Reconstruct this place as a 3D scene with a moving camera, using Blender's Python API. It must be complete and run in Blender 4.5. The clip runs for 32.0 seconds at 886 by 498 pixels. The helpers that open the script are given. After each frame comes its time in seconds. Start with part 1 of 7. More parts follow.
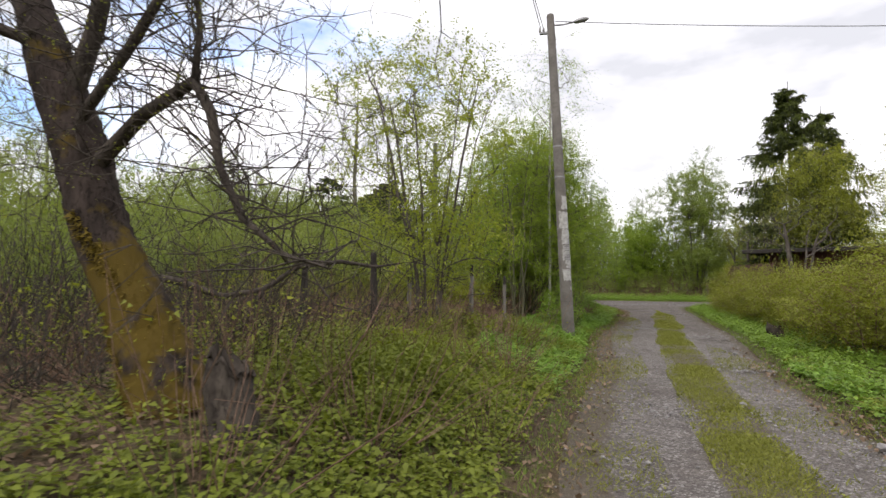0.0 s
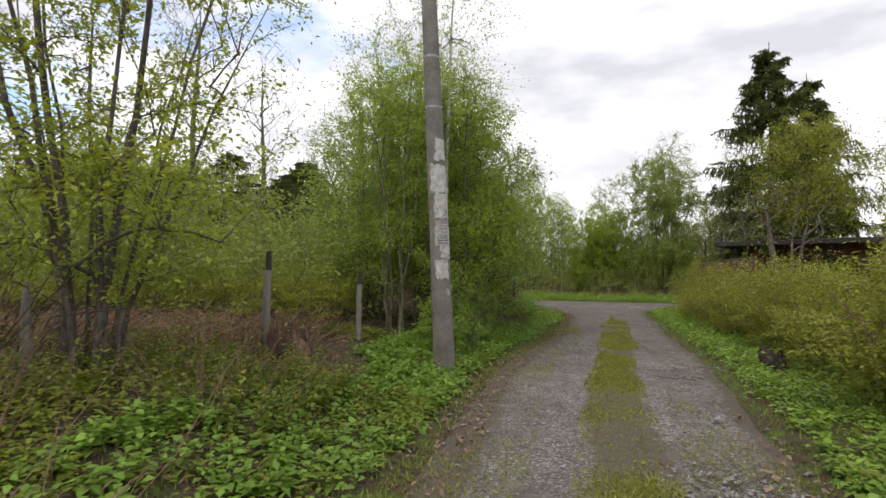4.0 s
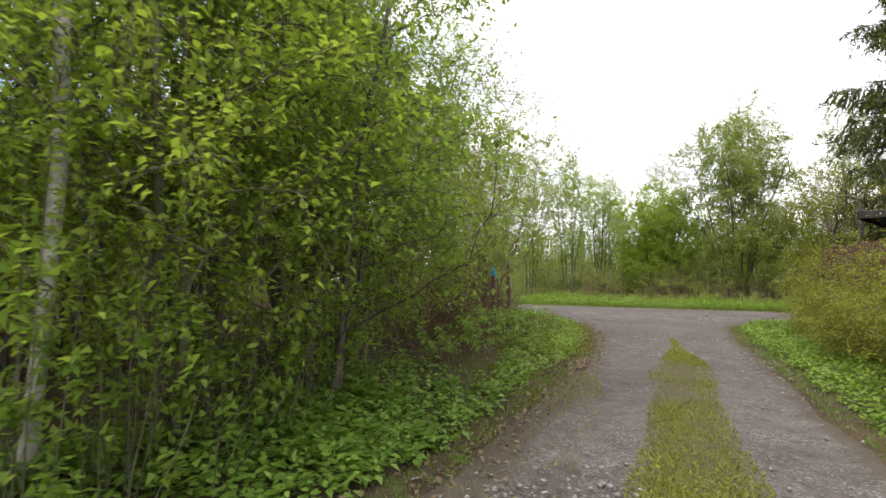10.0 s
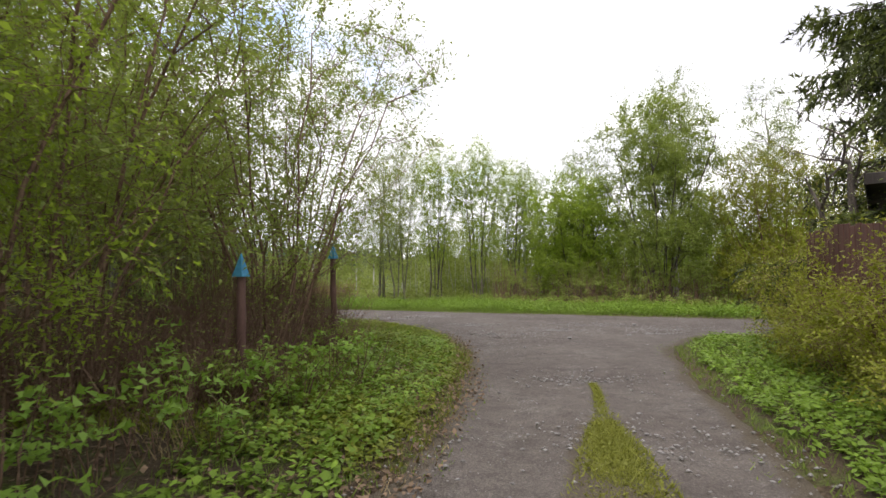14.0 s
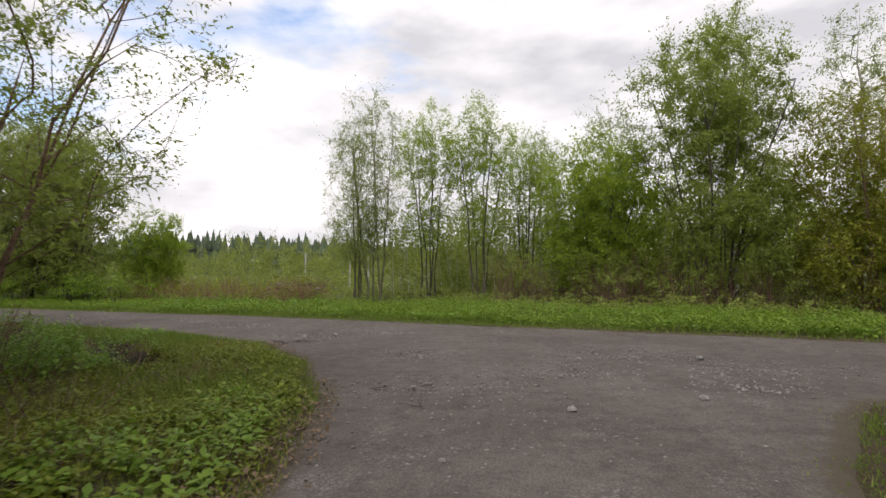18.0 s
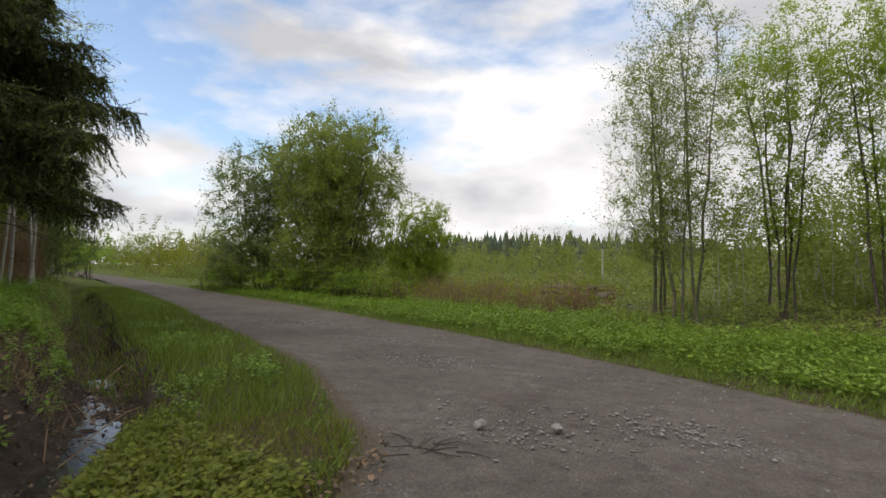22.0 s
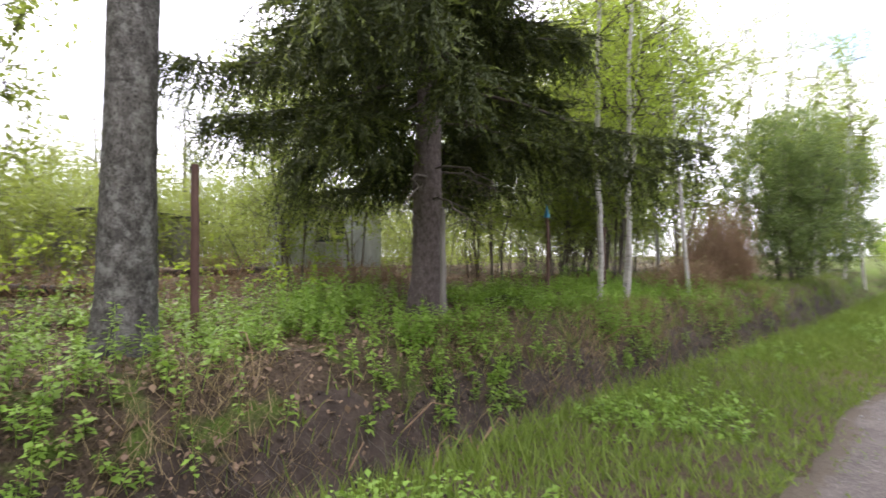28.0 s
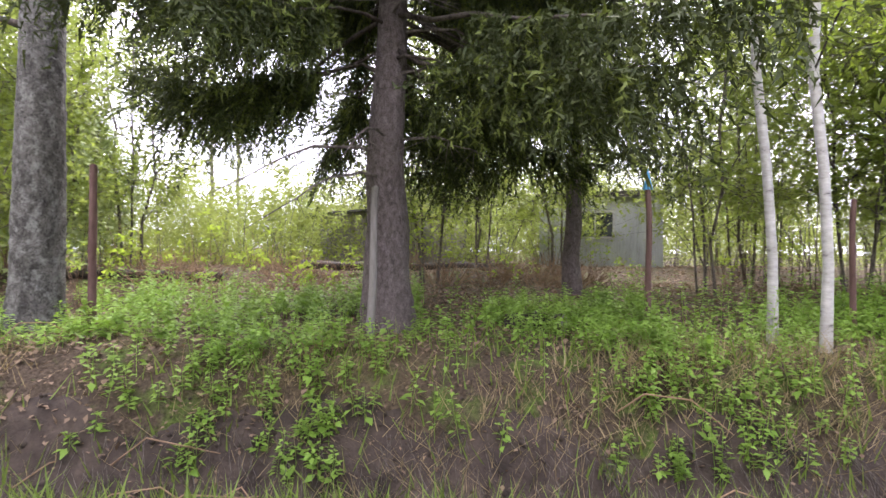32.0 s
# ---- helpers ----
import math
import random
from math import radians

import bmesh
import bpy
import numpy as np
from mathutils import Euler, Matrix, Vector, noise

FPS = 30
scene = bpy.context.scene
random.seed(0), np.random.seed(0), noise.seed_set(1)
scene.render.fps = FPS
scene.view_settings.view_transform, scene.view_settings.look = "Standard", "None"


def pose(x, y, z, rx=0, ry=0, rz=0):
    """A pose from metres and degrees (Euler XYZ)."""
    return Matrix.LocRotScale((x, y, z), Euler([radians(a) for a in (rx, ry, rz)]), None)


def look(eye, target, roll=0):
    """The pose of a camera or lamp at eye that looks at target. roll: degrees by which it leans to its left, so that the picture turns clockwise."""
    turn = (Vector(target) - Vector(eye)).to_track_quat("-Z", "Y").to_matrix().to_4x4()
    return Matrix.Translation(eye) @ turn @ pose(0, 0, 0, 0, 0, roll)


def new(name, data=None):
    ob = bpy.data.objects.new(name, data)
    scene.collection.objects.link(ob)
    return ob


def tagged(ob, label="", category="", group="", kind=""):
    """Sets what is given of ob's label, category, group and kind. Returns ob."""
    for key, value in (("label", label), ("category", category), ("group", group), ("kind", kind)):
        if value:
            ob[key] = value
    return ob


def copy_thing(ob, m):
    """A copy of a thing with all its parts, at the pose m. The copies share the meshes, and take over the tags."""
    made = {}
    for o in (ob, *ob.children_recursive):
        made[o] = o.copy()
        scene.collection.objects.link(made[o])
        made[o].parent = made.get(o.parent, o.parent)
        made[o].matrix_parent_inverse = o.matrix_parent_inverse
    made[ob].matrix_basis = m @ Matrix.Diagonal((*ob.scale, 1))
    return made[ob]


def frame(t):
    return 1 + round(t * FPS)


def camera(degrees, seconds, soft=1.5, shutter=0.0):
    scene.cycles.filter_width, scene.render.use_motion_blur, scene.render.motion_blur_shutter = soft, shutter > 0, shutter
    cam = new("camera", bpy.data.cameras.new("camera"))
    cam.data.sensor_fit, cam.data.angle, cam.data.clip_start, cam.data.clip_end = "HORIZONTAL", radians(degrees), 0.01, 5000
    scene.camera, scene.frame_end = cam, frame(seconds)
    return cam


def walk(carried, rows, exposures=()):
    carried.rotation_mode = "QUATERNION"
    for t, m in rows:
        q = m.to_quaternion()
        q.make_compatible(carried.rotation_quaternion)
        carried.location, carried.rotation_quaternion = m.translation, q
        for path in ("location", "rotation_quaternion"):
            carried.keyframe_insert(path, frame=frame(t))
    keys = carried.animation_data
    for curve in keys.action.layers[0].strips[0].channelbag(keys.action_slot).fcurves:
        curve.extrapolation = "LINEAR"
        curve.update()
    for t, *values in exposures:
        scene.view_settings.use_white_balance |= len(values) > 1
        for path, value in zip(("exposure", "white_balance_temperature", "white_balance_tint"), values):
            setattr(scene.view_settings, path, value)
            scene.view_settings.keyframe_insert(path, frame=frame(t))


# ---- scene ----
cam = camera(79.0, 32.0, 1.5, 0.22)
PATH = [
    (0.0, pose(3.704, -4.134, 1.312, 93.31, 0, 9.12) @ pose(0, 0, 0, 0, 0, 0.03)),
    (0.5, pose(3.969, -3.643, 1.323, 93.22, 0, 7.03) @ pose(0, 0, 0, 0, 0, 0.09)),
    (1.0, pose(4.250, -3.055, 1.335, 93.10, 0, 4.96) @ pose(0, 0, 0, 0, 0, 0.14)),
    (1.5, pose(4.505, -2.430, 1.344, 92.98, 0, 4.51) @ pose(0, 0, 0, 0, 0, 0.20)),
    (2.0, pose(4.731, -1.744, 1.348, 92.91, 0, 4.27) @ pose(0, 0, 0, 0, 0, 0.25)),
    (2.5, pose(4.914, -1.054, 1.348, 92.91, 0, 4.90) @ pose(0, 0, 0, 0, 0, 0.28)),
    (3.0, pose(5.079, -0.346, 1.344, 92.95, 0, 5.13) @ pose(0, 0, 0, 0, 0, 0.29)),
    (3.5, pose(5.190, 0.264, 1.338, 92.99, 0, 5.61) @ pose(0, 0, 0, 0, 0, 0.30)),
    (5.5, pose(5.617, 2.742, 1.305, 92.72, 0, 7.50) @ pose(0, 0, 0, 0, 0, 0.55)),
    (6.0, pose(5.731, 3.385, 1.296, 92.73, 0, 7.69) @ pose(0, 0, 0, 0, 0, 0.60)),
    (6.5, pose(5.848, 4.104, 1.288, 92.75, 0, 8.64) @ pose(0, 0, 0, 0, 0, 0.62)),
    (7.0, pose(6.008, 4.782, 1.280, 92.79, 0, 8.75) @ pose(0, 0, 0, 0, 0, 0.62)),
    (7.5, pose(6.113, 5.476, 1.274, 92.84, 0, 9.28) @ pose(0, 0, 0, 0, 0, 0.58)),
    (8.0, pose(6.188, 6.011, 1.271, 92.87, 0, 9.17) @ pose(0, 0, 0, 0, 0, 0.51)),
    (8.5, pose(6.279, 6.603, 1.269, 92.89, 0, 10.29) @ pose(0, 0, 0, 0, 0, 0.41)),
    (9.0, pose(6.421, 7.194, 1.267, 92.90, 0, 10.70) @ pose(0, 0, 0, 0, 0, 0.30)),
    (9.5, pose(6.587, 7.841, 1.264, 92.91, 0, 12.38) @ pose(0, 0, 0, 0, 0, 0.20)),
    (10.0, pose(6.774, 8.524, 1.262, 92.90, 0, 11.83) @ pose(0, 0, 0, 0, 0, 0.12)),
    (10.5, pose(6.913, 9.213, 1.261, 92.88, 0, 11.73) @ pose(0, 0, 0, 0, 0, 0.06)),
    (11.0, pose(7.050, 9.883, 1.262, 92.85, 0, 11.52) @ pose(0, 0, 0, 0, 0, 0.01)),
    (11.5, pose(7.152, 10.519, 1.265, 92.84, 0, 11.47) @ pose(0, 0, 0, 0, 0, -0.04)),
    (12.0, pose(7.308, 11.148, 1.268, 92.85, 0, 10.48) @ pose(0, 0, 0, 0, 0, -0.10)),
    (12.5, pose(7.491, 11.792, 1.270, 92.87, 0, 9.60) @ pose(0, 0, 0, 0, 0, -0.15)),
    (13.0, pose(7.629, 12.423, 1.270, 92.89, 0, 6.83) @ pose(0, 0, 0, 0, 0, -0.20)),
    (13.5, pose(7.686, 13.027, 1.269, 92.89, 0, 5.10) @ pose(0, 0, 0, 0, 0, -0.23)),
    (14.0, pose(7.747, 13.617, 1.268, 92.87, 0, 4.04) @ pose(0, 0, 0, 0, 0, -0.25)),
    (14.5, pose(7.843, 14.221, 1.269, 92.83, 0, 4.04) @ pose(0, 0, 0, 0, 0, -0.26)),
    (16.5, pose(8.456, 17.291, 1.312, 92.23, 0, 5.64) @ pose(0, 0, 0, 0, 0, -0.41)),
    (17.0, pose(8.531, 17.865, 1.307, 92.24, 0, 6.50) @ pose(0, 0, 0, 0, 0, -0.44)),
    (17.5, pose(8.762, 18.711, 1.298, 92.23, 0, 6.97) @ pose(0, 0, 0, 0, 0, -0.46)),
    (18.0, pose(8.969, 19.584, 1.287, 92.22, 0, 7.19) @ pose(0, 0, 0, 0, 0, -0.45)),
    (18.5, pose(9.071, 20.455, 1.275, 92.21, 0, 6.85) @ pose(0, 0, 0, 0, 0, -0.40)),
    (19.0, pose(9.080, 21.295, 1.262, 92.21, 0, 8.44) @ pose(0, 0, 0, 0, 0, -0.28)),
    (19.5, pose(9.034, 22.097, 1.250, 92.21, 0, 10.91) @ pose(0, 0, 0, 0, 0, -0.11)),
    (20.0, pose(8.914, 22.872, 1.243, 92.23, 0, 19.20) @ pose(0, 0, 0, 0, 0, 0.09)),
    (20.5, pose(8.675, 23.749, 1.241, 92.23, 0, 23.90) @ pose(0, 0, 0, 0, 0, 0.31)),
    (21.0, pose(8.343, 24.546, 1.245, 92.20, 0, 29.74) @ pose(0, 0, 0, 0, 0, 0.53)),
    (21.5, pose(7.974, 25.275, 1.254, 92.15, 0, 34.97) @ pose(0, 0, 0, 0, 0, 0.72)),
    (22.0, pose(7.550, 26.029, 1.266, 92.10, 0, 39.71) @ pose(0, 0, 0, 0, 0, 0.86)),
    (22.5, pose(7.127, 26.784, 1.277, 92.08, 0, 39.59) @ pose(0, 0, 0, 0, 0, 0.95)),
    (23.0, pose(6.686, 27.518, 1.287, 92.07, 0, 40.10) @ pose(0, 0, 0, 0, 0, 1.00)),
    (23.5, pose(6.232, 28.274, 1.294, 92.03, 0, 39.96) @ pose(0, 0, 0, 0, 0, 1.02)),
    (24.0, pose(5.695, 28.933, 1.302, 91.92, 0, 41.61) @ pose(0, 0, 0, 0, 0, 1.04)),
    (24.5, pose(5.090, 29.557, 1.311, 91.76, 0, 45.56) @ pose(0, 0, 0, 0, 0, 1.06)),
    (25.0, pose(4.364, 30.085, 1.320, 91.58, 0, 55.62) @ pose(0, 0, 0, 0, 0, 1.07)),
    (25.5, pose(3.705, 30.494, 1.330, 91.43, 0, 64.87) @ pose(0, 0, 0, 0, 0, 1.02)),
    (27.5, pose(1.269, 31.414, 1.323, 90.69, 0, 100.18) @ pose(0, 0, 0, 0, 0, -0.12)),
    (28.0, pose(0.755, 31.503, 1.313, 90.77, 0, 120.56) @ pose(0, 0, 0, 0, 0, -0.14)),
    (28.5, pose(0.220, 31.658, 1.306, 90.81, 0, 133.45) @ pose(0, 0, 0, 0, 0, -0.09)),
    (29.0, pose(-0.315, 31.757, 1.302, 90.76, 0, 143.03) @ pose(0, 0, 0, 0, 0, 0.01)),
    (29.5, pose(-0.877, 31.919, 1.302, 90.61, 0, 146.37) @ pose(0, 0, 0, 0, 0, 0.12)),
    (30.0, pose(-1.517, 32.128, 1.304, 90.43, 0, 148.42) @ pose(0, 0, 0, 0, 0, 0.22)),
    (30.5, pose(-2.277, 32.411, 1.308, 90.31, 0, 149.78) @ pose(0, 0, 0, 0, 0, 0.30)),
    (31.0, pose(-2.993, 32.641, 1.311, 90.27, 0, 152.44) @ pose(0, 0, 0, 0, 0, 0.35)),
    (31.5, pose(-3.680, 32.872, 1.313, 90.28, 0, 156.72) @ pose(0, 0, 0, 0, 0, 0.38)),
    (32.0, pose(-4.277, 33.057, 1.314, 90.32, 0, 165.71) @ pose(0, 0, 0, 0, 0, 0.40)),
]
EXPOSURES = [(0.0, -0.1, 6500, 14), (1.0, -0.35, 6500, 14), (3.0, -0.25, 6500, 14), (6.0, -0.08, 6500, 14), (9.0, 0.42, 6500, 14), (12.0, 0.43, 6500, 14), (14.0, 0.15, 6550, 15), (17.0, -0.2, 6700, 15), (20.0, -0.55, 6700, 13), (25.5, -0.52, 6600, 9), (27.5, 0.95, 6350, 18), (29.0, 1.55, 6150, 25), (30.5, 1.83, 6000, 28), (32.0, 1.83, 6100, 26)]
walk(cam, PATH, EXPOSURES)

# ---- sky and sun ----
world = bpy.data.worlds.new("sky")
scene.world = world
world.use_nodes = True
wt = world.node_tree
wt.nodes.clear()
w_out = wt.nodes.new("ShaderNodeOutputWorld")
w_bg = wt.nodes.new("ShaderNodeBackground")
w_sky = wt.nodes.new("ShaderNodeTexSky")
w_sky.sky_type = "NISHITA"
w_sky.sun_disc = False
w_sky.sun_elevation = radians(42)
w_sky.sun_rotation = radians(200)
w_gain = wt.nodes.new("ShaderNodeVectorMath")
w_gain.operation = "SCALE"
w_gain.inputs["Scale"].default_value = 0.25
w_geo = wt.nodes.new("ShaderNodeTexCoord")
w_sep = wt.nodes.new("ShaderNodeSeparateXYZ")
w_map = wt.nodes.new("ShaderNodeMapping")
w_map.inputs["Location"].default_value = (0.35, 0.15, 0.0)
w_map.inputs["Scale"].default_value = (1.0, 1.0, 2.6)
w_noise = wt.nodes.new("ShaderNodeTexNoise")
w_noise.inputs["Scale"].default_value = 2.6
w_noise.inputs["Detail"].default_value = 7
w_noise.inputs["Roughness"].default_value = 0.52
w_ramp = wt.nodes.new("ShaderNodeValToRGB")
w_ramp.color_ramp.elements[0].position = 0.33
w_ramp.color_ramp.elements[0].color = (0, 0, 0, 1)
w_ramp.color_ramp.elements[1].position = 0.47
w_ramp.color_ramp.elements[1].color = (1, 1, 1, 1)
w_noise2 = wt.nodes.new("ShaderNodeTexNoise")
w_noise2.inputs["Scale"].default_value = 3.4
w_noise2.inputs["Detail"].default_value = 6
w_cloud = wt.nodes.new("ShaderNodeValToRGB")
w_cloud.color_ramp.elements[0].position = 0.34
w_cloud.color_ramp.elements[0].color = (0.66, 0.68, 0.72, 1)
w_cloud.color_ramp.elements[1].position = 0.56
w_cloud.color_ramp.elements[1].color = (1.12, 1.12, 1.14, 1)
w_mix = wt.nodes.new("ShaderNodeMix")
w_mix.data_type = "RGBA"
wt.links.new(w_sky.outputs[0], w_gain.inputs[0])
wt.links.new(w_geo.outputs["Generated"], w_map.inputs["Vector"])
wt.links.new(w_map.outputs[0], w_noise.inputs["Vector"])
wt.links.new(w_map.outputs[0], w_noise2.inputs["Vector"])
w_dot = wt.nodes.new("ShaderNodeVectorMath")
w_dot.operation = "DOT_PRODUCT"
w_dot.inputs[1].default_value = (-0.76, 0.47, 0.45)
w_norm = wt.nodes.new("ShaderNodeVectorMath")
w_norm.operation = "NORMALIZE"
wt.links.new(w_geo.outputs["Generated"], w_norm.inputs[0])
wt.links.new(w_norm.outputs[0], w_dot.inputs[0])
w_thin = wt.nodes.new("ShaderNodeMapRange")
w_thin.inputs["From Min"].default_value = 0.80
w_thin.inputs["From Max"].default_value = 0.98
w_thin.inputs["To Min"].default_value = 0.10
w_thin.inputs["To Max"].default_value = -0.10
wt.links.new(w_dot.outputs["Value"], w_thin.inputs["Value"])
w_add = wt.nodes.new("ShaderNodeMath")
wt.links.new(w_noise.outputs["Fac"], w_add.inputs[0])
wt.links.new(w_thin.outputs[0], w_add.inputs[1])
wt.links.new(w_add.outputs[0], w_ramp.inputs[0])
wt.links.new(w_noise2.outputs["Fac"], w_cloud.inputs[0])
wt.links.new(w_ramp.outputs[0], w_mix.inputs["Factor"])
wt.links.new(w_gain.outputs[0], w_mix.inputs["A"])
wt.links.new(w_cloud.outputs[0], w_mix.inputs["B"])
wt.links.new(w_mix.outputs["Result"], w_bg.inputs["Color"])
w_bg.inputs["Strength"].default_value = 1.35
wt.links.new(w_bg.outputs[0], w_out.inputs[0])

sun_data = bpy.data.lights.new("sun", "SUN")
sun_data.energy = 2.3
sun_data.angle = radians(30)
sun_data.color = (1.0, 0.95, 0.88)
sun = new("sun", sun_data)
sun.matrix_world = look((0, 0, 60), (14, 34, 8))


# ---- materials ----
def node_mat(name, rough=0.8, spec=0.3):
    m = bpy.data.materials.new(name)
    m.use_nodes = True
    b = m.node_tree.nodes["Principled BSDF"]
    b.inputs["Roughness"].default_value = rough
    b.inputs["Specular IOR Level"].default_value = spec
    return m, m.node_tree, b


def noise_node(nt, scale, detail=5.0, rough=0.6, stretch=None):
    tc = nt.nodes.new("ShaderNodeTexCoord")
    n = nt.nodes.new("ShaderNodeTexNoise")
    n.inputs["Scale"].default_value = scale
    n.inputs["Detail"].default_value = detail
    n.inputs["Roughness"].default_value = rough
    if stretch:
        mp = nt.nodes.new("ShaderNodeMapping")
        mp.inputs["Scale"].default_value = stretch
        nt.links.new(tc.outputs["Object"], mp.inputs["Vector"])
        nt.links.new(mp.outputs[0], n.inputs["Vector"])
    else:
        nt.links.new(tc.outputs["Object"], n.inputs["Vector"])
    return n


def ramp_node(nt, src, stops):
    r = nt.nodes.new("ShaderNodeValToRGB")
    els = r.color_ramp.elements
    els[0].position, els[0].color = stops[0][0], (*stops[0][1], 1)
    els[1].position, els[1].color = stops[-1][0], (*stops[-1][1], 1)
    for p, c in stops[1:-1]:
        e = els.new(p)
        e.color = (*c, 1)
    nt.links.new(src, r.inputs[0])
    return r.outputs[0]


def mix_col(nt, fac, a, b, mode="MIX"):
    m = nt.nodes.new("ShaderNodeMix")
    m.data_type = "RGBA"
    m.blend_type = mode
    for sock, v in (("Factor", fac), ("A", a), ("B", b)):
        if isinstance(v, (int, float)):
            m.inputs[sock].default_value = v
        elif isinstance(v, tuple):
            m.inputs[sock].default_value = (*v, 1)
        else:
            nt.links.new(v, m.inputs[sock])
    return m.outputs["Result"]


def bump_on(nt, b, src, strength, dist):
    bp = nt.nodes.new("ShaderNodeBump")
    bp.inputs["Strength"].default_value = strength
    bp.inputs["Distance"].default_value = dist
    nt.links.new(src, bp.inputs["Height"])
    nt.links.new(bp.outputs[0], b.inputs["Normal"])
    return bp


def bark_mat(name, dark, light, scale=9.0, stretch=(1, 1, 0.25), moss=None, bump=0.03):
    m, nt, b = node_mat(name, 0.9, 0.15)
    n = noise_node(nt, scale, 8, 0.65, stretch)
    col = ramp_node(nt, n.outputs["Fac"], [(0.32, dark), (0.68, light)])
    big = noise_node(nt, 1.7, 4)
    col = mix_col(nt, ramp_node(nt, big.outputs["Fac"], [(0.48, (0, 0, 0)), (0.66, (0.35,) * 3)]), col, tuple(c * 1.3 for c in light))
    crack = noise_node(nt, scale * 5, 5, 0.7, stretch)
    col = mix_col(nt, ramp_node(nt, crack.outputs["Fac"], [(0.36, (0.85,) * 3), (0.52, (0, 0, 0))]), col, tuple(c * 0.6 for c in dark))
    if moss:
        mn = noise_node(nt, 3.0, 6)
        xyz = nt.nodes.new("ShaderNodeSeparateXYZ")
        tco = nt.nodes.new("ShaderNodeTexCoord")
        nt.links.new(tco.outputs["Object"], xyz.inputs[0])
        foot = nt.nodes.new("ShaderNodeMapRange")
        foot.inputs["From Min"].default_value = 1.7
        foot.inputs["From Max"].default_value = 0.9
        foot.inputs["To Min"].default_value = -0.04
        foot.inputs["To Max"].default_value = 0.16
        nt.links.new(xyz.outputs["Z"], foot.inputs["Value"])
        grown = nt.nodes.new("ShaderNodeMath")
        nt.links.new(mn.outputs["Fac"], grown.inputs[0])
        nt.links.new(foot.outputs[0], grown.inputs[1])
        col = mix_col(nt, ramp_node(nt, grown.outputs[0], [(0.54, (0, 0, 0)), (0.64, (0.85,) * 3)]), col, moss)
    nt.links.new(col, b.inputs["Base Color"])
    bump_on(nt, b, n.outputs["Fac"], 0.9, bump)
    return m


def leaf_mat(name, dark, light, trans=0.35, rough=0.5):
    """Thin leaf: varies leaf by leaf and in larger drifts, lets some light through."""
    m, nt, b = node_mat(name, rough, 0.25)
    geo = nt.nodes.new("ShaderNodeNewGeometry")
    big = noise_node(nt, 0.9, 3)
    a = ramp_node(nt, geo.outputs["Random Per Island"], [(0.0, tuple(0.72 * x + 0.28 * y for x, y in zip(dark, light))), (0.85, tuple(0.1 * x + 0.9 * y for x, y in zip(dark, light))), (1.0, tuple(min(1, c * 1.25) for c in light))])
    col = mix_col(nt, ramp_node(nt, big.outputs["Fac"], [(0.35, (0, 0, 0)), (0.68, (0.5,) * 3)]), a, tuple(0.55 * x + 0.45 * y for x, y in zip(dark, light)))
    nt.links.new(col, b.inputs["Base Color"])
    tr = nt.nodes.new("ShaderNodeBsdfTranslucent")
    nt.links.new(mix_col(nt, 0.4, col, (light[0] * 1.3, light[1] * 1.35, light[2] * 0.6)), tr.inputs["Color"])
    mx = nt.nodes.new("ShaderNodeMixShader")
    mx.inputs[0].default_value = trans
    out = nt.nodes["Material Output"]
    nt.links.new(b.outputs[0], mx.inputs[1])
    nt.links.new(tr.outputs[0], mx.inputs[2])
    nt.links.new(mx.outputs[0], out.inputs[0])
    return m


def plain_mat(name, dark, light, scale=6.0, rough=0.8, bump=0.006, stretch=None, spec=0.3, metal=0.0):
    m, nt, b = node_mat(name, rough, spec)
    b.inputs["Metallic"].default_value = metal
    n = noise_node(nt, scale, 7, 0.6, stretch)
    n2 = noise_node(nt, scale * 7, 4, 0.6, stretch)
    col = ramp_node(nt, n.outputs["Fac"], [(0.3, dark), (0.7, light)])
    col = mix_col(nt, ramp_node(nt, n2.outputs["Fac"], [(0.4, (0, 0, 0)), (0.7, (0.35,) * 3)]), col, tuple(c * 0.6 for c in dark))
    nt.links.new(col, b.inputs["Base Color"])
    bump_on(nt, b, n2.outputs["Fac"], 0.6, bump)
    return m


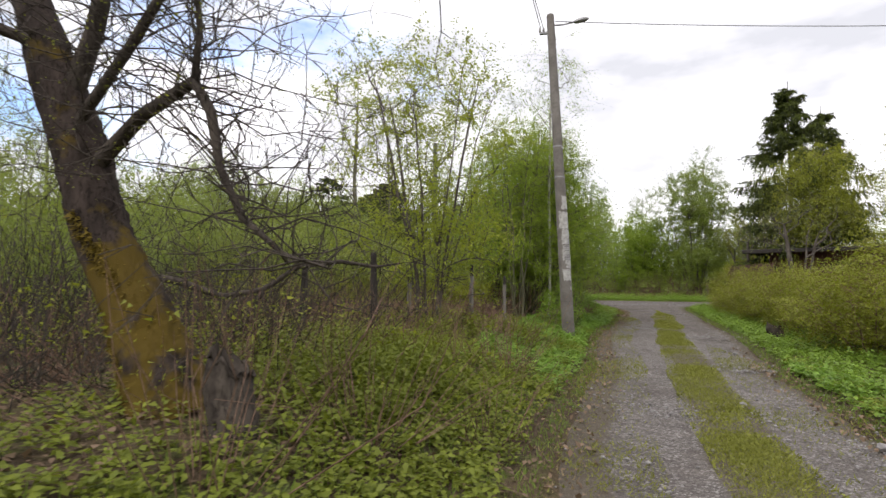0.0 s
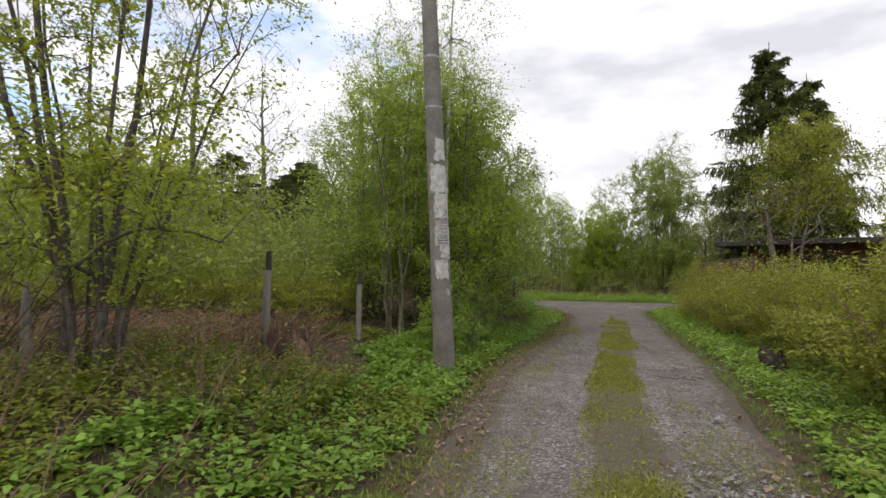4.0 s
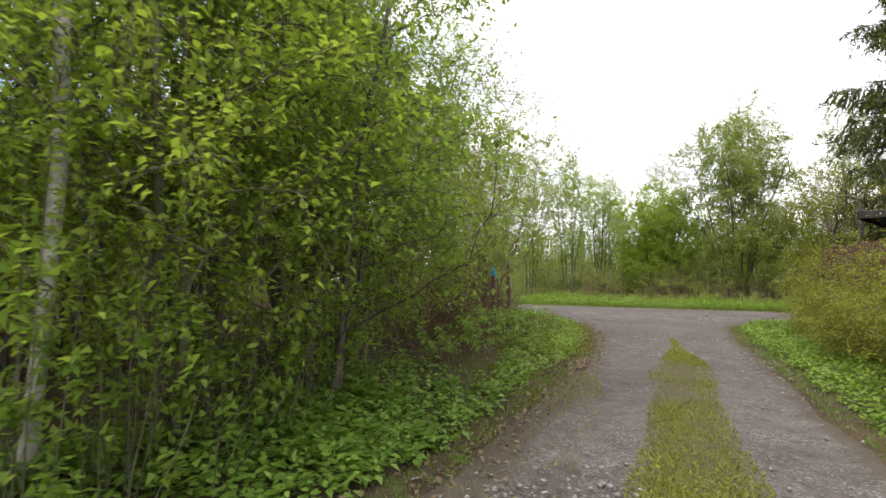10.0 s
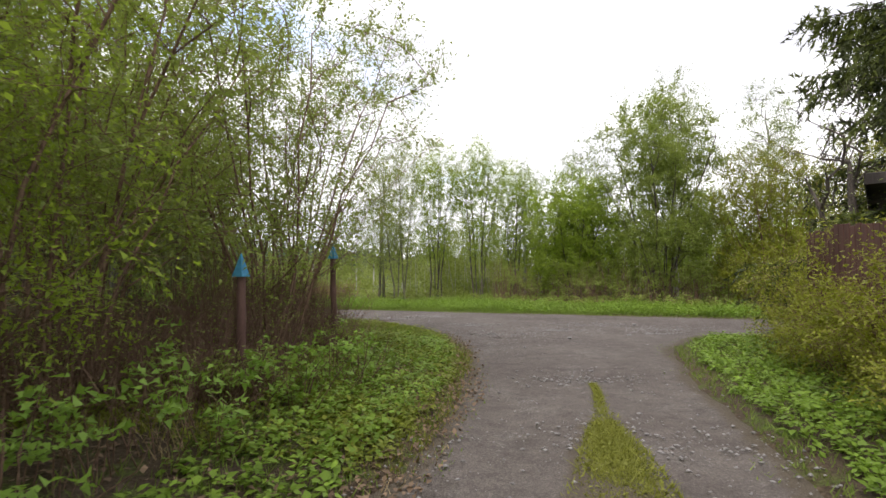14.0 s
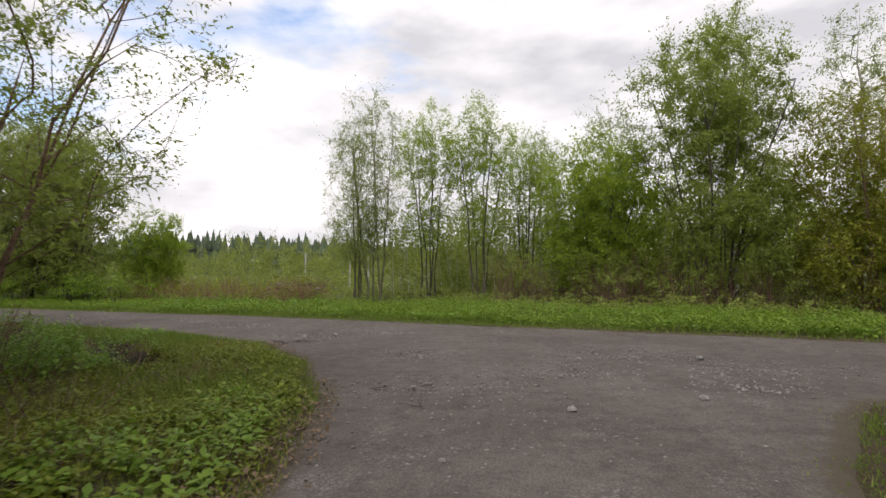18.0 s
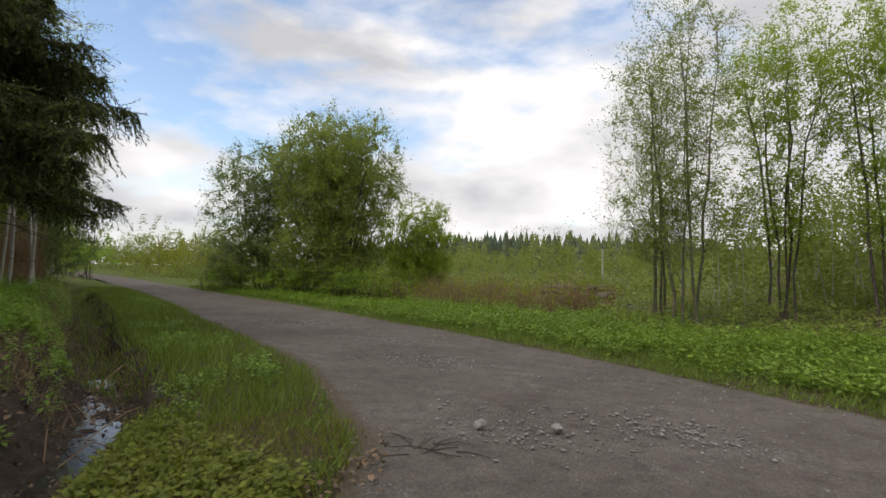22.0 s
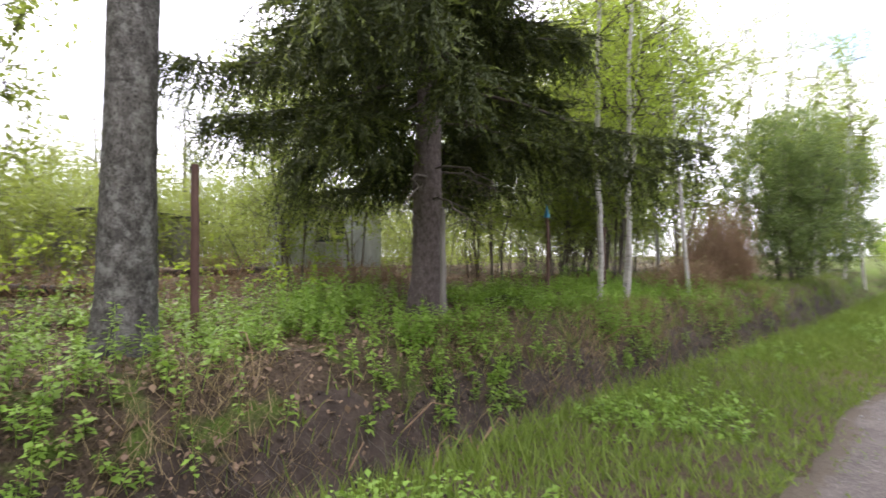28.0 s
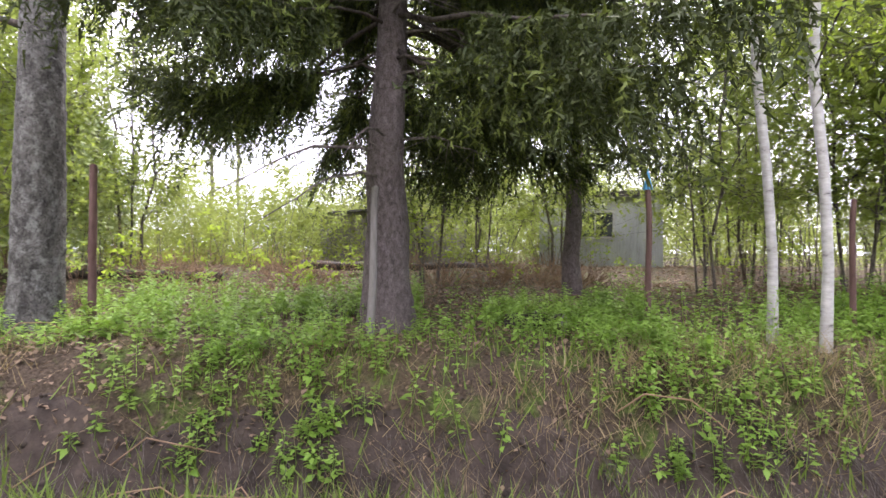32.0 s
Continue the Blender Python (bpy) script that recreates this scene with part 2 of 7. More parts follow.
def ground_mat():
    m, nt, b = node_mat("meadow_soil", 0.95, 0.1)
    big = noise_node(nt, 0.35, 6)
    mid = noise_node(nt, 3.5, 7)
    fine = noise_node(nt, 40.0, 6)
    soil = ramp_node(nt, fine.outputs["Fac"], [(0.3, (0.040, 0.029, 0.020)), (0.7, (0.125, 0.094, 0.066))])
    turf = ramp_node(nt, fine.outputs["Fac"], [(0.3, (0.045, 0.070, 0.014)), (0.7, (0.130, 0.185, 0.040))])
    # the open meadow beyond the road is greener than the ground under the trees
    tc = nt.nodes.new("ShaderNodeTexCoord")
    xyz = nt.nodes.new("ShaderNodeSeparateXYZ")
    nt.links.new(tc.outputs["Object"], xyz.inputs[0])
    north = nt.nodes.new("ShaderNodeMapRange")
    north.inputs["From Min"].default_value = 31.0
    north.inputs["From Max"].default_value = 37.0
    north.inputs["To Min"].default_value = 0.10
    north.inputs["To Max"].default_value = -0.06
    nt.links.new(xyz.outputs["Y"], north.inputs["Value"])
    share = nt.nodes.new("ShaderNodeMath")
    nt.links.new(mid.outputs["Fac"], share.inputs[0])
    nt.links.new(north.outputs[0], share.inputs[1])
    col = mix_col(nt, ramp_node(nt, share.outputs[0], [(0.44, (0, 0, 0)), (0.60, (1, 1, 1))]), turf, soil)
    litter = ramp_node(nt, fine.outputs["Fac"], [(0.3, (0.06, 0.045, 0.028)), (0.75, (0.20, 0.15, 0.085))])
    col = mix_col(nt, ramp_node(nt, big.outputs["Fac"], [(0.52, (0, 0, 0)), (0.66, (0.7,) * 3)]), col, litter)
    nt.links.new(col, b.inputs["Base Color"])
    bump_on(nt, b, fine.outputs["Fac"], 1.0, 0.04)
    return m


def gravel_mat():
    m, nt, b = node_mat("gravel", 0.92, 0.2)
    tc = nt.nodes.new("ShaderNodeTexCoord")
    v = nt.nodes.new("ShaderNodeTexVoronoi")
    v.inputs["Scale"].default_value = 58.0
    v.inputs["Randomness"].default_value = 1.0
    nt.links.new(tc.outputs["Object"], v.inputs["Vector"])
    v2 = nt.nodes.new("ShaderNodeTexVoronoi")
    v2.inputs["Scale"].default_value = 95.0
    nt.links.new(tc.outputs["Object"], v2.inputs["Vector"])
    big = noise_node(nt, 0.55, 6, 0.6)
    mid = noise_node(nt, 1.3, 8, 0.72)
    fine = noise_node(nt, 130.0, 4)
    dust = ramp_node(nt, fine.outputs["Fac"], [(0.3, (0.100, 0.087, 0.078)), (0.75, (0.194, 0.170, 0.152))])
    sep = nt.nodes.new("ShaderNodeSeparateColor")
    nt.links.new(v.outputs["Color"], sep.inputs[0])
    stone = ramp_node(nt, sep.outputs["Red"], [(0.0, (0.105, 0.093, 0.084)), (0.65, (0.180, 0.164, 0.152)), (1.0, (0.36, 0.345, 0.33))])
    # the track carries more crushed stone than the road it joins
    xyz = nt.nodes.new("ShaderNodeSeparateXYZ")
    nt.links.new(tc.outputs["Object"], xyz.inputs[0])
    south = nt.nodes.new("ShaderNodeMapRange")
    south.inputs["From Min"].default_value = 17.0
    south.inputs["From Max"].default_value = 8.0
    south.inputs["To Min"].default_value = 0.0
    south.inputs["To Max"].default_value = 0.22
    nt.links.new(xyz.outputs["Y"], south.inputs["Value"])
    more = nt.nodes.new("ShaderNodeMath")
    nt.links.new(mid.outputs["Fac"], more.inputs[0])
    nt.links.new(south.outputs[0], more.inputs[1])
    amount = ramp_node(nt, more.outputs[0], [(0.52, (0.08,) * 3), (0.76, (0.95,) * 3)])
    col = mix_col(nt, amount, dust, stone)
    damp = ramp_node(nt, big.outputs["Fac"], [(0.36, (0.80, 0.785, 0.78)), (0.60, (1.05, 1.05, 1.05))])
    col = mix_col(nt, 1.0, col, damp, "MULTIPLY")
    worn = noise_node(nt, 4.2, 9, 0.78)
    col = mix_col(nt, 1.0, col, ramp_node(nt, worn.outputs["Fac"], [(0.34, (0.68, 0.67, 0.665)), (0.50, (1.0, 1.0, 1.0)), (0.66, (1.22, 1.21, 1.20))]), "MULTIPLY")
    gap = ramp_node(nt, v.outputs["Distance"], [(0.30, (1.15,) * 3), (0.66, (0.78,) * 3)])
    col = mix_col(nt, 0.8, col, gap, "MULTIPLY")
    at = nt.nodes.new("ShaderNodeAttribute")
    at.attribute_name = "soil"
    edge = nt.nodes.new("ShaderNodeMath")
    nt.links.new(at.outputs["Fac"], edge.inputs[0])
    nt.links.new(noise_node(nt, 9.0, 6, 0.7).outputs["Fac"], edge.inputs[1])
    dirt = ramp_node(nt, fine.outputs["Fac"], [(0.3, (0.055, 0.044, 0.030)), (0.7, (0.150, 0.124, 0.086))])
    col = mix_col(nt, ramp_node(nt, edge.outputs[0], [(0.75, (0, 0, 0)), (1.05, (0.80,) * 3)]), col, dirt)
    nt.links.new(col, b.inputs["Base Color"])
    inv = nt.nodes.new("ShaderNodeMath")
    inv.operation = "MULTIPLY_ADD"
    nt.links.new(v.outputs["Distance"], inv.inputs[0])
    inv.inputs[1].default_value = -1.0
    nt.links.new(v2.outputs["Distance"], inv.inputs[2])
    rough = nt.nodes.new("ShaderNodeMath")
    rough.operation = "MULTIPLY_ADD"
    nt.links.new(worn.outputs["Fac"], rough.inputs[0])
    rough.inputs[1].default_value = 1.6
    nt.links.new(inv.outputs[0], rough.inputs[2])
    bump_on(nt, b, rough.outputs[0], 0.85, 0.012)
    return m


def birch_mat():
    m, nt, b = node_mat("birch_bark", 0.7, 0.25)
    n = noise_node(nt, 7.0, 7, 0.72, (1, 1, 2.6))
    col = ramp_node(nt, n.outputs["Fac"], [(0.33, (0.045, 0.040, 0.036)), (0.40, (0.34, 0.32, 0.29)), (0.75, (0.58, 0.56, 0.52))])
    big = noise_node(nt, 2.2, 5)
    col = mix_col(nt, ramp_node(nt, big.outputs["Fac"], [(0.60, (0, 0, 0)), (0.70, (0.7,) * 3)]), col, (0.12, 0.105, 0.085))
    nt.links.new(col, b.inputs["Base Color"])
    bump_on(nt, b, n.outputs["Fac"], 0.5, 0.01)
    return m


M_GROUND = ground_mat()
M_GRAVEL = gravel_mat()
M_BIRCH = birch_mat()
M_BARK = bark_mat("grey_bark", (0.060, 0.050, 0.042), (0.19, 0.165, 0.14))
M_BARK_DARK = bark_mat("dark_bark", (0.032, 0.026, 0.022), (0.11, 0.092, 0.075))
M_BARK_OLIVE = bark_mat("olive_bark", (0.080, 0.078, 0.050), (0.22, 0.21, 0.135))
M_BARK_ASPEN = bark_mat("aspen_bark", (0.030, 0.027, 0.023), (0.150, 0.142, 0.126), 12.0, (1, 1, 0.6))
lichen_nt = M_BARK_ASPEN.node_tree
lichen_bsdf = lichen_nt.nodes["Principled BSDF"]
lichen_spots = ramp_node(lichen_nt, noise_node(lichen_nt, 11.0, 8, 0.78).outputs["Fac"], [(0.50, (0, 0, 0)), (0.64, (0.55,) * 3)])
lichen_nt.links.new(mix_col(lichen_nt, lichen_spots, lichen_bsdf.inputs["Base Color"].links[0].from_socket, (0.30, 0.30, 0.27)), lichen_bsdf.inputs["Base Color"])
M_BARK_SPRUCE = bark_mat("spruce_bark", (0.060, 0.047, 0.042), (0.185, 0.155, 0.145), 26.0, (1, 1, 0.6))
M_BARK_MOSS = bark_mat("mossy_bark", (0.016, 0.012, 0.010), (0.074, 0.056, 0.047), 9.0, (1, 1, 0.3), (0.105, 0.072, 0.010))
M_MOSS = leaf_mat("trunk_moss", (0.058, 0.044, 0.008), (0.215, 0.155, 0.020), 0.2, 0.8)
M_TWIG_RED = bark_mat("red_brown_twigs", (0.110, 0.068, 0.048), (0.280, 0.185, 0.132))
M_LEAF_FRESH = leaf_mat("fresh_leaf", (0.125, 0.185, 0.026), (0.340, 0.440, 0.068), 0.62)
M_LEAF_MAPLE = leaf_mat("maple_leaf", (0.170, 0.205, 0.020), (0.370, 0.420, 0.055), 0.48)
M_LEAF_CHERRY = leaf_mat("bird_cherry_leaf", (0.100, 0.165, 0.026), (0.275, 0.390, 0.070), 0.60)
M_LEAF_DUSTY = leaf_mat("dusty_cherry_leaf", (0.085, 0.125, 0.042), (0.225, 0.300, 0.112), 0.42)
M_LEAF_WILLOW = leaf_mat("willow_leaf", (0.125, 0.165, 0.034), (0.295, 0.360, 0.090), 0.48)
M_LEAF_YELLOW = leaf_mat("yellow_green_leaf", (0.125, 0.146, 0.016), (0.285, 0.310, 0.038), 0.42)
M_LEAF_SCRUB = leaf_mat("bright_scrub_leaf", (0.165, 0.190, 0.022), (0.330, 0.355, 0.048), 0.42)
M_LEAF_GREY = leaf_mat("grey_green_leaf", (0.165, 0.210, 0.083), (0.360, 0.427, 0.195), 0.34)
M_NEEDLE = leaf_mat("spruce_needles", (0.022, 0.031, 0.010), (0.060, 0.075, 0.020), 0.14, 0.6)
M_NEEDLE_NEW = leaf_mat("young_spruce_needles", (0.055, 0.074, 0.015), (0.130, 0.160, 0.032), 0.2, 0.6)
M_HERB = leaf_mat("herb_leaf", (0.085, 0.150, 0.018), (0.225, 0.345, 0.048), 0.34, 0.5)
M_HERB_BANK = leaf_mat("bank_herb_leaf", (0.100, 0.185, 0.028), (0.265, 0.410, 0.074), 0.42, 0.5)
M_HERB_DARK = leaf_mat("nettle_leaf", (0.075, 0.135, 0.030), (0.190, 0.300, 0.070), 0.3, 0.5)
M_HERB_OLIVE = leaf_mat("olive_herb_leaf", (0.084, 0.106, 0.014), (0.220, 0.258, 0.035), 0.35, 0.55)
M_HERB_NETTLE = leaf_mat("ground_elder_leaf", (0.085, 0.160, 0.024), (0.225, 0.360, 0.060), 0.36, 0.5)
M_GRASS = leaf_mat("grass_blade", (0.070, 0.115, 0.018), (0.190, 0.260, 0.048), 0.3, 0.55)
M_GRASS_DRY = leaf_mat("dry_grass", (0.150, 0.112, 0.056), (0.360, 0.280, 0.160), 0.2, 0.7)
M_BLOSSOM = leaf_mat("white_blossom", (0.55, 0.56, 0.46), (0.78, 0.78, 0.70), 0.3, 0.6)
M_LITTER = leaf_mat("dead_leaf", (0.070, 0.046, 0.030), (0.250, 0.175, 0.115), 0.1, 0.8)
M_EARTH = plain_mat("dark_earth", (0.022, 0.016, 0.012), (0.085, 0.063, 0.047), 5.0, 0.95, 0.03)
M_CONCRETE = plain_mat("weathered_concrete", (0.120, 0.108, 0.096), (0.240, 0.222, 0.202), 3.0, 0.9, 0.006)
M_OLDWOOD = plain_mat("weathered_wood", (0.110, 0.098, 0.085), (0.290, 0.270, 0.245), 7.0, 0.9, 0.01, (1, 1, 0.15))
M_DARKWOOD = plain_mat("blackened_wood", (0.020, 0.017, 0.015), (0.070, 0.060, 0.052), 7.0, 0.9, 0.01, (1, 1, 0.15))
M_BROWN = plain_mat("brown_paint", (0.075, 0.036, 0.028), (0.135, 0.066, 0.050), 3.0, 0.75, 0.004, (1, 1, 0.2))
M_ROOF = plain_mat("roofing_felt", (0.040, 0.037, 0.035), (0.100, 0.095, 0.088), 4.0, 0.9, 0.008)
M_PAPER = plain_mat("old_paper", (0.27, 0.26, 0.245), (0.58, 0.57, 0.55), 14.0, 0.85, 0.002)
M_INK = plain_mat("faded_ink", (0.05, 0.05, 0.05), (0.16, 0.16, 0.16), 20.0, 0.9, 0.001)
M_METAL = plain_mat("dull_metal", (0.22, 0.22, 0.22), (0.42, 0.42, 0.42), 9.0, 0.5, 0.001, None, 0.5, 0.7)
M_WIRE = plain_mat("wire", (0.03, 0.03, 0.03), (0.07, 0.07, 0.07), 20.0, 0.6, 0.001)
M_BLUE = plain_mat("blue_paint", (0.035, 0.19, 0.32), (0.07, 0.30, 0.46), 6.0, 0.6, 0.002)
M_POST_RED = plain_mat("red_brown_rust", (0.085, 0.046, 0.038), (0.165, 0.098, 0.082), 8.0, 0.85, 0.004, (1, 1, 0.3))
M_STONE = plain_mat("stone", (0.15, 0.142, 0.138), (0.40, 0.388, 0.375), 14.0, 0.9, 0.008)
M_WHITEWALL = plain_mat("pale_grey_boards", (0.30, 0.31, 0.31), (0.52, 0.53, 0.53), 3.0, 0.85, 0.004, (1, 1, 0.2))
M_GLASS_DARK = plain_mat("dark_window", (0.02, 0.022, 0.025), (0.05, 0.055, 0.06), 2.0, 0.15, 0.001, None, 0.6)
# conifer green lightened to paint in the haze of distance
M_HAZED_FOREST = leaf_mat("hazed_conifers", (0.055, 0.078, 0.052), (0.100, 0.130, 0.085), 0.1, 0.8)
M_FAR_BIRCH = leaf_mat("far_birch_leaf", (0.160, 0.195, 0.045), (0.260, 0.305, 0.080), 0.38, 0.7)
M_TURF = leaf_mat("olive_turf", (0.095, 0.110, 0.017), (0.240, 0.252, 0.044), 0.25, 0.6)
M_WATER = plain_mat("ditch_water", (0.020, 0.019, 0.017), (0.035, 0.033, 0.030), 3.0, 0.08, 0.004, None, 0.7)
M_STRAW = leaf_mat("dead_stalk", (0.130, 0.080, 0.048), (0.330, 0.220, 0.135), 0.1, 0.8)


# ---- mesh helpers ----
rng = np.random.default_rng(7)


def mesh_from(name, verts, faces, material, smooth=False):
    """A mesh from an array of points and an array of faces that all have the same number of corners."""
    me = bpy.data.meshes.new(name)
    verts = np.asarray(verts, np.float32).reshape(-1, 3)
    faces = np.asarray(faces, np.int32)
    k = faces.shape[1]
    me.vertices.add(len(verts))
    me.vertices.foreach_set("co", verts.ravel())
    me.loops.add(faces.size)
    me.loops.foreach_set("vertex_index", faces.ravel())
    me.polygons.add(len(faces))
    me.polygons.foreach_set("loop_start", np.arange(0, faces.size, k, dtype=np.int32))
    me.polygons.foreach_set("loop_total", np.full(len(faces), k, np.int32))
    if smooth:
        me.polygons.foreach_set("use_smooth", np.ones(len(faces), bool))
    me.materials.append(material)
    me.update(calc_edges=True)
    return me


def part_mesh(name, me, parent, label=""):
    ob = new(name, me)
    ob.parent = parent
    return tagged(ob, label)


def part(name, bm, material, parent, label="", smooth=False):
    me = bpy.data.meshes.new(name)
    bm.to_mesh(me)
    bm.free()
    me.materials.append(material)
    if smooth:
        for p in me.polygons:
            p.use_smooth = True
    return part_mesh(name, me, parent, label)


def thing(name, x, y, z, label, category, group="", kind="", rz=0.0):
    ob = new(name)
    ob.matrix_basis = pose(x, y, z, 0, 0, rz)
    return tagged(ob, label, category, group, kind)


def box_into(bm, x0, y0, z0, x1, y1, z1, bevel=0.0, m=None):
    made = bmesh.ops.create_cube(bm, size=1.0)["verts"]
    mat = Matrix.Translation(((x0 + x1) / 2, (y0 + y1) / 2, (z0 + z1) / 2)) @ Matrix.Diagonal((x1 - x0, y1 - y0, z1 - z0, 1))
    bmesh.ops.transform(bm, matrix=(m @ mat) if m else mat, verts=made)
    if bevel:
        edges = list({e for v in made for e in v.link_edges})
        bmesh.ops.bevel(bm, geom=edges, offset=bevel, segments=1, affect="EDGES")


def box(x0, y0, z0, x1, y1, z1, bevel=0.0):
    bm = bmesh.new()
    box_into(bm, x0, y0, z0, x1, y1, z1, bevel)
    return bm


def tubes(a, b, ra, rb, sides=5):
    """Tapered tubes from points a to points b; every row is one tube."""
    a, b = np.asarray(a, float), np.asarray(b, float)
    d = b - a
    length = np.linalg.norm(d, axis=1, keepdims=True) + 1e-9
    d = d / length
    ref = np.where(np.abs(d[:, 2:3]) > 0.9, np.array([[1.0, 0, 0]]), np.array([[0, 0, 1.0]]))
    u = np.cross(d, ref)
    u /= np.linalg.norm(u, axis=1, keepdims=True) + 1e-9
    v = np.cross(d, u)
    ang = np.arange(sides) * 2 * np.pi / sides
    ring = u[:, None] * np.cos(ang)[None, :, None] + v[:, None] * np.sin(ang)[None, :, None]
    ra, rb = np.broadcast_to(ra, len(a)), np.broadcast_to(rb, len(a))
    low = a[:, None] + ring * ra[:, None, None] - d[:, None] * (0.25 * ra)[:, None, None]
    top = b[:, None] + ring * rb[:, None, None]
    verts = np.concatenate([low, top], 1).reshape(-1, 3)
    i = np.arange(sides)
    quad = np.stack([i, (i + 1) % sides, (i + 1) % sides + sides, i + sides], 1)
    faces = (np.arange(len(a)) * 2 * sides)[:, None, None] + quad[None]
    return verts, faces.reshape(-1, 4)


def chain_tube(points, radii, sides=10, r=None, rough=0.0):
    """One closed-looking limb along a line of points."""
    points, radii = np.asarray(points, float), np.asarray(radii, float)
    n = len(points)
    d = np.gradient(points, axis=0)
    d /= np.linalg.norm(d, axis=1, keepdims=True)
    u = np.cross(d, np.array([0.31, 0.95, 0.05]))
    u /= np.linalg.norm(u, axis=1, keepdims=True)
    v = np.cross(d, u)
    ang = np.arange(sides) * 2 * np.pi / sides
    rad = np.repeat(radii[:, None], sides, 1)
    if rough and r is not None:
        rad = rad * (1 + rough * r.normal(size=rad.shape))
    verts = points[:, None] + (u[:, None] * np.cos(ang)[None, :, None] + v[:, None] * np.sin(ang)[None, :, None]) * rad[..., None]
    i = np.arange(sides)
    rings = [np.stack([i, (i + 1) % sides, (i + 1) % sides + sides, i + sides], 1) + k * sides for k in range(n - 1)]
    return verts.reshape(-1, 3), np.concatenate(rings)


def rough_trunk(points, radii, sides, n, r, depth, plates=7.0):
    """A trunk with a bark of uneven upright ridges and a slightly crooked outline."""
    points, radii = np.asarray(points, float), np.asarray(radii, float)
    s = np.linspace(0, len(points) - 1, n)
    old = np.arange(len(points))
    p = np.stack([np.interp(s, old, points[:, i]) for i in range(3)], 1)
    q = np.interp(s, old, radii)
    v, f = chain_tube(p, q, sides)
    v = v.reshape(n, sides, 3)
    ang = np.arange(sides) * 2 * np.pi / sides
    z = p[:, 2][:, None]
    bark = np.zeros((n, sides))
    for k in range(6):
        w = np.round(plates * (0.5 + r.random()))
        bark += np.abs(np.sin(ang[None] * w * 0.5 + np.sin(z * (2 + 4 * r.random()) + r.random() * 6) * 0.9 + r.random() * 6)) - 0.5
    bark = bark / 6 + 0.35 * r.normal(size=bark.shape)
    lump = np.sin(ang[None] + z * 1.1 + r.random() * 6) * 0.03 + np.sin(2 * ang[None] - z * 1.9 + r.random() * 6) * 0.03
    out = 1 + depth * bark + lump
    v = p[:, None] + (v - p[:, None]) * out[..., None]
    return v.reshape(-1, 3), f


def join_arrays(pieces):
    vs, fs, k = [], [], 0
    for v, f in pieces:
        vs.append(v)
        fs.append(np.asarray(f) + k)
        k += len(v)
    return np.concatenate(vs), np.concatenate(fs)


def leaf_quads(r, at, size, up=0.35, wide=0.55, hang=0.0, long=1.0):
    """Leaf-shaped quads, folded a little along the middle, one at every point."""
    n = len(at)
    ax = r.normal(size=(n, 3))
    ax[:, 2] = ax[:, 2] * 0.6 - hang
    ax /= np.linalg.norm(ax, axis=1, keepdims=True)
    nor = r.normal(size=(n, 3)) * (1 - up) + np.array([0, 0, 1.0]) * up * 2
    side = np.cross(ax, nor)
    side /= np.linalg.norm(side, axis=1, keepdims=True) + 1e-9
    nor = np.cross(side, ax)
    s = (size * (0.6 + 0.8 * r.random(n)))[:, None]
    base = at
    tip = at + ax * s * long - nor * s * 0.12
    mid = at + ax * s * 0.48 * long
    l = mid + side * s * wide * 0.5 + nor * s * 0.07
    rr = mid - side * s * wide * 0.5 + nor * s * 0.07
    verts = np.stack([base, rr, tip, l], 1).reshape(-1, 3)
    return verts, np.arange(4 * n).reshape(-1, 4)


def leaf_tris(r, at, size, up=0.35, wide=0.6, hang=0.0):
    """Small pointed leaves of one triangle each, for crowns seen from some way off."""
    n = len(at)
    ax = r.normal(size=(n, 3))
    ax[:, 2] = ax[:, 2] * 0.6 - hang
    ax /= np.linalg.norm(ax, axis=1, keepdims=True)
    nor = r.normal(size=(n, 3)) * (1 - up) + np.array([0, 0, 1.0]) * up * 2
    side = np.cross(ax, nor)
    side /= np.linalg.norm(side, axis=1, keepdims=True) + 1e-9
    s = (size * (0.6 + 0.8 * r.random(n)))[:, None]
    verts = np.stack([at - side * s * wide * 0.5, at + side * s * wide * 0.5, at + ax * s], 1).reshape(-1, 3)
    return verts, np.arange(3 * n).reshape(-1, 3)


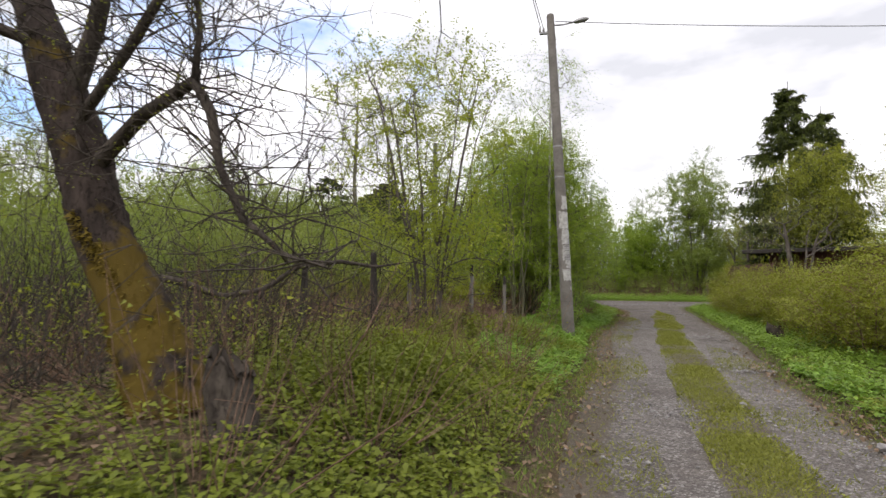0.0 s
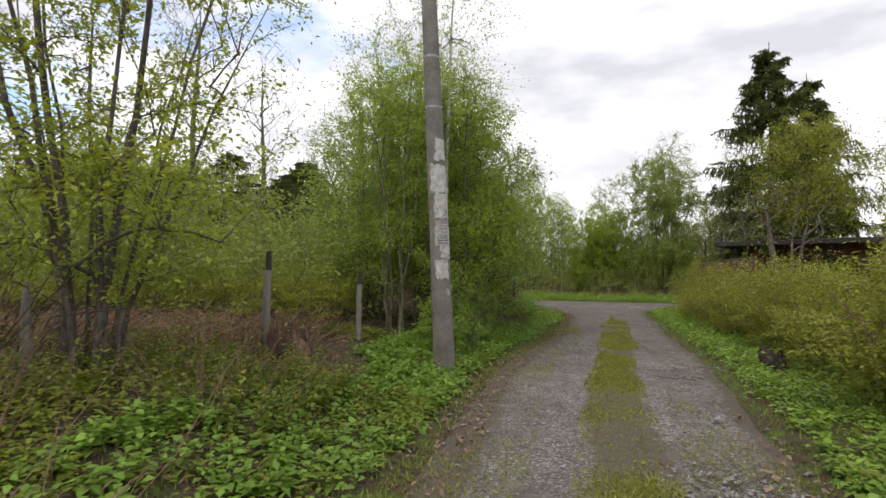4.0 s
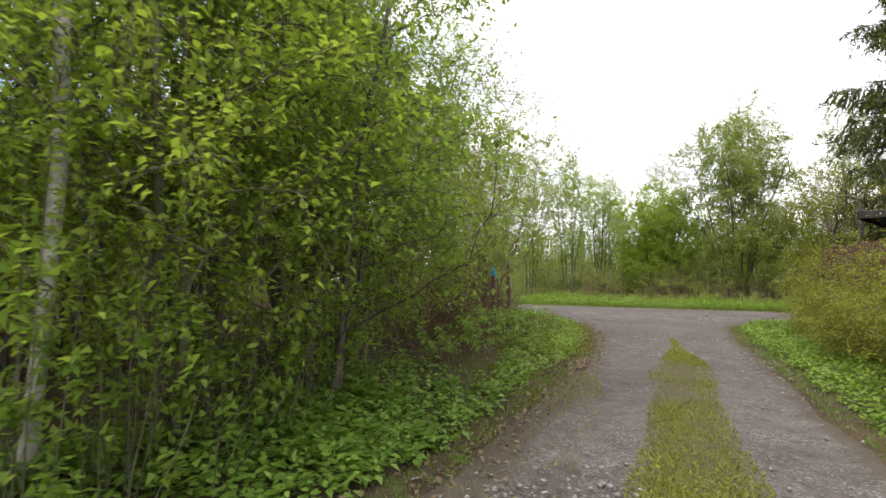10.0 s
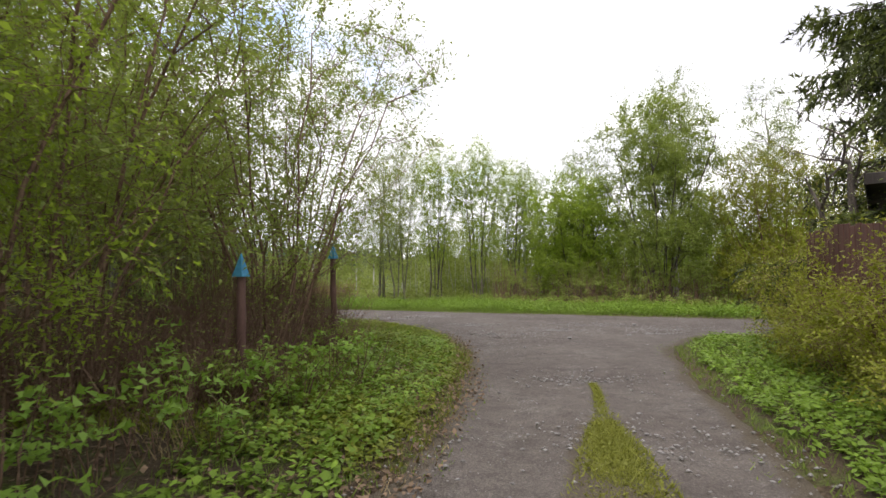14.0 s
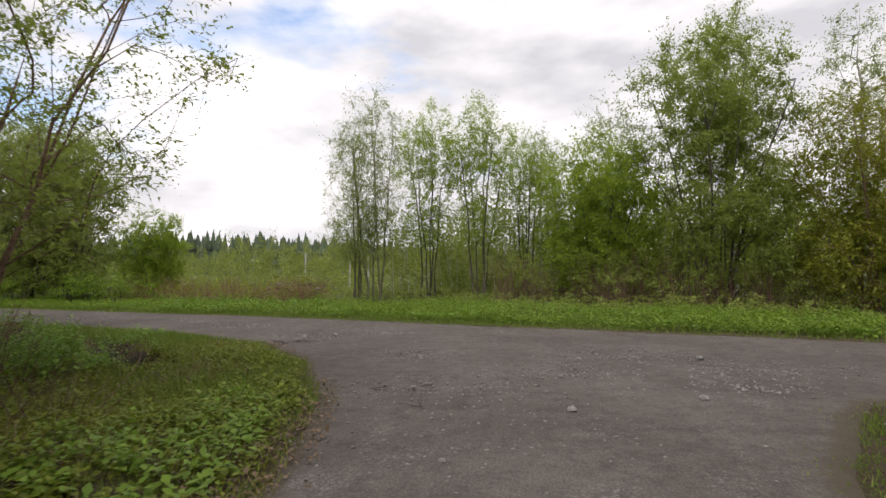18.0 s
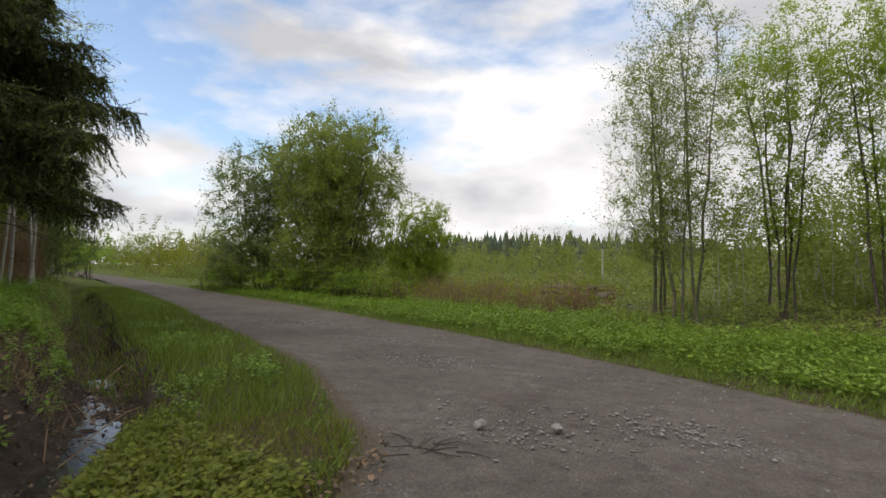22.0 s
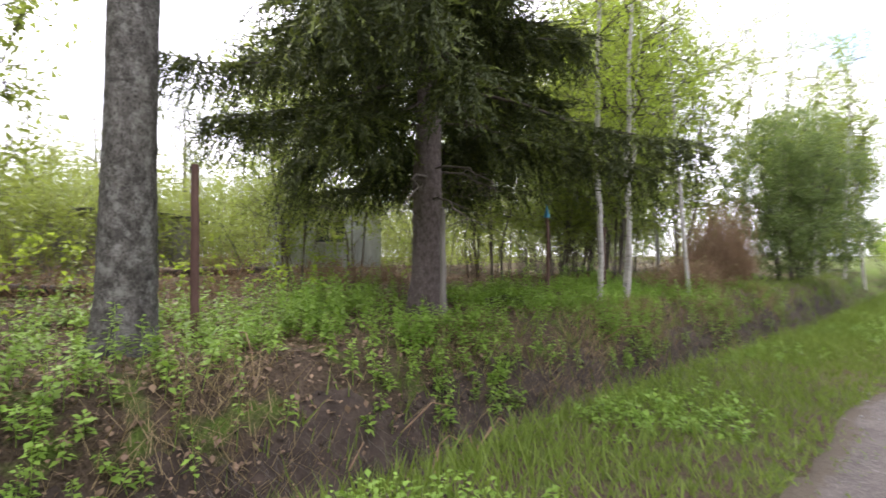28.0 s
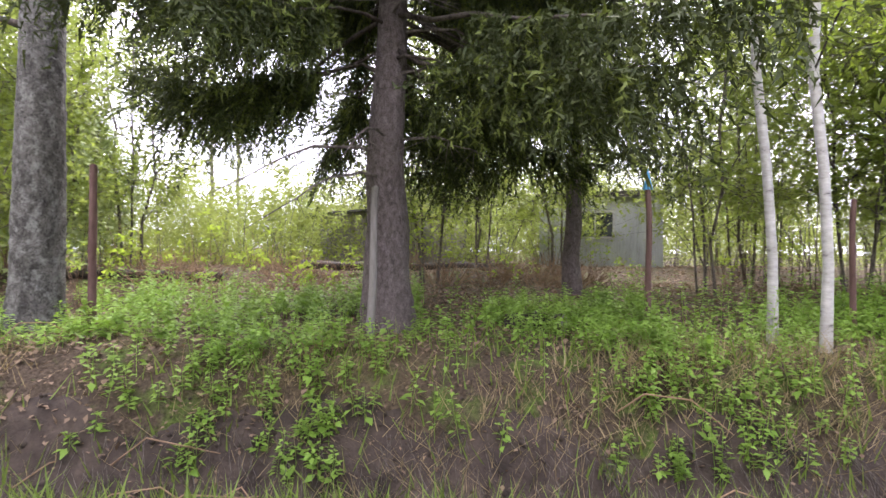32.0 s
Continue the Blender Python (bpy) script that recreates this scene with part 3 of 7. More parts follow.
def spray_leaves(r, base, tip, per, size, wide=0.55, droop=0.25, tri=False, loose=0.12):
    """Leaves set left and right along every twig, so that each twig makes one flat spray."""
    n = len(base)
    k = np.repeat(np.arange(n), per)
    i = np.tile(np.arange(per), n)
    d = tip - base
    ln = np.linalg.norm(d, axis=1, keepdims=True) + 1e-9
    d = (d / ln)[k]
    flat = np.cross(d, np.array([0, 0, 1.0]) + r.normal(size=(n, 3))[k] * 0.45)
    flat /= np.linalg.norm(flat, axis=1, keepdims=True) + 1e-9
    f = ((i + 0.4 + 0.5 * r.random(len(k))) / per)[:, None]
    at = base[k] + (tip - base)[k] * f + r.normal(size=(len(k), 3)) * loose * ln[k]
    ax = d * 0.55 + flat * np.where(i % 2, 1.0, -1.0)[:, None] * (0.55 + 0.5 * r.random((len(k), 1))) + r.normal(size=(len(k), 3)) * 0.28
    ax[:, 2] -= droop
    ax /= np.linalg.norm(ax, axis=1, keepdims=True)
    side = np.cross(ax, np.array([0, 0, 1.0]) + r.normal(size=(len(k), 3)) * 0.38)
    side /= np.linalg.norm(side, axis=1, keepdims=True) + 1e-9
    nor = np.cross(side, ax)
    s = (size * (0.6 + 0.8 * r.random(len(k))))[:, None]
    if tri:
        return np.stack([at - side * s * wide * 0.5, at + side * s * wide * 0.5, at + ax * s], 1).reshape(-1, 3), np.arange(3 * len(k)).reshape(-1, 3)
    mid = at + ax * s * 0.45
    v = np.stack([at, mid - side * s * wide * 0.5 + nor * s * 0.09, at + ax * s - nor * s * 0.10, mid + side * s * wide * 0.5 + nor * s * 0.09], 1)
    return v.reshape(-1, 3), np.arange(4 * len(k)).reshape(-1, 4)


def blades(r, at, height, width=0.008, lean=0.35):
    """Grass blades: one narrow leaning triangle each."""
    n = len(at)
    yaw = r.random(n) * 2 * np.pi
    side = np.stack([np.cos(yaw), np.sin(yaw), np.zeros(n)], 1)
    h = (height * (0.5 + r.random(n)))[:, None]
    off = r.normal(size=(n, 3)) * lean
    off[:, 2] = 0
    w = width * (0.7 + 0.6 * r.random(n))[:, None]
    tip = at + np.array([0, 0, 0.95]) * h + off * h
    return np.stack([at - side * w, at + side * w, tip], 1).reshape(-1, 3), np.arange(3 * n).reshape(-1, 3)


# ---- plan: road outline, ditch, heights ----
TRACK_LEFT = [(2.6, -14), (3.3, -4), (4.03, 1), (4.7, 4.5), (5.1, 8), (5.5, 10), (6.15, 12.3), (6.7, 15), (7.2, 17.3), (7.5, 19.6), (7.5, 22.5), (7.0, 24.8), (6.1, 26.8), (4.5, 28.7), (1.8, 30.2)]
ROAD_NEAR_WEST = [(-2.0, 31.35), (-5.0, 32.15), (-9.5, 33.6), (-20, 36.4), (-45, 42.0), (-90, 50.5), (-160, 62)]
ROAD_FAR = [(-160, 66), (-90, 54.8), (-45, 45.6), (-31, 42.4), (-14.7, 38.3), (-8, 36.85), (-1, 35.05), (1.4, 34.45), (5, 33.25), (7, 32.45), (11, 31.15), (14.5, 29.95), (20, 28.0), (45, 19.5)]
ROAD_NEAR_EAST = [(45, 15.5), (24, 22.4), (14.6, 25.8)]
TRACK_RIGHT = [(12.3, 25.1), (11.1, 23.3), (10.4, 20.6), (9.85, 17.4), (9.2, 14), (8.55, 10), (7.85, 7), (7.1, 4), (6.6, 1), (6.0, -4), (5.4, -14)]
OUTLINE = np.array(TRACK_LEFT + ROAD_NEAR_WEST + ROAD_FAR + ROAD_NEAR_EAST + TRACK_RIGHT)
DITCH = np.array([(3.85, 26.5), (3.25, 26.95), (1.9, 27.8), (0.3, 28.45), (-1.5, 28.95), (-3.6, 29.4), (-5.4, 30.0), (-8.6, 31.0), (-17.5, 33.5), (-45, 39.5)])


def edge_distance(x, y, line, closed):
    ends = np.roll(line, -1, 0) if closed else line[1:]
    starts = line if closed else line[:-1]
    best = np.full(x.shape, 1e9)
    for (ax, ay), (bx, by) in zip(starts, ends):
        dx, dy = bx - ax, by - ay
        t = np.clip(((x - ax) * dx + (y - ay) * dy) / (dx * dx + dy * dy), 0, 1)
        best = np.minimum(best, np.hypot(x - ax - t * dx, y - ay - t * dy))
    return best


def road_sd(x, y):
    """Distance from the edge of the road and the track: negative on the gravel."""
    inside = np.zeros(x.shape, bool)
    pts = OUTLINE
    for (ax, ay), (bx, by) in zip(pts, np.roll(pts, -1, 0)):
        cross = (ay > y) != (by > y)
        with np.errstate(divide="ignore", invalid="ignore"):
            inside ^= cross & (x < (bx - ax) * (y - ay) / (by - ay if by != ay else 1e-9) + ax)
    d = edge_distance(x, y, pts, True)
    return np.where(inside, -d, d)


def waves(x, y, scale, seed):
    """Cheap smooth unevenness from a few crossed waves."""
    r = np.random.default_rng(seed)
    out = np.zeros(np.shape(x))
    for k in range(7):
        a, f, p = r.random() * 6.28, scale * (0.6 + 1.1 * r.random()), r.random() * 6.28
        out = out + np.sin((x * np.cos(a) + y * np.sin(a)) * f + p)
    return out / 7


def smooth(a, b, v):
    t = np.clip((v - a) / (b - a), 0, 1)
    return t * t * (3 - 2 * t)


def height(x, y, sd=None):
    x, y = np.asarray(x, float), np.asarray(y, float)
    if sd is None:
        sd = road_sd(x, y)
    z = 0.05 * waves(x, y, 1.1, 3) + 0.025 * waves(x, y, 4.0, 4)
    z = z * smooth(0.0, 1.2, sd)
    west = smooth(24.5, 22.0, y) * (x < 7.6)
    z = z + 0.22 * west * smooth(0.1, 1.6, sd)
    dd = edge_distance(x, y, DITCH, False)
    # the ground south-west of the ditch lies higher than the road
    line_y = np.interp(x, DITCH[::-1, 0], DITCH[::-1, 1])
    beyond = (y < line_y) & (x < 4.6)
    z = z + np.where(beyond, 0.30 * smooth(0.25, 0.9, dd) * smooth(4.6, 1.5, x), 0.0)
    back = smooth(4.6, 1.5, x) * smooth(15.0, 21.0, y)
    z = z + np.where(beyond, back * (0.22 * smooth(0.3, 1.1, dd) + 0.22 * smooth(1.2, 5.0, dd)), 0.0)
    wet = smooth(0.62, 0.18, dd + 0.10 * waves(x, y, 3.1, 9)) * (sd > 0.3)
    z = z - 0.42 * wet
    far = smooth(60, 160, np.hypot(x - 5, y - 25))
    return z + far * 0.4 * waves(x, y, 0.05, 8)


# ---- ground and road ----
def axis_lines(lo, hi, step, far):
    fine = np.arange(lo, hi + 1e-6, step)
    grow = [0.5, 1.2, 2.5, 5, 9, 15, 24, 40, 70, 120, 220, 400, far]
    return np.concatenate([lo - np.array(grow[::-1]), fine, hi + np.array(grow)])


gx, gy = axis_lines(-22, 22, 0.26, 900), axis_lines(-9, 50, 0.22, 900)
GX, GY = np.meshgrid(gx, gy)
SD = road_sd(GX, GY)
GZ = height(GX, GY, SD) - 0.10 * smooth(0.12, -0.25, SD)
GZ = GZ - 0.14 * smooth(0.70, 0.42, edge_distance(GX, GY, DITCH, False)) * (GX > -20) * (GX < 5.2)
idx = np.arange(GX.size).reshape(GX.shape)
faces = np.stack([idx[:-1, :-1], idx[:-1, 1:], idx[1:, 1:], idx[1:, :-1]], -1).reshape(-1, 4)
ground = new("ground", mesh_from("ground", np.stack([GX, GY, GZ], -1), faces, M_GROUND, True))
tagged(ground, "uneven meadow soil with turf, leaf litter and a muddy ditch", "ground", kind="structure")

dx_lines, dy_lines = np.arange(-20, 5.5, 0.07), np.arange(24, 36, 0.07)
DX, DY = np.meshgrid(dx_lines, dy_lines)
drng = np.random.default_rng(44)
DS = road_sd(DX, DY)
DD = edge_distance(DX, DY, DITCH, False) + 0.20 * waves(DX, DY, 3.5, 41)
DZ = height(DX, DY, DS) + 0.012 + 0.035 * waves(DX, DY, 9.0, 42) + 0.03 * waves(DX, DY, 23.0, 43) + 0.018 * drng.normal(size=DX.shape) - 0.18 * smooth(0.44, 0.70, DD)
didx = np.arange(DX.size).reshape(DX.shape)
dkeep = (DD[:-1, :-1] < 0.72) & (DD[1:, 1:] < 0.72)
df = np.stack([didx[:-1, :-1], didx[:-1, 1:], didx[1:, 1:], didx[1:, :-1]], -1)[dkeep]
dused, dinv = np.unique(df, return_inverse=True)
ditch = new("ditch", mesh_from("ditch", np.stack([DX, DY, DZ], -1).reshape(-1, 3)[dused], dinv.reshape(-1, 4), M_EARTH, True))
tagged(ditch, "freshly dug ditch of dark crumbling earth", "ditch", kind="structure")

POTHOLES = ((5.2, 29.8, 0.8), (10.5, 28.0, 0.9), (7.45, 27.8, 0.8), (0.8, 32.8, 0.6), (7.6, 9.4, 0.6), (8.9, 18.0, 0.8), (8.2, 25.6, 0.9), (12.2, 27.0, 1.0), (9.0, 20.5, 0.8), (2.6, 31.6, 0.7), (-2.6, 33.6, 0.7), (9.6, 26.6, 0.7), (6.2, 30.6, 0.6), (11.6, 25.9, 0.6), (6.75, 4.6, 0.5), (5.4, 1.6, 0.5), (7.0, 11.6, 0.6))
rx_lines = np.concatenate([np.arange(-160, -22, 1.2), np.arange(-22, 22, 0.12), np.arange(22, 46, 1.0)])
ry_lines = np.concatenate([np.arange(-14, -6, 0.5), np.arange(-6, 39, 0.12), np.arange(39, 68, 0.6)])
RX, RY = np.meshgrid(rx_lines, ry_lines)
RS = road_sd(RX, RY) + 0.10 * waves(RX, RY, 2.6, 21) + 0.05 * waves(RX, RY, 9.0, 22)
mid_x = (np.interp(RY, [p[1] for p in TRACK_LEFT[:11]], [p[0] for p in TRACK_LEFT[:11]]) + np.interp(RY, [p[1] for p in TRACK_RIGHT[::-1]], [p[0] for p in TRACK_RIGHT[::-1]])) / 2 + 0.12
on_track = smooth(21.0, 18.0, RY)
off = RX - mid_x
ruts = -0.035 * (np.exp(-((off - 0.80) / 0.33) ** 2) + np.exp(-((off + 0.80) / 0.33) ** 2)) + 0.02 * np.exp(-(off / 0.3) ** 2)
RZ = 0.012 * waves(RX, RY, 2.2, 31) + 0.006 * waves(RX, RY, 11.0, 32) + on_track * ruts
for px, py, pr in POTHOLES:
    dip = np.exp(-(((RX - px) / pr) ** 2 + ((RY - py) / (0.6 * pr)) ** 2) * 1.6)
    RZ = RZ - 0.040 * dip * (1 + 0.8 * waves(RX, RY, 7.0, 34))
RZ = RZ - 0.16 * smooth(-0.10, 0.22, RS)
ridx = np.arange(RX.size).reshape(RX.shape)
keep = (RS[:-1, :-1] < 0.25) & (RS[1:, 1:] < 0.25)
rf = np.stack([ridx[:-1, :-1], ridx[:-1, 1:], ridx[1:, 1:], ridx[1:, :-1]], -1)[keep]
used, inv = np.unique(rf, return_inverse=True)
road = new("road", mesh_from("road", np.stack([RX, RY, RZ], -1).reshape(-1, 3)[used], inv.reshape(-1, 4), M_GRAVEL, True))
soil = np.maximum(smooth(-0.55, -0.10, RS) * (RX < mid_x) * smooth(17.5, 14.0, RY), 0.75 * smooth(-0.35, 0.0, RS))
soil = np.maximum(soil, on_track * smooth(20.0, 16.5, RY) * smooth(0.42, 0.12, np.abs(off + 0.10 * waves(RX, RY, 1.5, 33))))
me_soil = road.data.attributes.new("soil", "FLOAT", "POINT")
me_soil.data.foreach_set("value", soil.reshape(-1)[used].astype(np.float32))
tagged(road, "grey gravel track with two ruts joining a gravel road", "road", kind="structure")


def zat(x, y):
    return float(height(np.array([x]), np.array([y]))[0])


# ---- trees ----
def grow_tree(r, stems, lobes, tips, step=0.5, arch=0.10, rise=0.35, jitter=0.06):
    """Nodes of a tree: stems of given lines, then limbs grown to points spread through the crown's lobes."""
    pos, par, stem_of = [], [], []
    for line in stems:
        prev = -1
        for p in line:
            pos.append(np.array(p, float))
            par.append(prev)
            prev = len(pos) - 1
    stem_count = len(pos)
    weights = np.array([l[3] * l[4] * l[5] for l in lobes]) ** 0.8
    pick = r.choice(len(lobes), tips, p=weights / weights.sum())
    goals = []
    for k in pick:
        cx, cy, cz, ax, ay, az = lobes[k]
        d = r.normal(size=3)
        d /= np.linalg.norm(d)
        rad = r.random() ** 0.45
        goals.append((cx + d[0] * ax * rad, cy + d[1] * ay * rad, cz + d[2] * az * rad))
    goals = np.array(goals)
    st = np.array(pos)
    near = np.array([np.min(np.linalg.norm(st - g, axis=1)) for g in goals])
    ends = []
    P = np.zeros((stem_count + tips * 14, 3))
    P[:stem_count] = st
    n = stem_count
    for g in goals[np.argsort(near)]:
        d = g - P[:n]
        dist = np.linalg.norm(d, axis=1) + 1e-6
        slope = d[:, 2] / dist
        cost = dist * (1 + 1.3 * np.maximum(0, rise - slope))
        k = int(np.argmin(cost))
        m = int(min(13, max(2, dist[k] / step)))
        prev, a = k, P[k].copy()
        for s in range(1, m + 1):
            f = s / m
            q = a + (g - a) * f
            q[2] += arch * dist[k] * 4 * f * (1 - f) * 0.5
            q += r.normal(size=3) * jitter * dist[k] / m * (s < m)
            P[n] = q
            par.append(prev)
            prev = n
            n += 1
        ends.append(prev)
    return P[:n], np.array(par), stem_count, np.array(ends)


def node_radii(par, ends, stem_count, tip_r, base_r):
    load = np.zeros(len(par))
    load[ends] = 1
    for i in range(len(par) - 1, -1, -1):
        if par[i] >= 0:
            load[par[i]] += load[i]
    load = np.maximum(load, 0.6)
    roots = [i for i in range(stem_count) if par[i] < 0]
    e = np.log(base_r / tip_r) / np.log(max(3.0, load[roots].max()))
    rad = tip_r * load ** e
    return rad


def tree(name, label, category, seed, x, y, stems, lobes, tips=90, leaves=6000, leaf=0.07, tip_r=0.004, base_r=0.12,
         bark=None, leafmat=None, spread=0.22, hang=0.1, wide=0.55, group="", blossom=0, sides=6, step=0.5, arch=0.1, rise=0.35, z=None, sprays=3, trunkmat=None, tri=False, loose=0.12):
    r = np.random.default_rng(seed)
    root = thing(name, x, y, (zat(x, y) if z is None else z) - 0.05, label, category, group)
    P, par, sc, ends = grow_tree(r, stems, lobes, tips, step, arch, rise)
    rad = node_radii(par, ends, sc, tip_r, base_r)
    child = np.arange(len(par))
    ok = par >= 0
    a, b, ra, rb = P[par[ok]], P[ok], rad[par[ok]], rad[ok]
    first = child[ok] < sc
    ra = np.where(first, ra, np.minimum(ra, rb * 1.6))
    k0 = 0
    for line in stems:
        k1 = k0 + len(line)
        rr = np.maximum(rad[k0:k1].copy(), tip_r)
        rr[0] *= 1.25
        nm = "trunk" if len(stems) == 1 else "stem"
        part_mesh(nm, mesh_from(nm, *chain_tube(P[k0:k1], rr, sides if base_r < 0.05 else 10, r, 0.03), trunkmat or bark or M_BARK, True), root)
        k0 = k1
    limbs = ~first
    thick = limbs & (rb > 0.012)
    thin = limbs & (rb <= 0.012)
    pieces = [tubes(a[thin], b[thin], ra[thin], rb[thin], 3)]
    if thick.any():
        pieces.append(tubes(a[thick], b[thick], ra[thick], rb[thick], 6))
    # fine twigs off the ends
    tw = np.repeat(ends, sprays)
    base = P[tw] + (P[par[tw]] - P[tw]) * r.random((len(tw), 1))
    dirn = P[tw] - P[par[tw]]
    dirn /= np.linalg.norm(dirn, axis=1, keepdims=True) + 1e-9
    tip = base + (dirn * 0.7 + r.normal(size=base.shape) * 0.55 - np.array([0, 0, hang])) * spread * 1.5
    pieces.append(tubes(base, tip, tip_r * 0.8, tip_r * 0.3, 3))
    v4, f4 = join_arrays(pieces)
    tagged(part_mesh("twig_mass", mesh_from("twig_mass", v4, f4, bark or M_BARK, True), root), kind="stuff")
    if leaves:
        n_tw = len(tw)
        v, q = spray_leaves(r, base, tip, max(2, round(leaves / n_tw)), leaf, wide, 0.04 + 0.3 * hang, tri, loose)
        v[:, 2] = np.maximum(v[:, 2], 0.05)
        tagged(part_mesh("crown", mesh_from("crown", v, q, leafmat), root), kind="stuff")
    if blossom:
        k = r.integers(0, n_tw, blossom)
        at = tip[k] + r.normal(size=(blossom, 3)) * spread * 0.4
        k2 = np.repeat(np.arange(blossom), 8)
        at2 = at[k2] + np.array([0, 0, -1.0]) * r.random((len(k2), 1)) * 0.09 + r.normal(size=(len(k2), 3)) * 0.012
        v, q = leaf_quads(r, at2, 0.014, 0.4, 0.9)
        tagged(part_mesh("blossom", mesh_from("blossom", v, q, M_BLOSSOM), root, "small white blossom clusters"), kind="stuff")
    return root


def straight_stem(r, h, lean=(0, 0), n=9, wob=0.04, x=0.0, y=0.0):
    out = []
    for i in range(n):
        f = i / (n - 1)
        out.append((x + lean[0] * f * h + r.normal() * wob * h * 0.1 * (i > 0), y + lean[1] * f * h + r.normal() * wob * h * 0.1 * (i > 0), f * h))
    return out


def fan_stems(r, count, h, spread, base=0.25, n=7):
    """Stems that rise from one foot and lean outwards."""
    out = []
    for k in range(count):
        a = 6.283 * (k + r.random() * 0.7) / count
        s = spread * (0.35 + 0.65 * r.random())
        hh = h * (0.7 + 0.3 * r.random())
        out.append([(np.cos(a) * (base * 0.5 + s * (i / (n - 1)) ** 1.3) + r.normal() * 0.02 * h * 0.3, np.sin(a) * (base * 0.5 + s * (i / (n - 1)) ** 1.3) + r.normal() * 0.02 * h * 0.3, hh * i / (n - 1)) for i in range(n)])
    return out


def spruce(name, label, seed, x, y, h, reach, low, base_r=0.22, needles=26000, size=0.10, group="", whorl=0.42, young=0.25, limbs_per=6, droop=0.30):
    """A spruce: straight trunk, whorls of sagging limbs, and hanging twigs thick with needles."""
    r = np.random.default_rng(seed)
    root = thing(name, x, y, zat(x, y) - 0.05, label, "tree", group)
    n = 14
    line = [(0.02 * r.normal(), 0.02 * r.normal(), h * i / (n - 1)) for i in range(n)]
    rad = [base_r * (1.25 if i == 0 else 1) * (1 - 0.93 * i / (n - 1)) for i in range(n)]
    part_mesh("trunk", mesh_from("trunk", *(rough_trunk(line, rad, 26, 90, r, 0.045) if base_r > 0.12 else chain_tube(line, rad, 12, r, 0.03)), M_BARK_SPRUCE, True), root, "rough grey-brown spruce trunk")
    A, B, RA, RB, TW = [], [], [], [], []
    z = low
    while z < h * 0.97:
        f = (z - low) / (h - low)
        length = reach * (1 - f) ** 0.8 * (0.75 + 0.25 * min(1, f * 6 + 0.3)) + 0.15
        for k in range(limbs_per):
            a = r.random() * 6.283
            ln = length * (0.65 + 0.5 * r.random())
            m = 6
            prev = np.array([0, 0, z + r.normal() * 0.12])
            for s in range(1, m + 1):
                t = s / m
                sag = -droop * ln * t * (1 - 0.35 * t) * (1 - 0.7 * f) + 0.16 * ln * f * t
                q = np.array([np.cos(a) * ln * t, np.sin(a) * ln * t, z + sag]) + r.normal(size=3) * 0.03
                A.append(prev); B.append(q)
                RA.append(0.022 * (1 - t * 0.8) * ln / 2.5 + 0.003); RB.append(0.022 * (1 - t) * ln / 2.5 + 0.002)
                if t > (0.34 if f < 0.25 else 0.2):
                    TW.append((prev, q, ln))
                prev = q
        z += whorl * (1 - 0.45 * f) * (0.8 + 0.4 * r.random())
    tagged(part_mesh("limb_mass", mesh_from("limb_mass", *tubes(A, B, np.array(RA), np.array(RB), 5), M_BARK_DARK, True), root), kind="stuff")
    tw = np.array([(*p, *q, l) for p, q, l in TW])
    per = max(3, int(needles / len(tw) / 22))
    k = np.repeat(np.arange(len(tw)), per)
    start = tw[k, :3] + (tw[k, 3:6] - tw[k, :3]) * r.random((len(k), 1))
    out = tw[k, 3:6] - tw[k, :3]
    out /= np.linalg.norm(out, axis=1, keepdims=True)
    flat = np.cross(out, np.array([0, 0, 1.0])) * r.choice([-1, 1], (len(k), 1))
    drop = np.where(r.random((len(k), 1)) < 0.74, 1.0, 0.3)
    dirn = flat * (1.1 - 0.7 * drop) + out * 0.35 - np.array([0, 0, 1.0]) * drop + r.normal(size=start.shape) * 0.15
    dirn /= np.linalg.norm(dirn, axis=1, keepdims=True)
    ln = (0.20 + 0.52 * r.random((len(k), 1)) ** 1.3) * np.clip(tw[k, 6:7] / 1.6, 0.45, 1.15)
    m = 22
    kk = np.repeat(np.arange(len(k)), m)
    t = np.tile((np.arange(m) + 0.5) / m, len(k))[:, None]
    at = start[kk] + dirn[kk] * ln[kk] * t
    nd = dirn[kk] * 0.8 + r.normal(size=at.shape) * 0.55
    nd /= np.linalg.norm(nd, axis=1, keepdims=True)
    sd = np.cross(nd, r.normal(size=at.shape))
    sd /= np.linalg.norm(sd, axis=1, keepdims=True)
    s = size * (0.7 + 0.6 * r.random((len(at), 1)))
    v = np.stack([at - sd * s * 0.15, at + sd * s * 0.15, at + nd * s], 1)
    f3 = np.arange(3 * len(v)).reshape(-1, 3)
    new_ones = (r.random(len(k)) < young)[kk]
    tagged(part_mesh("needle_mass", mesh_from("needle_mass", v[~new_ones].reshape(-1, 3), f3[: (~new_ones).sum()], M_NEEDLE), root, "dark green hanging needles"), kind="stuff")
    tagged(part_mesh("young_needle_mass", mesh_from("young_needle_mass", v[new_ones].reshape(-1, 3), f3[: new_ones.sum()], M_NEEDLE_NEW), root, "lighter olive needles"), kind="stuff")
    return root


def twin(ob, x, y, rz=0.0, s=1.0, sz=None, label=""):
    """A copy of a tree on the ground at another place, turned and scaled."""
    m = pose(x, y, zat(x, y) - 0.05, 0, 0, rz) @ Matrix.Diagonal((s, s, sz or s, 1))
    c = copy_thing(ob, m)
    return tagged(c, label)


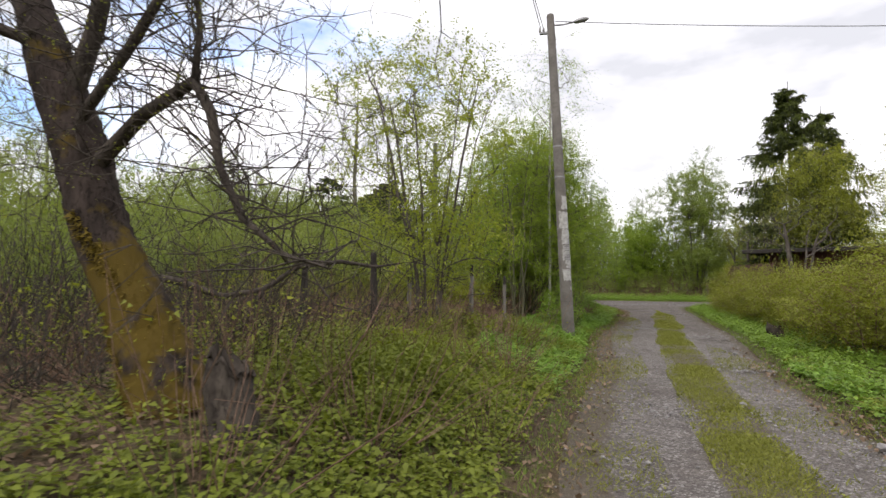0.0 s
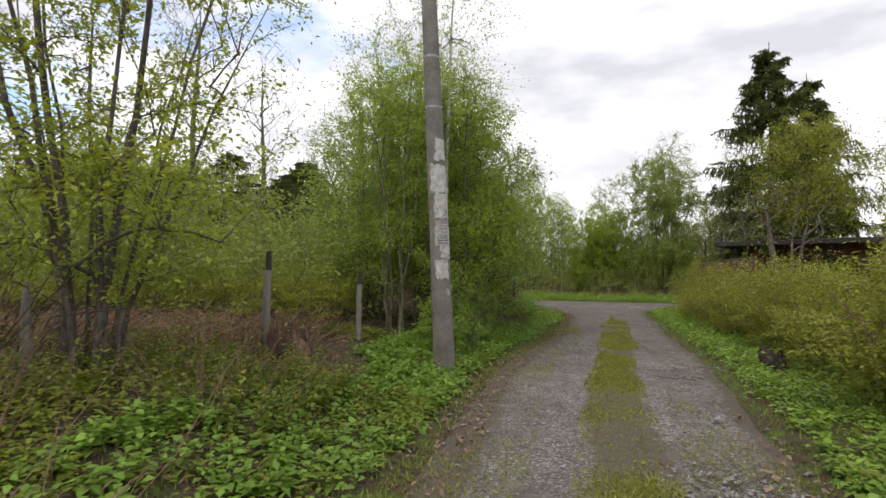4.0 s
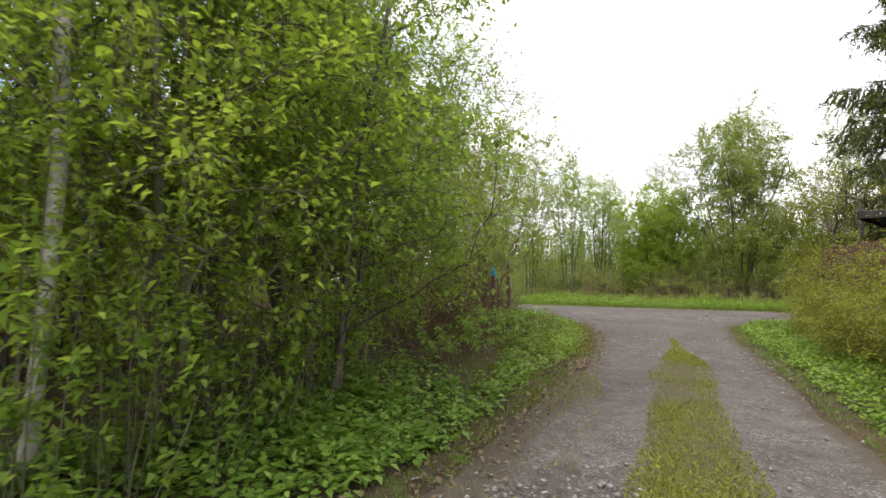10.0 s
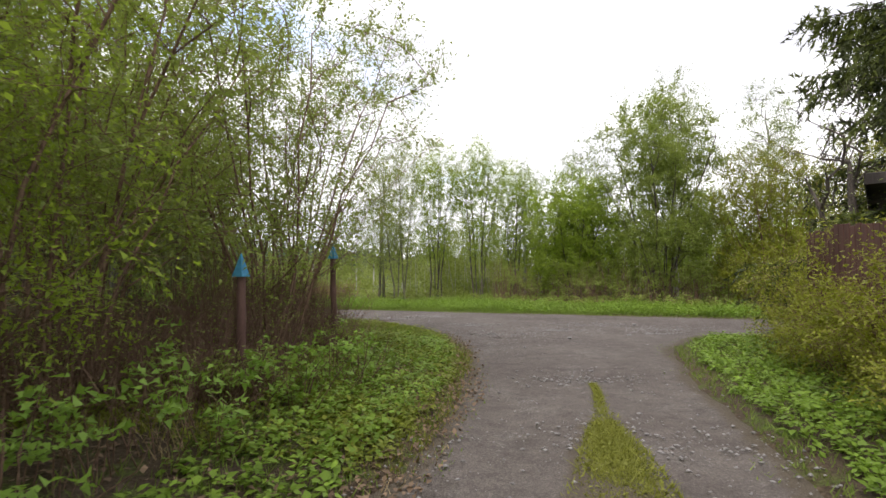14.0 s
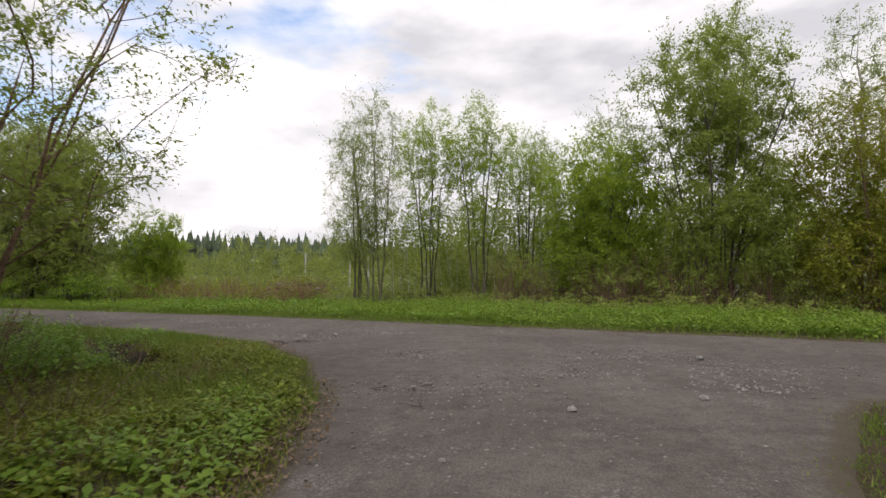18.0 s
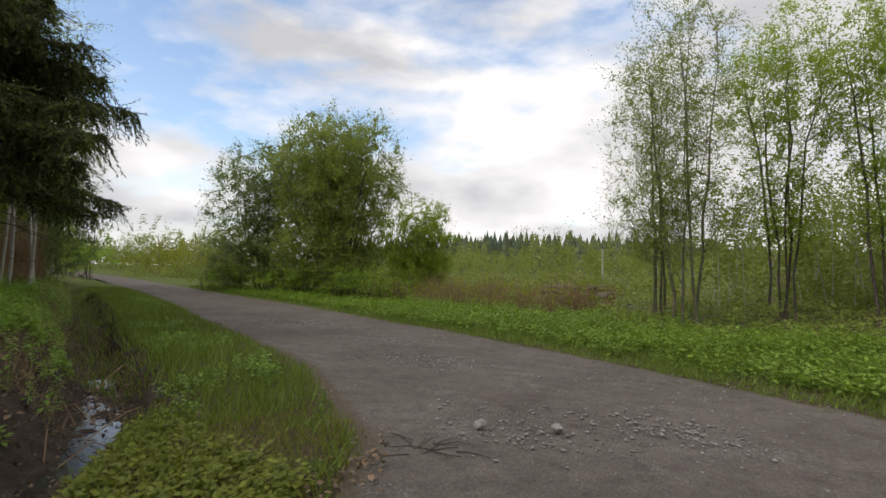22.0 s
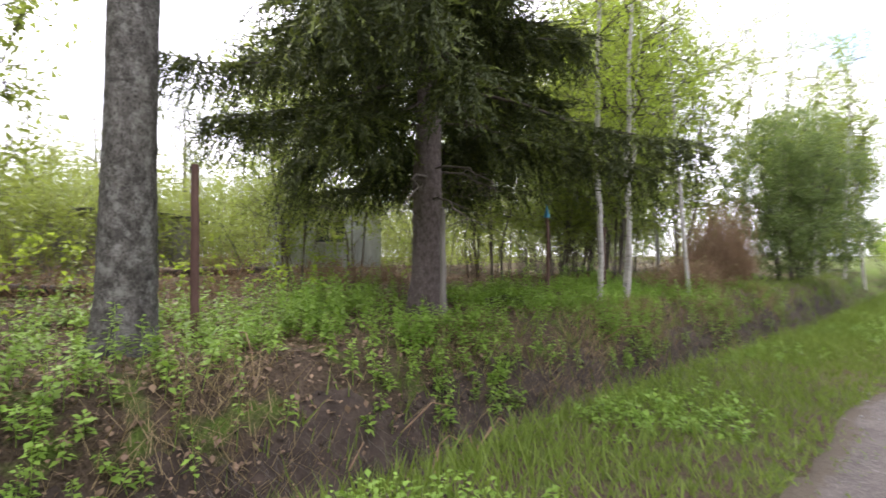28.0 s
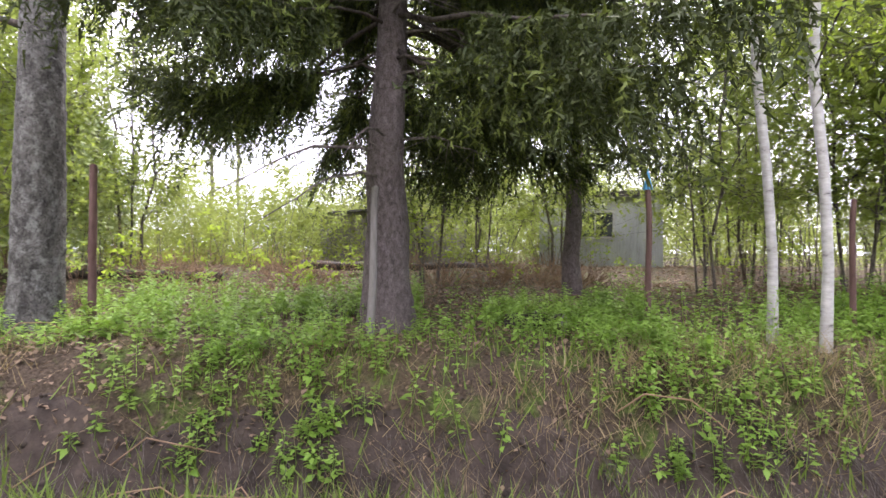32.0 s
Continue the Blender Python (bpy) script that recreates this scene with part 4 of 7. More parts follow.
def brush(name, label, category, seed, places, leaves, leaf, leafmat, stemmat, stems=5, stem_r=0.012, up=0.3, wide=0.6, low=0.15):
    """Joined far or fine growth that nobody could count: thin stems and loose leaves about the given (x, y, height, width)."""
    r = np.random.default_rng(seed)
    places = np.array(places, float)
    sd = road_sd(places[:, 0], places[:, 1])
    z0 = height(places[:, 0], places[:, 1], sd)
    k = np.repeat(np.arange(len(places)), stems)
    ang = r.random(len(k)) * 6.283
    rad = places[k, 3] * 0.5 * r.random(len(k))
    a = np.stack([places[k, 0] + np.cos(ang) * rad * 0.35, places[k, 1] + np.sin(ang) * rad * 0.35, z0[k] - 0.05], 1)
    h = places[k, 2] * (0.55 + 0.45 * r.random(len(k)))
    b = a + np.stack([np.cos(ang) * rad * 0.8, np.sin(ang) * rad * 0.8, h], 1)
    m = (a + b) / 2 + r.normal(size=a.shape) * np.stack([rad, rad, rad], 1) * 0.12
    sv, sf = join_arrays([tubes(a, m, stem_r, stem_r * 0.75, 3), tubes(m, b, stem_r * 0.75, stem_r * 0.3, 3)])
    ob = new(name, mesh_from(name, sv, sf, stemmat, True))
    tagged(ob, label, category, kind="stuff")
    if leaves:
        k = np.repeat(np.arange(len(places)), leaves)
        d = r.normal(size=(len(k), 3))
        d /= np.linalg.norm(d, axis=1, keepdims=True)
        d *= (r.random(len(k)) ** 0.4)[:, None]
        # leaves gather in clumps spread through the bush
        groups = max(6, leaves // 22)
        c = r.normal(size=(len(places) * groups, 3))
        c /= np.linalg.norm(c, axis=1, keepdims=True)
        c *= (r.random(len(c)) ** 0.45)[:, None] * 0.85
        pick = k * groups + r.integers(0, groups, len(k))
        d = c[pick] + d * (0.10 + 0.20 * r.random(len(c)))[pick][:, None]
        at = np.stack([places[k, 0] + d[:, 0] * places[k, 3] * 0.5, places[k, 1] + d[:, 1] * places[k, 3] * 0.5, z0[k] + places[k, 2] * (low + (1 - low) * (0.5 + 0.5 * d[:, 2]))], 1)
        at[:, 2] = np.maximum(at[:, 2], z0[k] + 0.02 + 0.3 * leaf * r.random(len(k)))
        v, f = leaf_tris(r, at, leaf, up, wide)
        part_mesh("foliage", mesh_from("foliage", v, f, leafmat), ob)
        tagged(ob.children[0], kind="stuff")
    return ob


# ---- trees and shrubs left of the track ----

# old leaning tree with moss, bare crooked branches
def mossy_tree(x, y):
    r = np.random.default_rng(5)
    root = thing("old_tree", x, y, zat(x, y) - 0.08, "old leaning tree with mossy cracked bark and bare crooked branches", "tree")
    trunk = [(-0.14, -0.02, 0), (-0.29, 0, 0.35), (-0.51, 0.02, 0.8), (-0.86, 0.03, 1.4), (-1.08, 0.05, 2.05), (-1.36, 0.05, 2.7), (-1.72, 0.1, 3.5), (-1.95, 0.1, 4.4)]
    rad = [0.35, 0.27, 0.225, 0.200, 0.190, 0.17, 0.12, 0.07]
    part_mesh("trunk", mesh_from("trunk", *rough_trunk(trunk, rad, 40, 90, r, 0.10, 11.0), M_BARK_MOSS, True), root, "cracked grey-brown trunk with yellow-green moss")
    n = 9000
    f = r.random(n) ** 1.2 * 1.55
    a = r.random(n) * 6.283
    keep = (np.sin(a * 2 + f * 2.5) + 0.9 * np.sin(f * 5 + a * 3) + 0.9 * (1.0 - f / 0.9)) > 0.15
    f, a = f[keep], a[keep]
    tz = np.array([p[2] for p in trunk])
    cx, rr = np.interp(f, tz, [p[0] for p in trunk]), np.interp(f, tz, rad)
    foot = np.stack([cx + np.cos(a) * rr * 0.97, 0.01 + np.sin(a) * rr * 0.97, f], 1)
    tip = foot + np.stack([np.cos(a), np.sin(a), -0.5 + 0 * a], 1) * 0.034 + r.normal(size=foot.shape) * 0.02
    side = np.stack([-np.sin(a), np.cos(a), 0.4 * r.normal(size=len(a))], 1) * 0.011
    tri = np.stack([foot - side, foot + side, tip], 1).reshape(-1, 3)
    tagged(part_mesh("moss", mesh_from("moss", tri, np.arange(len(tri)).reshape(-1, 3), M_MOSS), root, "soft yellow-green moss cushions"), kind="stuff")
    limbs = [
        ([(-1.00, 0.03, 1.85), (-0.45, -0.1, 2.25), (0.05, -0.2, 2.45), (0.22, -0.25, 2.2), (0.30, -0.25, 1.8), (0.50, -0.3, 1.45), (0.80, -0.3, 1.2), (1.15, -0.35, 1.1)], [0.11, 0.085, 0.07, 0.06, 0.05, 0.04, 0.028, 0.012]),
        ([(-1.22, 0.05, 2.4), (-0.95, 0.0, 3.0), (-0.72, -0.1, 3.7), (-0.6, -0.1, 4.5), (-0.5, -0.1, 5.2)], [0.13, 0.12, 0.10, 0.07, 0.03]),
        ([(-1.12, 0.0, 2.2), (-0.35, -0.3, 2.75), (0.05, -0.4, 3.2), (0.4, -0.5, 3.6), (0.8, -0.5, 3.75), (1.2, -0.45, 3.55), (1.6, -0.4, 3.4), (2.0, -0.3, 3.45)], [0.07, 0.06, 0.05, 0.042, 0.033, 0.026, 0.018, 0.008]),
        ([(0.05, -0.2, 2.45), (0.15, -0.3, 2.8), (0.12, -0.35, 3.3), (0.3, -0.4, 3.9)], [0.05, 0.04, 0.03, 0.012]),
        ([(-1.4, 0.0, 2.9), (-2.0, -0.4, 3.1), (-2.6, -0.7, 2.9), (-3.2, -0.9, 2.7)], [0.08, 0.06, 0.045, 0.02]),
    ]
    ends, pieces = [], []
    for k, (pts, rr) in enumerate(limbs):
        part_mesh("limb", mesh_from("limb", *chain_tube(np.array(pts), [0.62 * q for q in rr], 9, r, 0.07), M_BARK_DARK, True), root)
        p = np.array(pts)
        for i in range(1, len(p)):
            for f in r.random(15):
                s = p[i - 1] + (p[i] - p[i - 1]) * f
                ends.append(s)
    A, B, RA = [], [], []
    tips = []
    for s in ends:
        q = s
        d = r.normal(size=3) * np.array([0.9, 0.7, 0.6]) + np.array([0.1, 0, 0.25])
        d /= np.linalg.norm(d)
        ln = 0.14 + 0.16 * r.random()
        for seg in range(6):
            e = q + d * ln
            A.append(q); B.append(e); RA.append(0.0075 * (1 - seg / 6.5))
            if seg > 1:
                for _ in range(2):
                    side = d * 0.5 + r.normal(size=3) * 0.7
                    A.append(e); B.append(e + side / np.linalg.norm(side) * 0.13); RA.append(0.0028)
                    tips.append(B[-1])
            d = d + r.normal(size=3) * 0.42
            d /= np.linalg.norm(d)
            q = e
    RA = np.array(RA)
    tagged(part_mesh("twig_mass", mesh_from("twig_mass", *tubes(A, B, RA, RA * 0.75, 4), M_BARK_DARK, True), root, "tangle of bare dark twigs"), kind="stuff")
    tips = np.array(tips)
    tips = tips[tips[:, 0] < 0.6]
    pick = r.integers(0, len(tips), 4200)
    v, q = leaf_quads(r, tips[pick] + r.normal(size=(4200, 3)) * 0.025, 0.020, 0.3, 0.5)
    tagged(part_mesh("young_leaf_mass", mesh_from("young_leaf_mass", v, q, M_LEAF_YELLOW), root, "tiny opening yellow-green leaves"), kind="stuff")
    return root


mossy_tree(1.68, -1.07).scale = (0.84, 0.84, 0.84)

r1 = np.random.default_rng(21)
maple = tree("maple_tree", "many-stemmed young tree with sparse fresh leaves", "tree", 22, 2.0, 4.9, fan_stems(r1, 12, 4.4, 1.25, 0.3), [(-0.2, 0, 3.5, 1.9, 1.8, 1.8), (0.0, 0, 1.7, 1.6, 1.5, 1.1), (0.5, -0.5, 1.5, 0.9, 0.8, 0.8)],
             tips=420, leaves=23000, leaf=0.050, base_r=0.030, tip_r=0.003, bark=M_BARK, leafmat=M_LEAF_MAPLE, spread=0.20, sprays=5)

# bird cherry thicket with a birch in it
r2 = np.random.default_rng(31)
cherry = tree("bird_cherry", "dense leafy bird cherry with white blossom", "tree", 32, 4.35, 11.6, fan_stems(r2, 7, 4.4, 1.0, 0.4), [(0, 0, 3.2, 1.5, 1.5, 1.8), (0.3, -0.3, 1.8, 1.5, 1.4, 1.1), (-0.2, 0.2, 4.6, 1.0, 1.0, 1.1)],
              tips=360, leaves=28000, leaf=0.051, base_r=0.034, tip_r=0.003, bark=M_BARK_OLIVE, leafmat=M_LEAF_FRESH, spread=0.22, sprays=8, group="bird cherry thicket")
cherry_b = tree("bird_cherry", "dense leafy bird cherry with white blossom", "tree", 33, 4.7, 13.0, fan_stems(r2, 8, 4.4, 1.1, 0.4), [(0, 0, 3.2, 1.6, 1.6, 1.9), (0.3, -0.3, 1.9, 1.5, 1.4, 1.1), (0.1, 0.2, 4.7, 1.0, 1.0, 1.1)],
                tips=360, leaves=29000, leaf=0.052, base_r=0.034, tip_r=0.003, bark=M_BARK, leafmat=M_LEAF_CHERRY, spread=0.22, sprays=8, blossom=420, group="bird cherry thicket")
twin(cherry, 4.3, 14.6, 100, 0.95)
twin(cherry_b, 3.7, 14.5, 200, 0.95)
twin(cherry_b, 2.5, 12.3, 290, 0.95)
fresh = tree("young_tree", "slender young tree in bright fresh leaf", "tree", 34, 3.4, 10.35, fan_stems(r2, 6, 5.0, 0.7, 0.3), [(0, 0, 3.9, 1.3, 1.3, 1.8), (0, 0, 2.0, 1.2, 1.2, 1.2)],
             tips=300, leaves=20000, leaf=0.048, base_r=0.030, tip_r=0.003, bark=M_BARK_OLIVE, leafmat=M_LEAF_FRESH, spread=0.22, sprays=7, group="bird cherry thicket")
twin(fresh, 3.6, 12.6, 130, 1.1)
birch = tree("birch", "birch with black-marked white bark and hanging twigs", "tree", 35, 4.2, 10.75, [straight_stem(r2, 8.2, (0.02, 0.03), 11)], [(0.1, 0.1, 6.0, 1.3, 1.3, 2.4), (0, 0, 4.4, 1.2, 1.2, 1.2)],
             tips=150, leaves=6500, leaf=0.040, base_r=0.038, tip_r=0.0025, bark=M_BARK, trunkmat=M_BIRCH, leafmat=M_LEAF_FRESH, spread=0.32, hang=0.6, sprays=5, rise=0.2)

# willows before the junction
willow = tree("willow", "spreading willow with thin brown stems and small leaves", "shrub", 41, 5.1, 20.4, fan_stems(r2, 12, 4.5, 1.7, 0.5), [(0, 0, 3.5, 2.3, 2.3, 1.8), (0, 0, 1.9, 1.8, 1.8, 1.1)],
              tips=380, leaves=30000, leaf=0.044, tri=True, base_r=0.02, tip_r=0.0028, bark=M_TWIG_RED, leafmat=M_LEAF_WILLOW, spread=0.22, sprays=4, group="willows by the junction", arch=0.05, rise=0.55)
twin(willow, 4.3, 17.6, 70, 1.0)
twin(willow, 3.2, 19.6, 170, 1.0)
willow_b = tree("willow", "leafy willow shrub with many upright stems", "shrub", 42, 4.6, 16.3, fan_stems(r2, 9, 4.2, 1.0, 0.5), [(0, 0, 3.4, 1.5, 1.5, 1.7), (0.2, 0, 1.6, 1.3, 1.3, 1.1)],
                tips=260, leaves=20000, leaf=0.042, tri=True, base_r=0.02, tip_r=0.003, bark=M_TWIG_RED, leafmat=M_LEAF_FRESH, spread=0.26, sprays=4, group="willows by the junction", rise=0.5)
twin(willow_b, 2.4, 17.8, 120, 1.1)
twin(willow_b, 1.2, 21.5, 220, 1.0)
twin(willow, 4.0, 23.6, 20, 1.15)
twin(willow, 1.4, 24.2, 120, 0.7)

# thin background wood on the left
wood = tree("birch", "slim pale tree in thin new leaf", "tree", 51, -12.0, 12.5, [straight_stem(r2, 8.5, (0.01, 0.0), 10)], [(0, 0, 5.4, 1.4, 1.4, 2.8)], tips=110, leaves=5200, leaf=0.06, tri=True, base_r=0.075, bark=M_BARK_OLIVE, leafmat=M_LEAF_GREY, spread=0.3, sprays=3, hang=0.2, group="thin wood on the left")
thicket = tree("thicket_shrub", "tangled shrub of thin stems in pale green leaf", "shrub", 52, -1.2, 9.8, fan_stems(r2, 9, 2.6, 1.2, 0.6), [(0, 0, 1.9, 1.7, 1.7, 1.1), (0, 0, 0.9, 1.4, 1.4, 0.7)], tips=100, leaves=6000, leaf=0.07, tri=True, base_r=0.014, tip_r=0.003, bark=M_BARK, leafmat=M_LEAF_WILLOW, spread=0.26, sprays=4, group="thin wood on the left", rise=0.5)
for k, (x, y, s) in enumerate([(-4.5, 5.0, 1.0), (-6.0, 8.5, 1.15), (-3.0, 3.0, 0.9), (-7.5, 12.0, 1.3), (-5.5, 15.5, 0.8), (-9.5, 6.5, 1.3), (-4.0, 0.5, 1.0), (-10.0, 16.0, 1.0), (-6.8, 1.0, 1.2), (-9.0, 20.0, 1.0), (-4.0, 19.5, 0.8)]):
    twin(thicket, x, y, 57 * k, s)
for k, (x, y, s) in enumerate([(-11.0, 8.0, 1.0), (-15.0, 14.0, 1.1), (-10.5, 3.0, 1.1)]):
    twin(wood, x, y, 83 * k, s)
bare = tree("bare_tree", "leafless slender tree with an olive trunk", "tree", 53, -1.95, 12.55, [straight_stem(r2, 8.2, (0.02, 0.02), 9)], [(0, 0, 6.0, 1.3, 1.3, 2.6)], tips=240, leaves=250, leaf=0.03, tip_r=0.003, base_r=0.06, bark=M_BARK_OLIVE, leafmat=M_LEAF_YELLOW, spread=0.25, sprays=3, rise=0.75, group="bare trees")
twin(bare, -1.4, 15.4, 140, 0.9)

# ---- right of the track ----
hedge = tree("spirea_shrub", "dense yellow-green shrub of fine arching twigs", "shrub", 61, 10.3, 9.0, fan_stems(r2, 14, 1.25, 0.95, 0.6), [(0, 0, 0.95, 1.15, 1.15, 0.7), (0, 0, 0.5, 1.0, 1.0, 0.5)], tips=300, leaves=20000, leaf=0.040, tri=True, base_r=0.010, tip_r=0.002, bark=M_TWIG_RED, leafmat=M_LEAF_YELLOW, spread=0.17, sprays=4, group="shrub row by the fence", step=0.3, rise=0.4)
for k, (x, y, s) in enumerate([(9.8, 6.6, 1.25), (10.7, 11.3, 0.95), (11.3, 12.6, 1.2), (10.9, 14.2, 0.8), (11.5, 15.6, 1.1), (11.3, 17.4, 0.8), (12.0, 18.6, 1.05), (12.2, 20.4, 0.8), (12.8, 21.6, 1.05), (13.7, 22.9, 0.9), (11.6, 8.3, 1.6), (11.3, 5.0, 1.75), (9.9, 4.2, 1.1), (12.6, 7.0, 1.7), (14.8, 23.6, 0.9)]):
    twin(hedge, x, y, 71 * k, s, s * (0.85 + 0.3 * ((k * 0.618) % 1)))
sp1 = spruce("spruce", "tall dark spruce behind the brown shed", 71, 15.6, 22.6, 10.6, 3.3, 1.5, 0.16, 100000, 0.12, "spruces by the shed", 0.55, 0.55, 5)
twin(sp1, 17.3, 23.2, 120, 0.9)
weeping = tree("birch", "weeping birch with yellow-green hanging twigs", "tree", 72, 15.9, 20.9, [straight_stem(r2, 7.6, (0.0, 0.02), 9)], [(0, 0, 5.6, 1.8, 1.8, 1.9), (0, 0, 4.2, 1.7, 1.7, 1.0)], tips=260, leaves=30000, leaf=0.075, tri=True, base_r=0.07, bark=M_BARK_OLIVE, leafmat=M_LEAF_SCRUB, spread=0.4, hang=1.0, sprays=5, rise=0.2)
twin(weeping, 18.5, 18.0, 150, 1.0)
apple = tree("apple_tree", "small garden tree with open crown and few leaves", "tree", 73, 13.6, 22.3, fan_stems(r2, 3, 3.2, 0.9, 0.2), [(0, 0, 3.2, 1.7, 1.7, 1.1)], tips=90, leaves=900, leaf=0.05, base_r=0.07, bark=M_BARK, leafmat=M_LEAF_GREY, spread=0.2, sprays=4, rise=0.6)
twin(apple, 14.2, 19.0, 100, 1.15, label="flowering grey-green garden tree beside the shed")

# ---- beyond the road ----
aspen = tree("aspen", "tall slim tree with two stems in thin new leaf", "tree", 81, 3.7, 39.7, [straight_stem(r2, 8.9, (0.02, 0.0), 10), straight_stem(r2, 8.0, (-0.06, 0.02), 9, 0.04, 0.35), straight_stem(r2, 7.2, (0.09, -0.03), 9, 0.05, 0.2, 0.3), straight_stem(r2, 6.6, (-0.10, -0.02), 9, 0.05, -0.2, 0.1)], [(0, 0, 5.4, 1.7, 1.7, 3.0), (-0.2, 0, 2.9, 1.7, 1.6, 1.4)], tips=340, leaves=24000, leaf=0.058, tri=True, base_r=0.045, tip_r=0.003, bark=M_BARK_OLIVE, leafmat=M_LEAF_WILLOW, spread=0.30, sprays=6, group="trees beyond the road", rise=0.6)
twin(aspen, 2.6, 41.6, 90, 0.92)
aspen_b = tree("aspen", "slim many-stemmed tree in fresh green leaf", "tree", 82, 5.2, 44.0, fan_stems(r2, 5, 8.4, 1.1, 0.4), [(0, 0, 6.4, 1.7, 1.7, 2.7), (0, 0, 3.4, 1.2, 1.2, 1.4)], tips=300, leaves=34000, leaf=0.070, tri=True, base_r=0.040, tip_r=0.003, bark=M_BARK, leafmat=M_LEAF_FRESH, spread=0.36, sprays=4, group="trees beyond the road", rise=0.6)
twin(aspen_b, 7.6, 43.2, 120, 1.0)
twin(aspen_b, 9.8, 46.5, 200, 0.92)
round_bush = tree("goat_willow", "dense round goat willow in bright green leaf", "tree", 83, 12.6, 42.2, fan_stems(r2, 8, 5.4, 1.9, 0.6), [(0, 0, 4.2, 2.6, 2.6, 2.7), (0, 0, 1.9, 2.5, 2.5, 1.5)], tips=420, leaves=46000, leaf=0.115, tri=True, base_r=0.045, bark=M_BARK, leafmat=M_LEAF_FRESH, spread=0.36, sprays=7, group="trees beyond the road", rise=0.5)
big_willow = tree("goat_willow", "large spreading willow in pale green leaf", "tree", 84, 16.4, 40.2, fan_stems(r2, 8, 8.4, 2.4, 0.8), [(0, 0, 6.8, 3.1, 3.1, 3.4), (0.5, -0.6, 3.0, 2.9, 2.8, 2.3)], tips=520, leaves=72000, leaf=0.105, tri=True, base_r=0.055, bark=M_BARK, leafmat=M_LEAF_WILLOW, spread=0.38, sprays=7, group="trees beyond the road", rise=0.5)
yellow = tree("willow", "broad yellow-green willow shrub", "shrub", 85, 20.0, 37.2, fan_stems(r2, 9, 5.6, 2.0, 0.8), [(0, 0, 4.4, 2.5, 2.5, 2.5), (0, -0.4, 1.8, 2.5, 2.5, 1.6)], tips=400, leaves=40000, leaf=0.10, tri=True, base_r=0.04, bark=M_TWIG_RED, leafmat=M_LEAF_YELLOW, spread=0.36, sprays=7, group="trees beyond the road", rise=0.5)
tall_birch = tree("birch", "tall birch rising over the willows", "tree", 86, 18.2, 43.4, [straight_stem(r2, 12.6, (0.0, 0.0), 12)], [(0, 0, 8.6, 1.9, 1.9, 4.0)], tips=150, leaves=15000, leaf=0.09, tri=True, base_r=0.11, bark=M_BARK, trunkmat=M_BIRCH, leafmat=M_LEAF_GREY, spread=0.45, hang=0.4, sprays=4, group="trees beyond the road", rise=0.4)
twin(yellow, 23.5, 35.6, 80, 1.05)
twin(yellow, 28.5, 32.5, 200, 1.1)
twin(tall_birch, 13.8, 46.5, 100, 0.78)
twin(tall_birch, 10.6, 49.0, 170, 0.72)
twin(tall_birch, 22.5, 42.0, 250, 0.9)

# big bush on the far roadside
bigbush = tree("goat_willow", "big dark many-stemmed willow by the roadside", "tree", 91, -11.6, 41.6, fan_stems(r2, 12, 6.8, 3.0, 0.9), [(0, 0, 5.6, 3.4, 3.2, 2.9), (0.2, -0.4, 2.4, 2.9, 2.7, 1.9)], tips=640, leaves=72000, leaf=0.10, tri=True, base_r=0.05, tip_r=0.0035, bark=M_BARK, leafmat=M_LEAF_WILLOW, spread=0.36, sprays=7, group="roadside bushes", rise=0.5)
cherry_far = tree("bird_cherry", "dense bird cherry dotted with white blossom", "tree", 92, -17.2, 41.4, fan_stems(r2, 7, 6.0, 2.0, 0.8), [(0, 0, 4.8, 2.9, 2.9, 2.9), (0, -0.3, 2.0, 2.9, 2.9, 1.9)], tips=520, leaves=62000, leaf=0.10, tri=True, base_r=0.045, tip_r=0.0035, bark=M_BARK, leafmat=M_LEAF_DUSTY, spread=0.36, sprays=7, blossom=1500, group="roadside bushes", rise=0.45)
twin(round_bush, -7.5, 42.6, 40, 0.62, label="pale low willow at the edge of the big bush")
twin(bigbush, -13.6, 42.8, 120, 0.92)
twin(cherry_far, -19.4, 32.3, 100, 0.72)
twin(bigbush, -26.5, 33.2, 60, 0.85)
twin(cherry_far, -33.0, 34.0, 200, 0.9)
brush("roadside_shrubs", "low yellow-green shrubs along the far roadside", "shrub", 93, [(x, 0.5 * (37.6 - 0.235 * x) + 0.5 * (39.6 - 0.235 * x) + 2.6 + np.sin(x), 3.8 + 1.0 * np.sin(x * 1.7), 3.4) for x in np.arange(-90, -25, 2.4)], 640, 0.17, M_LEAF_YELLOW, M_TWIG_RED, 6, 0.015)
brush("roadside_bushes", "dense bushes and small trees along the bank", "shrub", 94, [(x, 30.2 - 0.235 * x + np.sin(x * 1.3), 4.6 + 1.2 * np.sin(x * 1.9), 4.2) for x in np.arange(-110, -37, 2.6)], 520, 0.24, M_LEAF_CHERRY, M_BARK_DARK, 5, 0.02)

brush("road_end_wood", "pale wood where the road runs out of sight", "thicket", 95, [(x, 59 - 0.19 * (x + 130) + 9 * np.sin(x * 2.3), 6.0 + 2.5 * np.sin(x * 1.1), 6.0) for x in np.arange(-215, -118, 2.2)], 420, 0.34, M_FAR_BIRCH, M_BARK, 2, 0.05, 0.3, 0.6, -0.1)

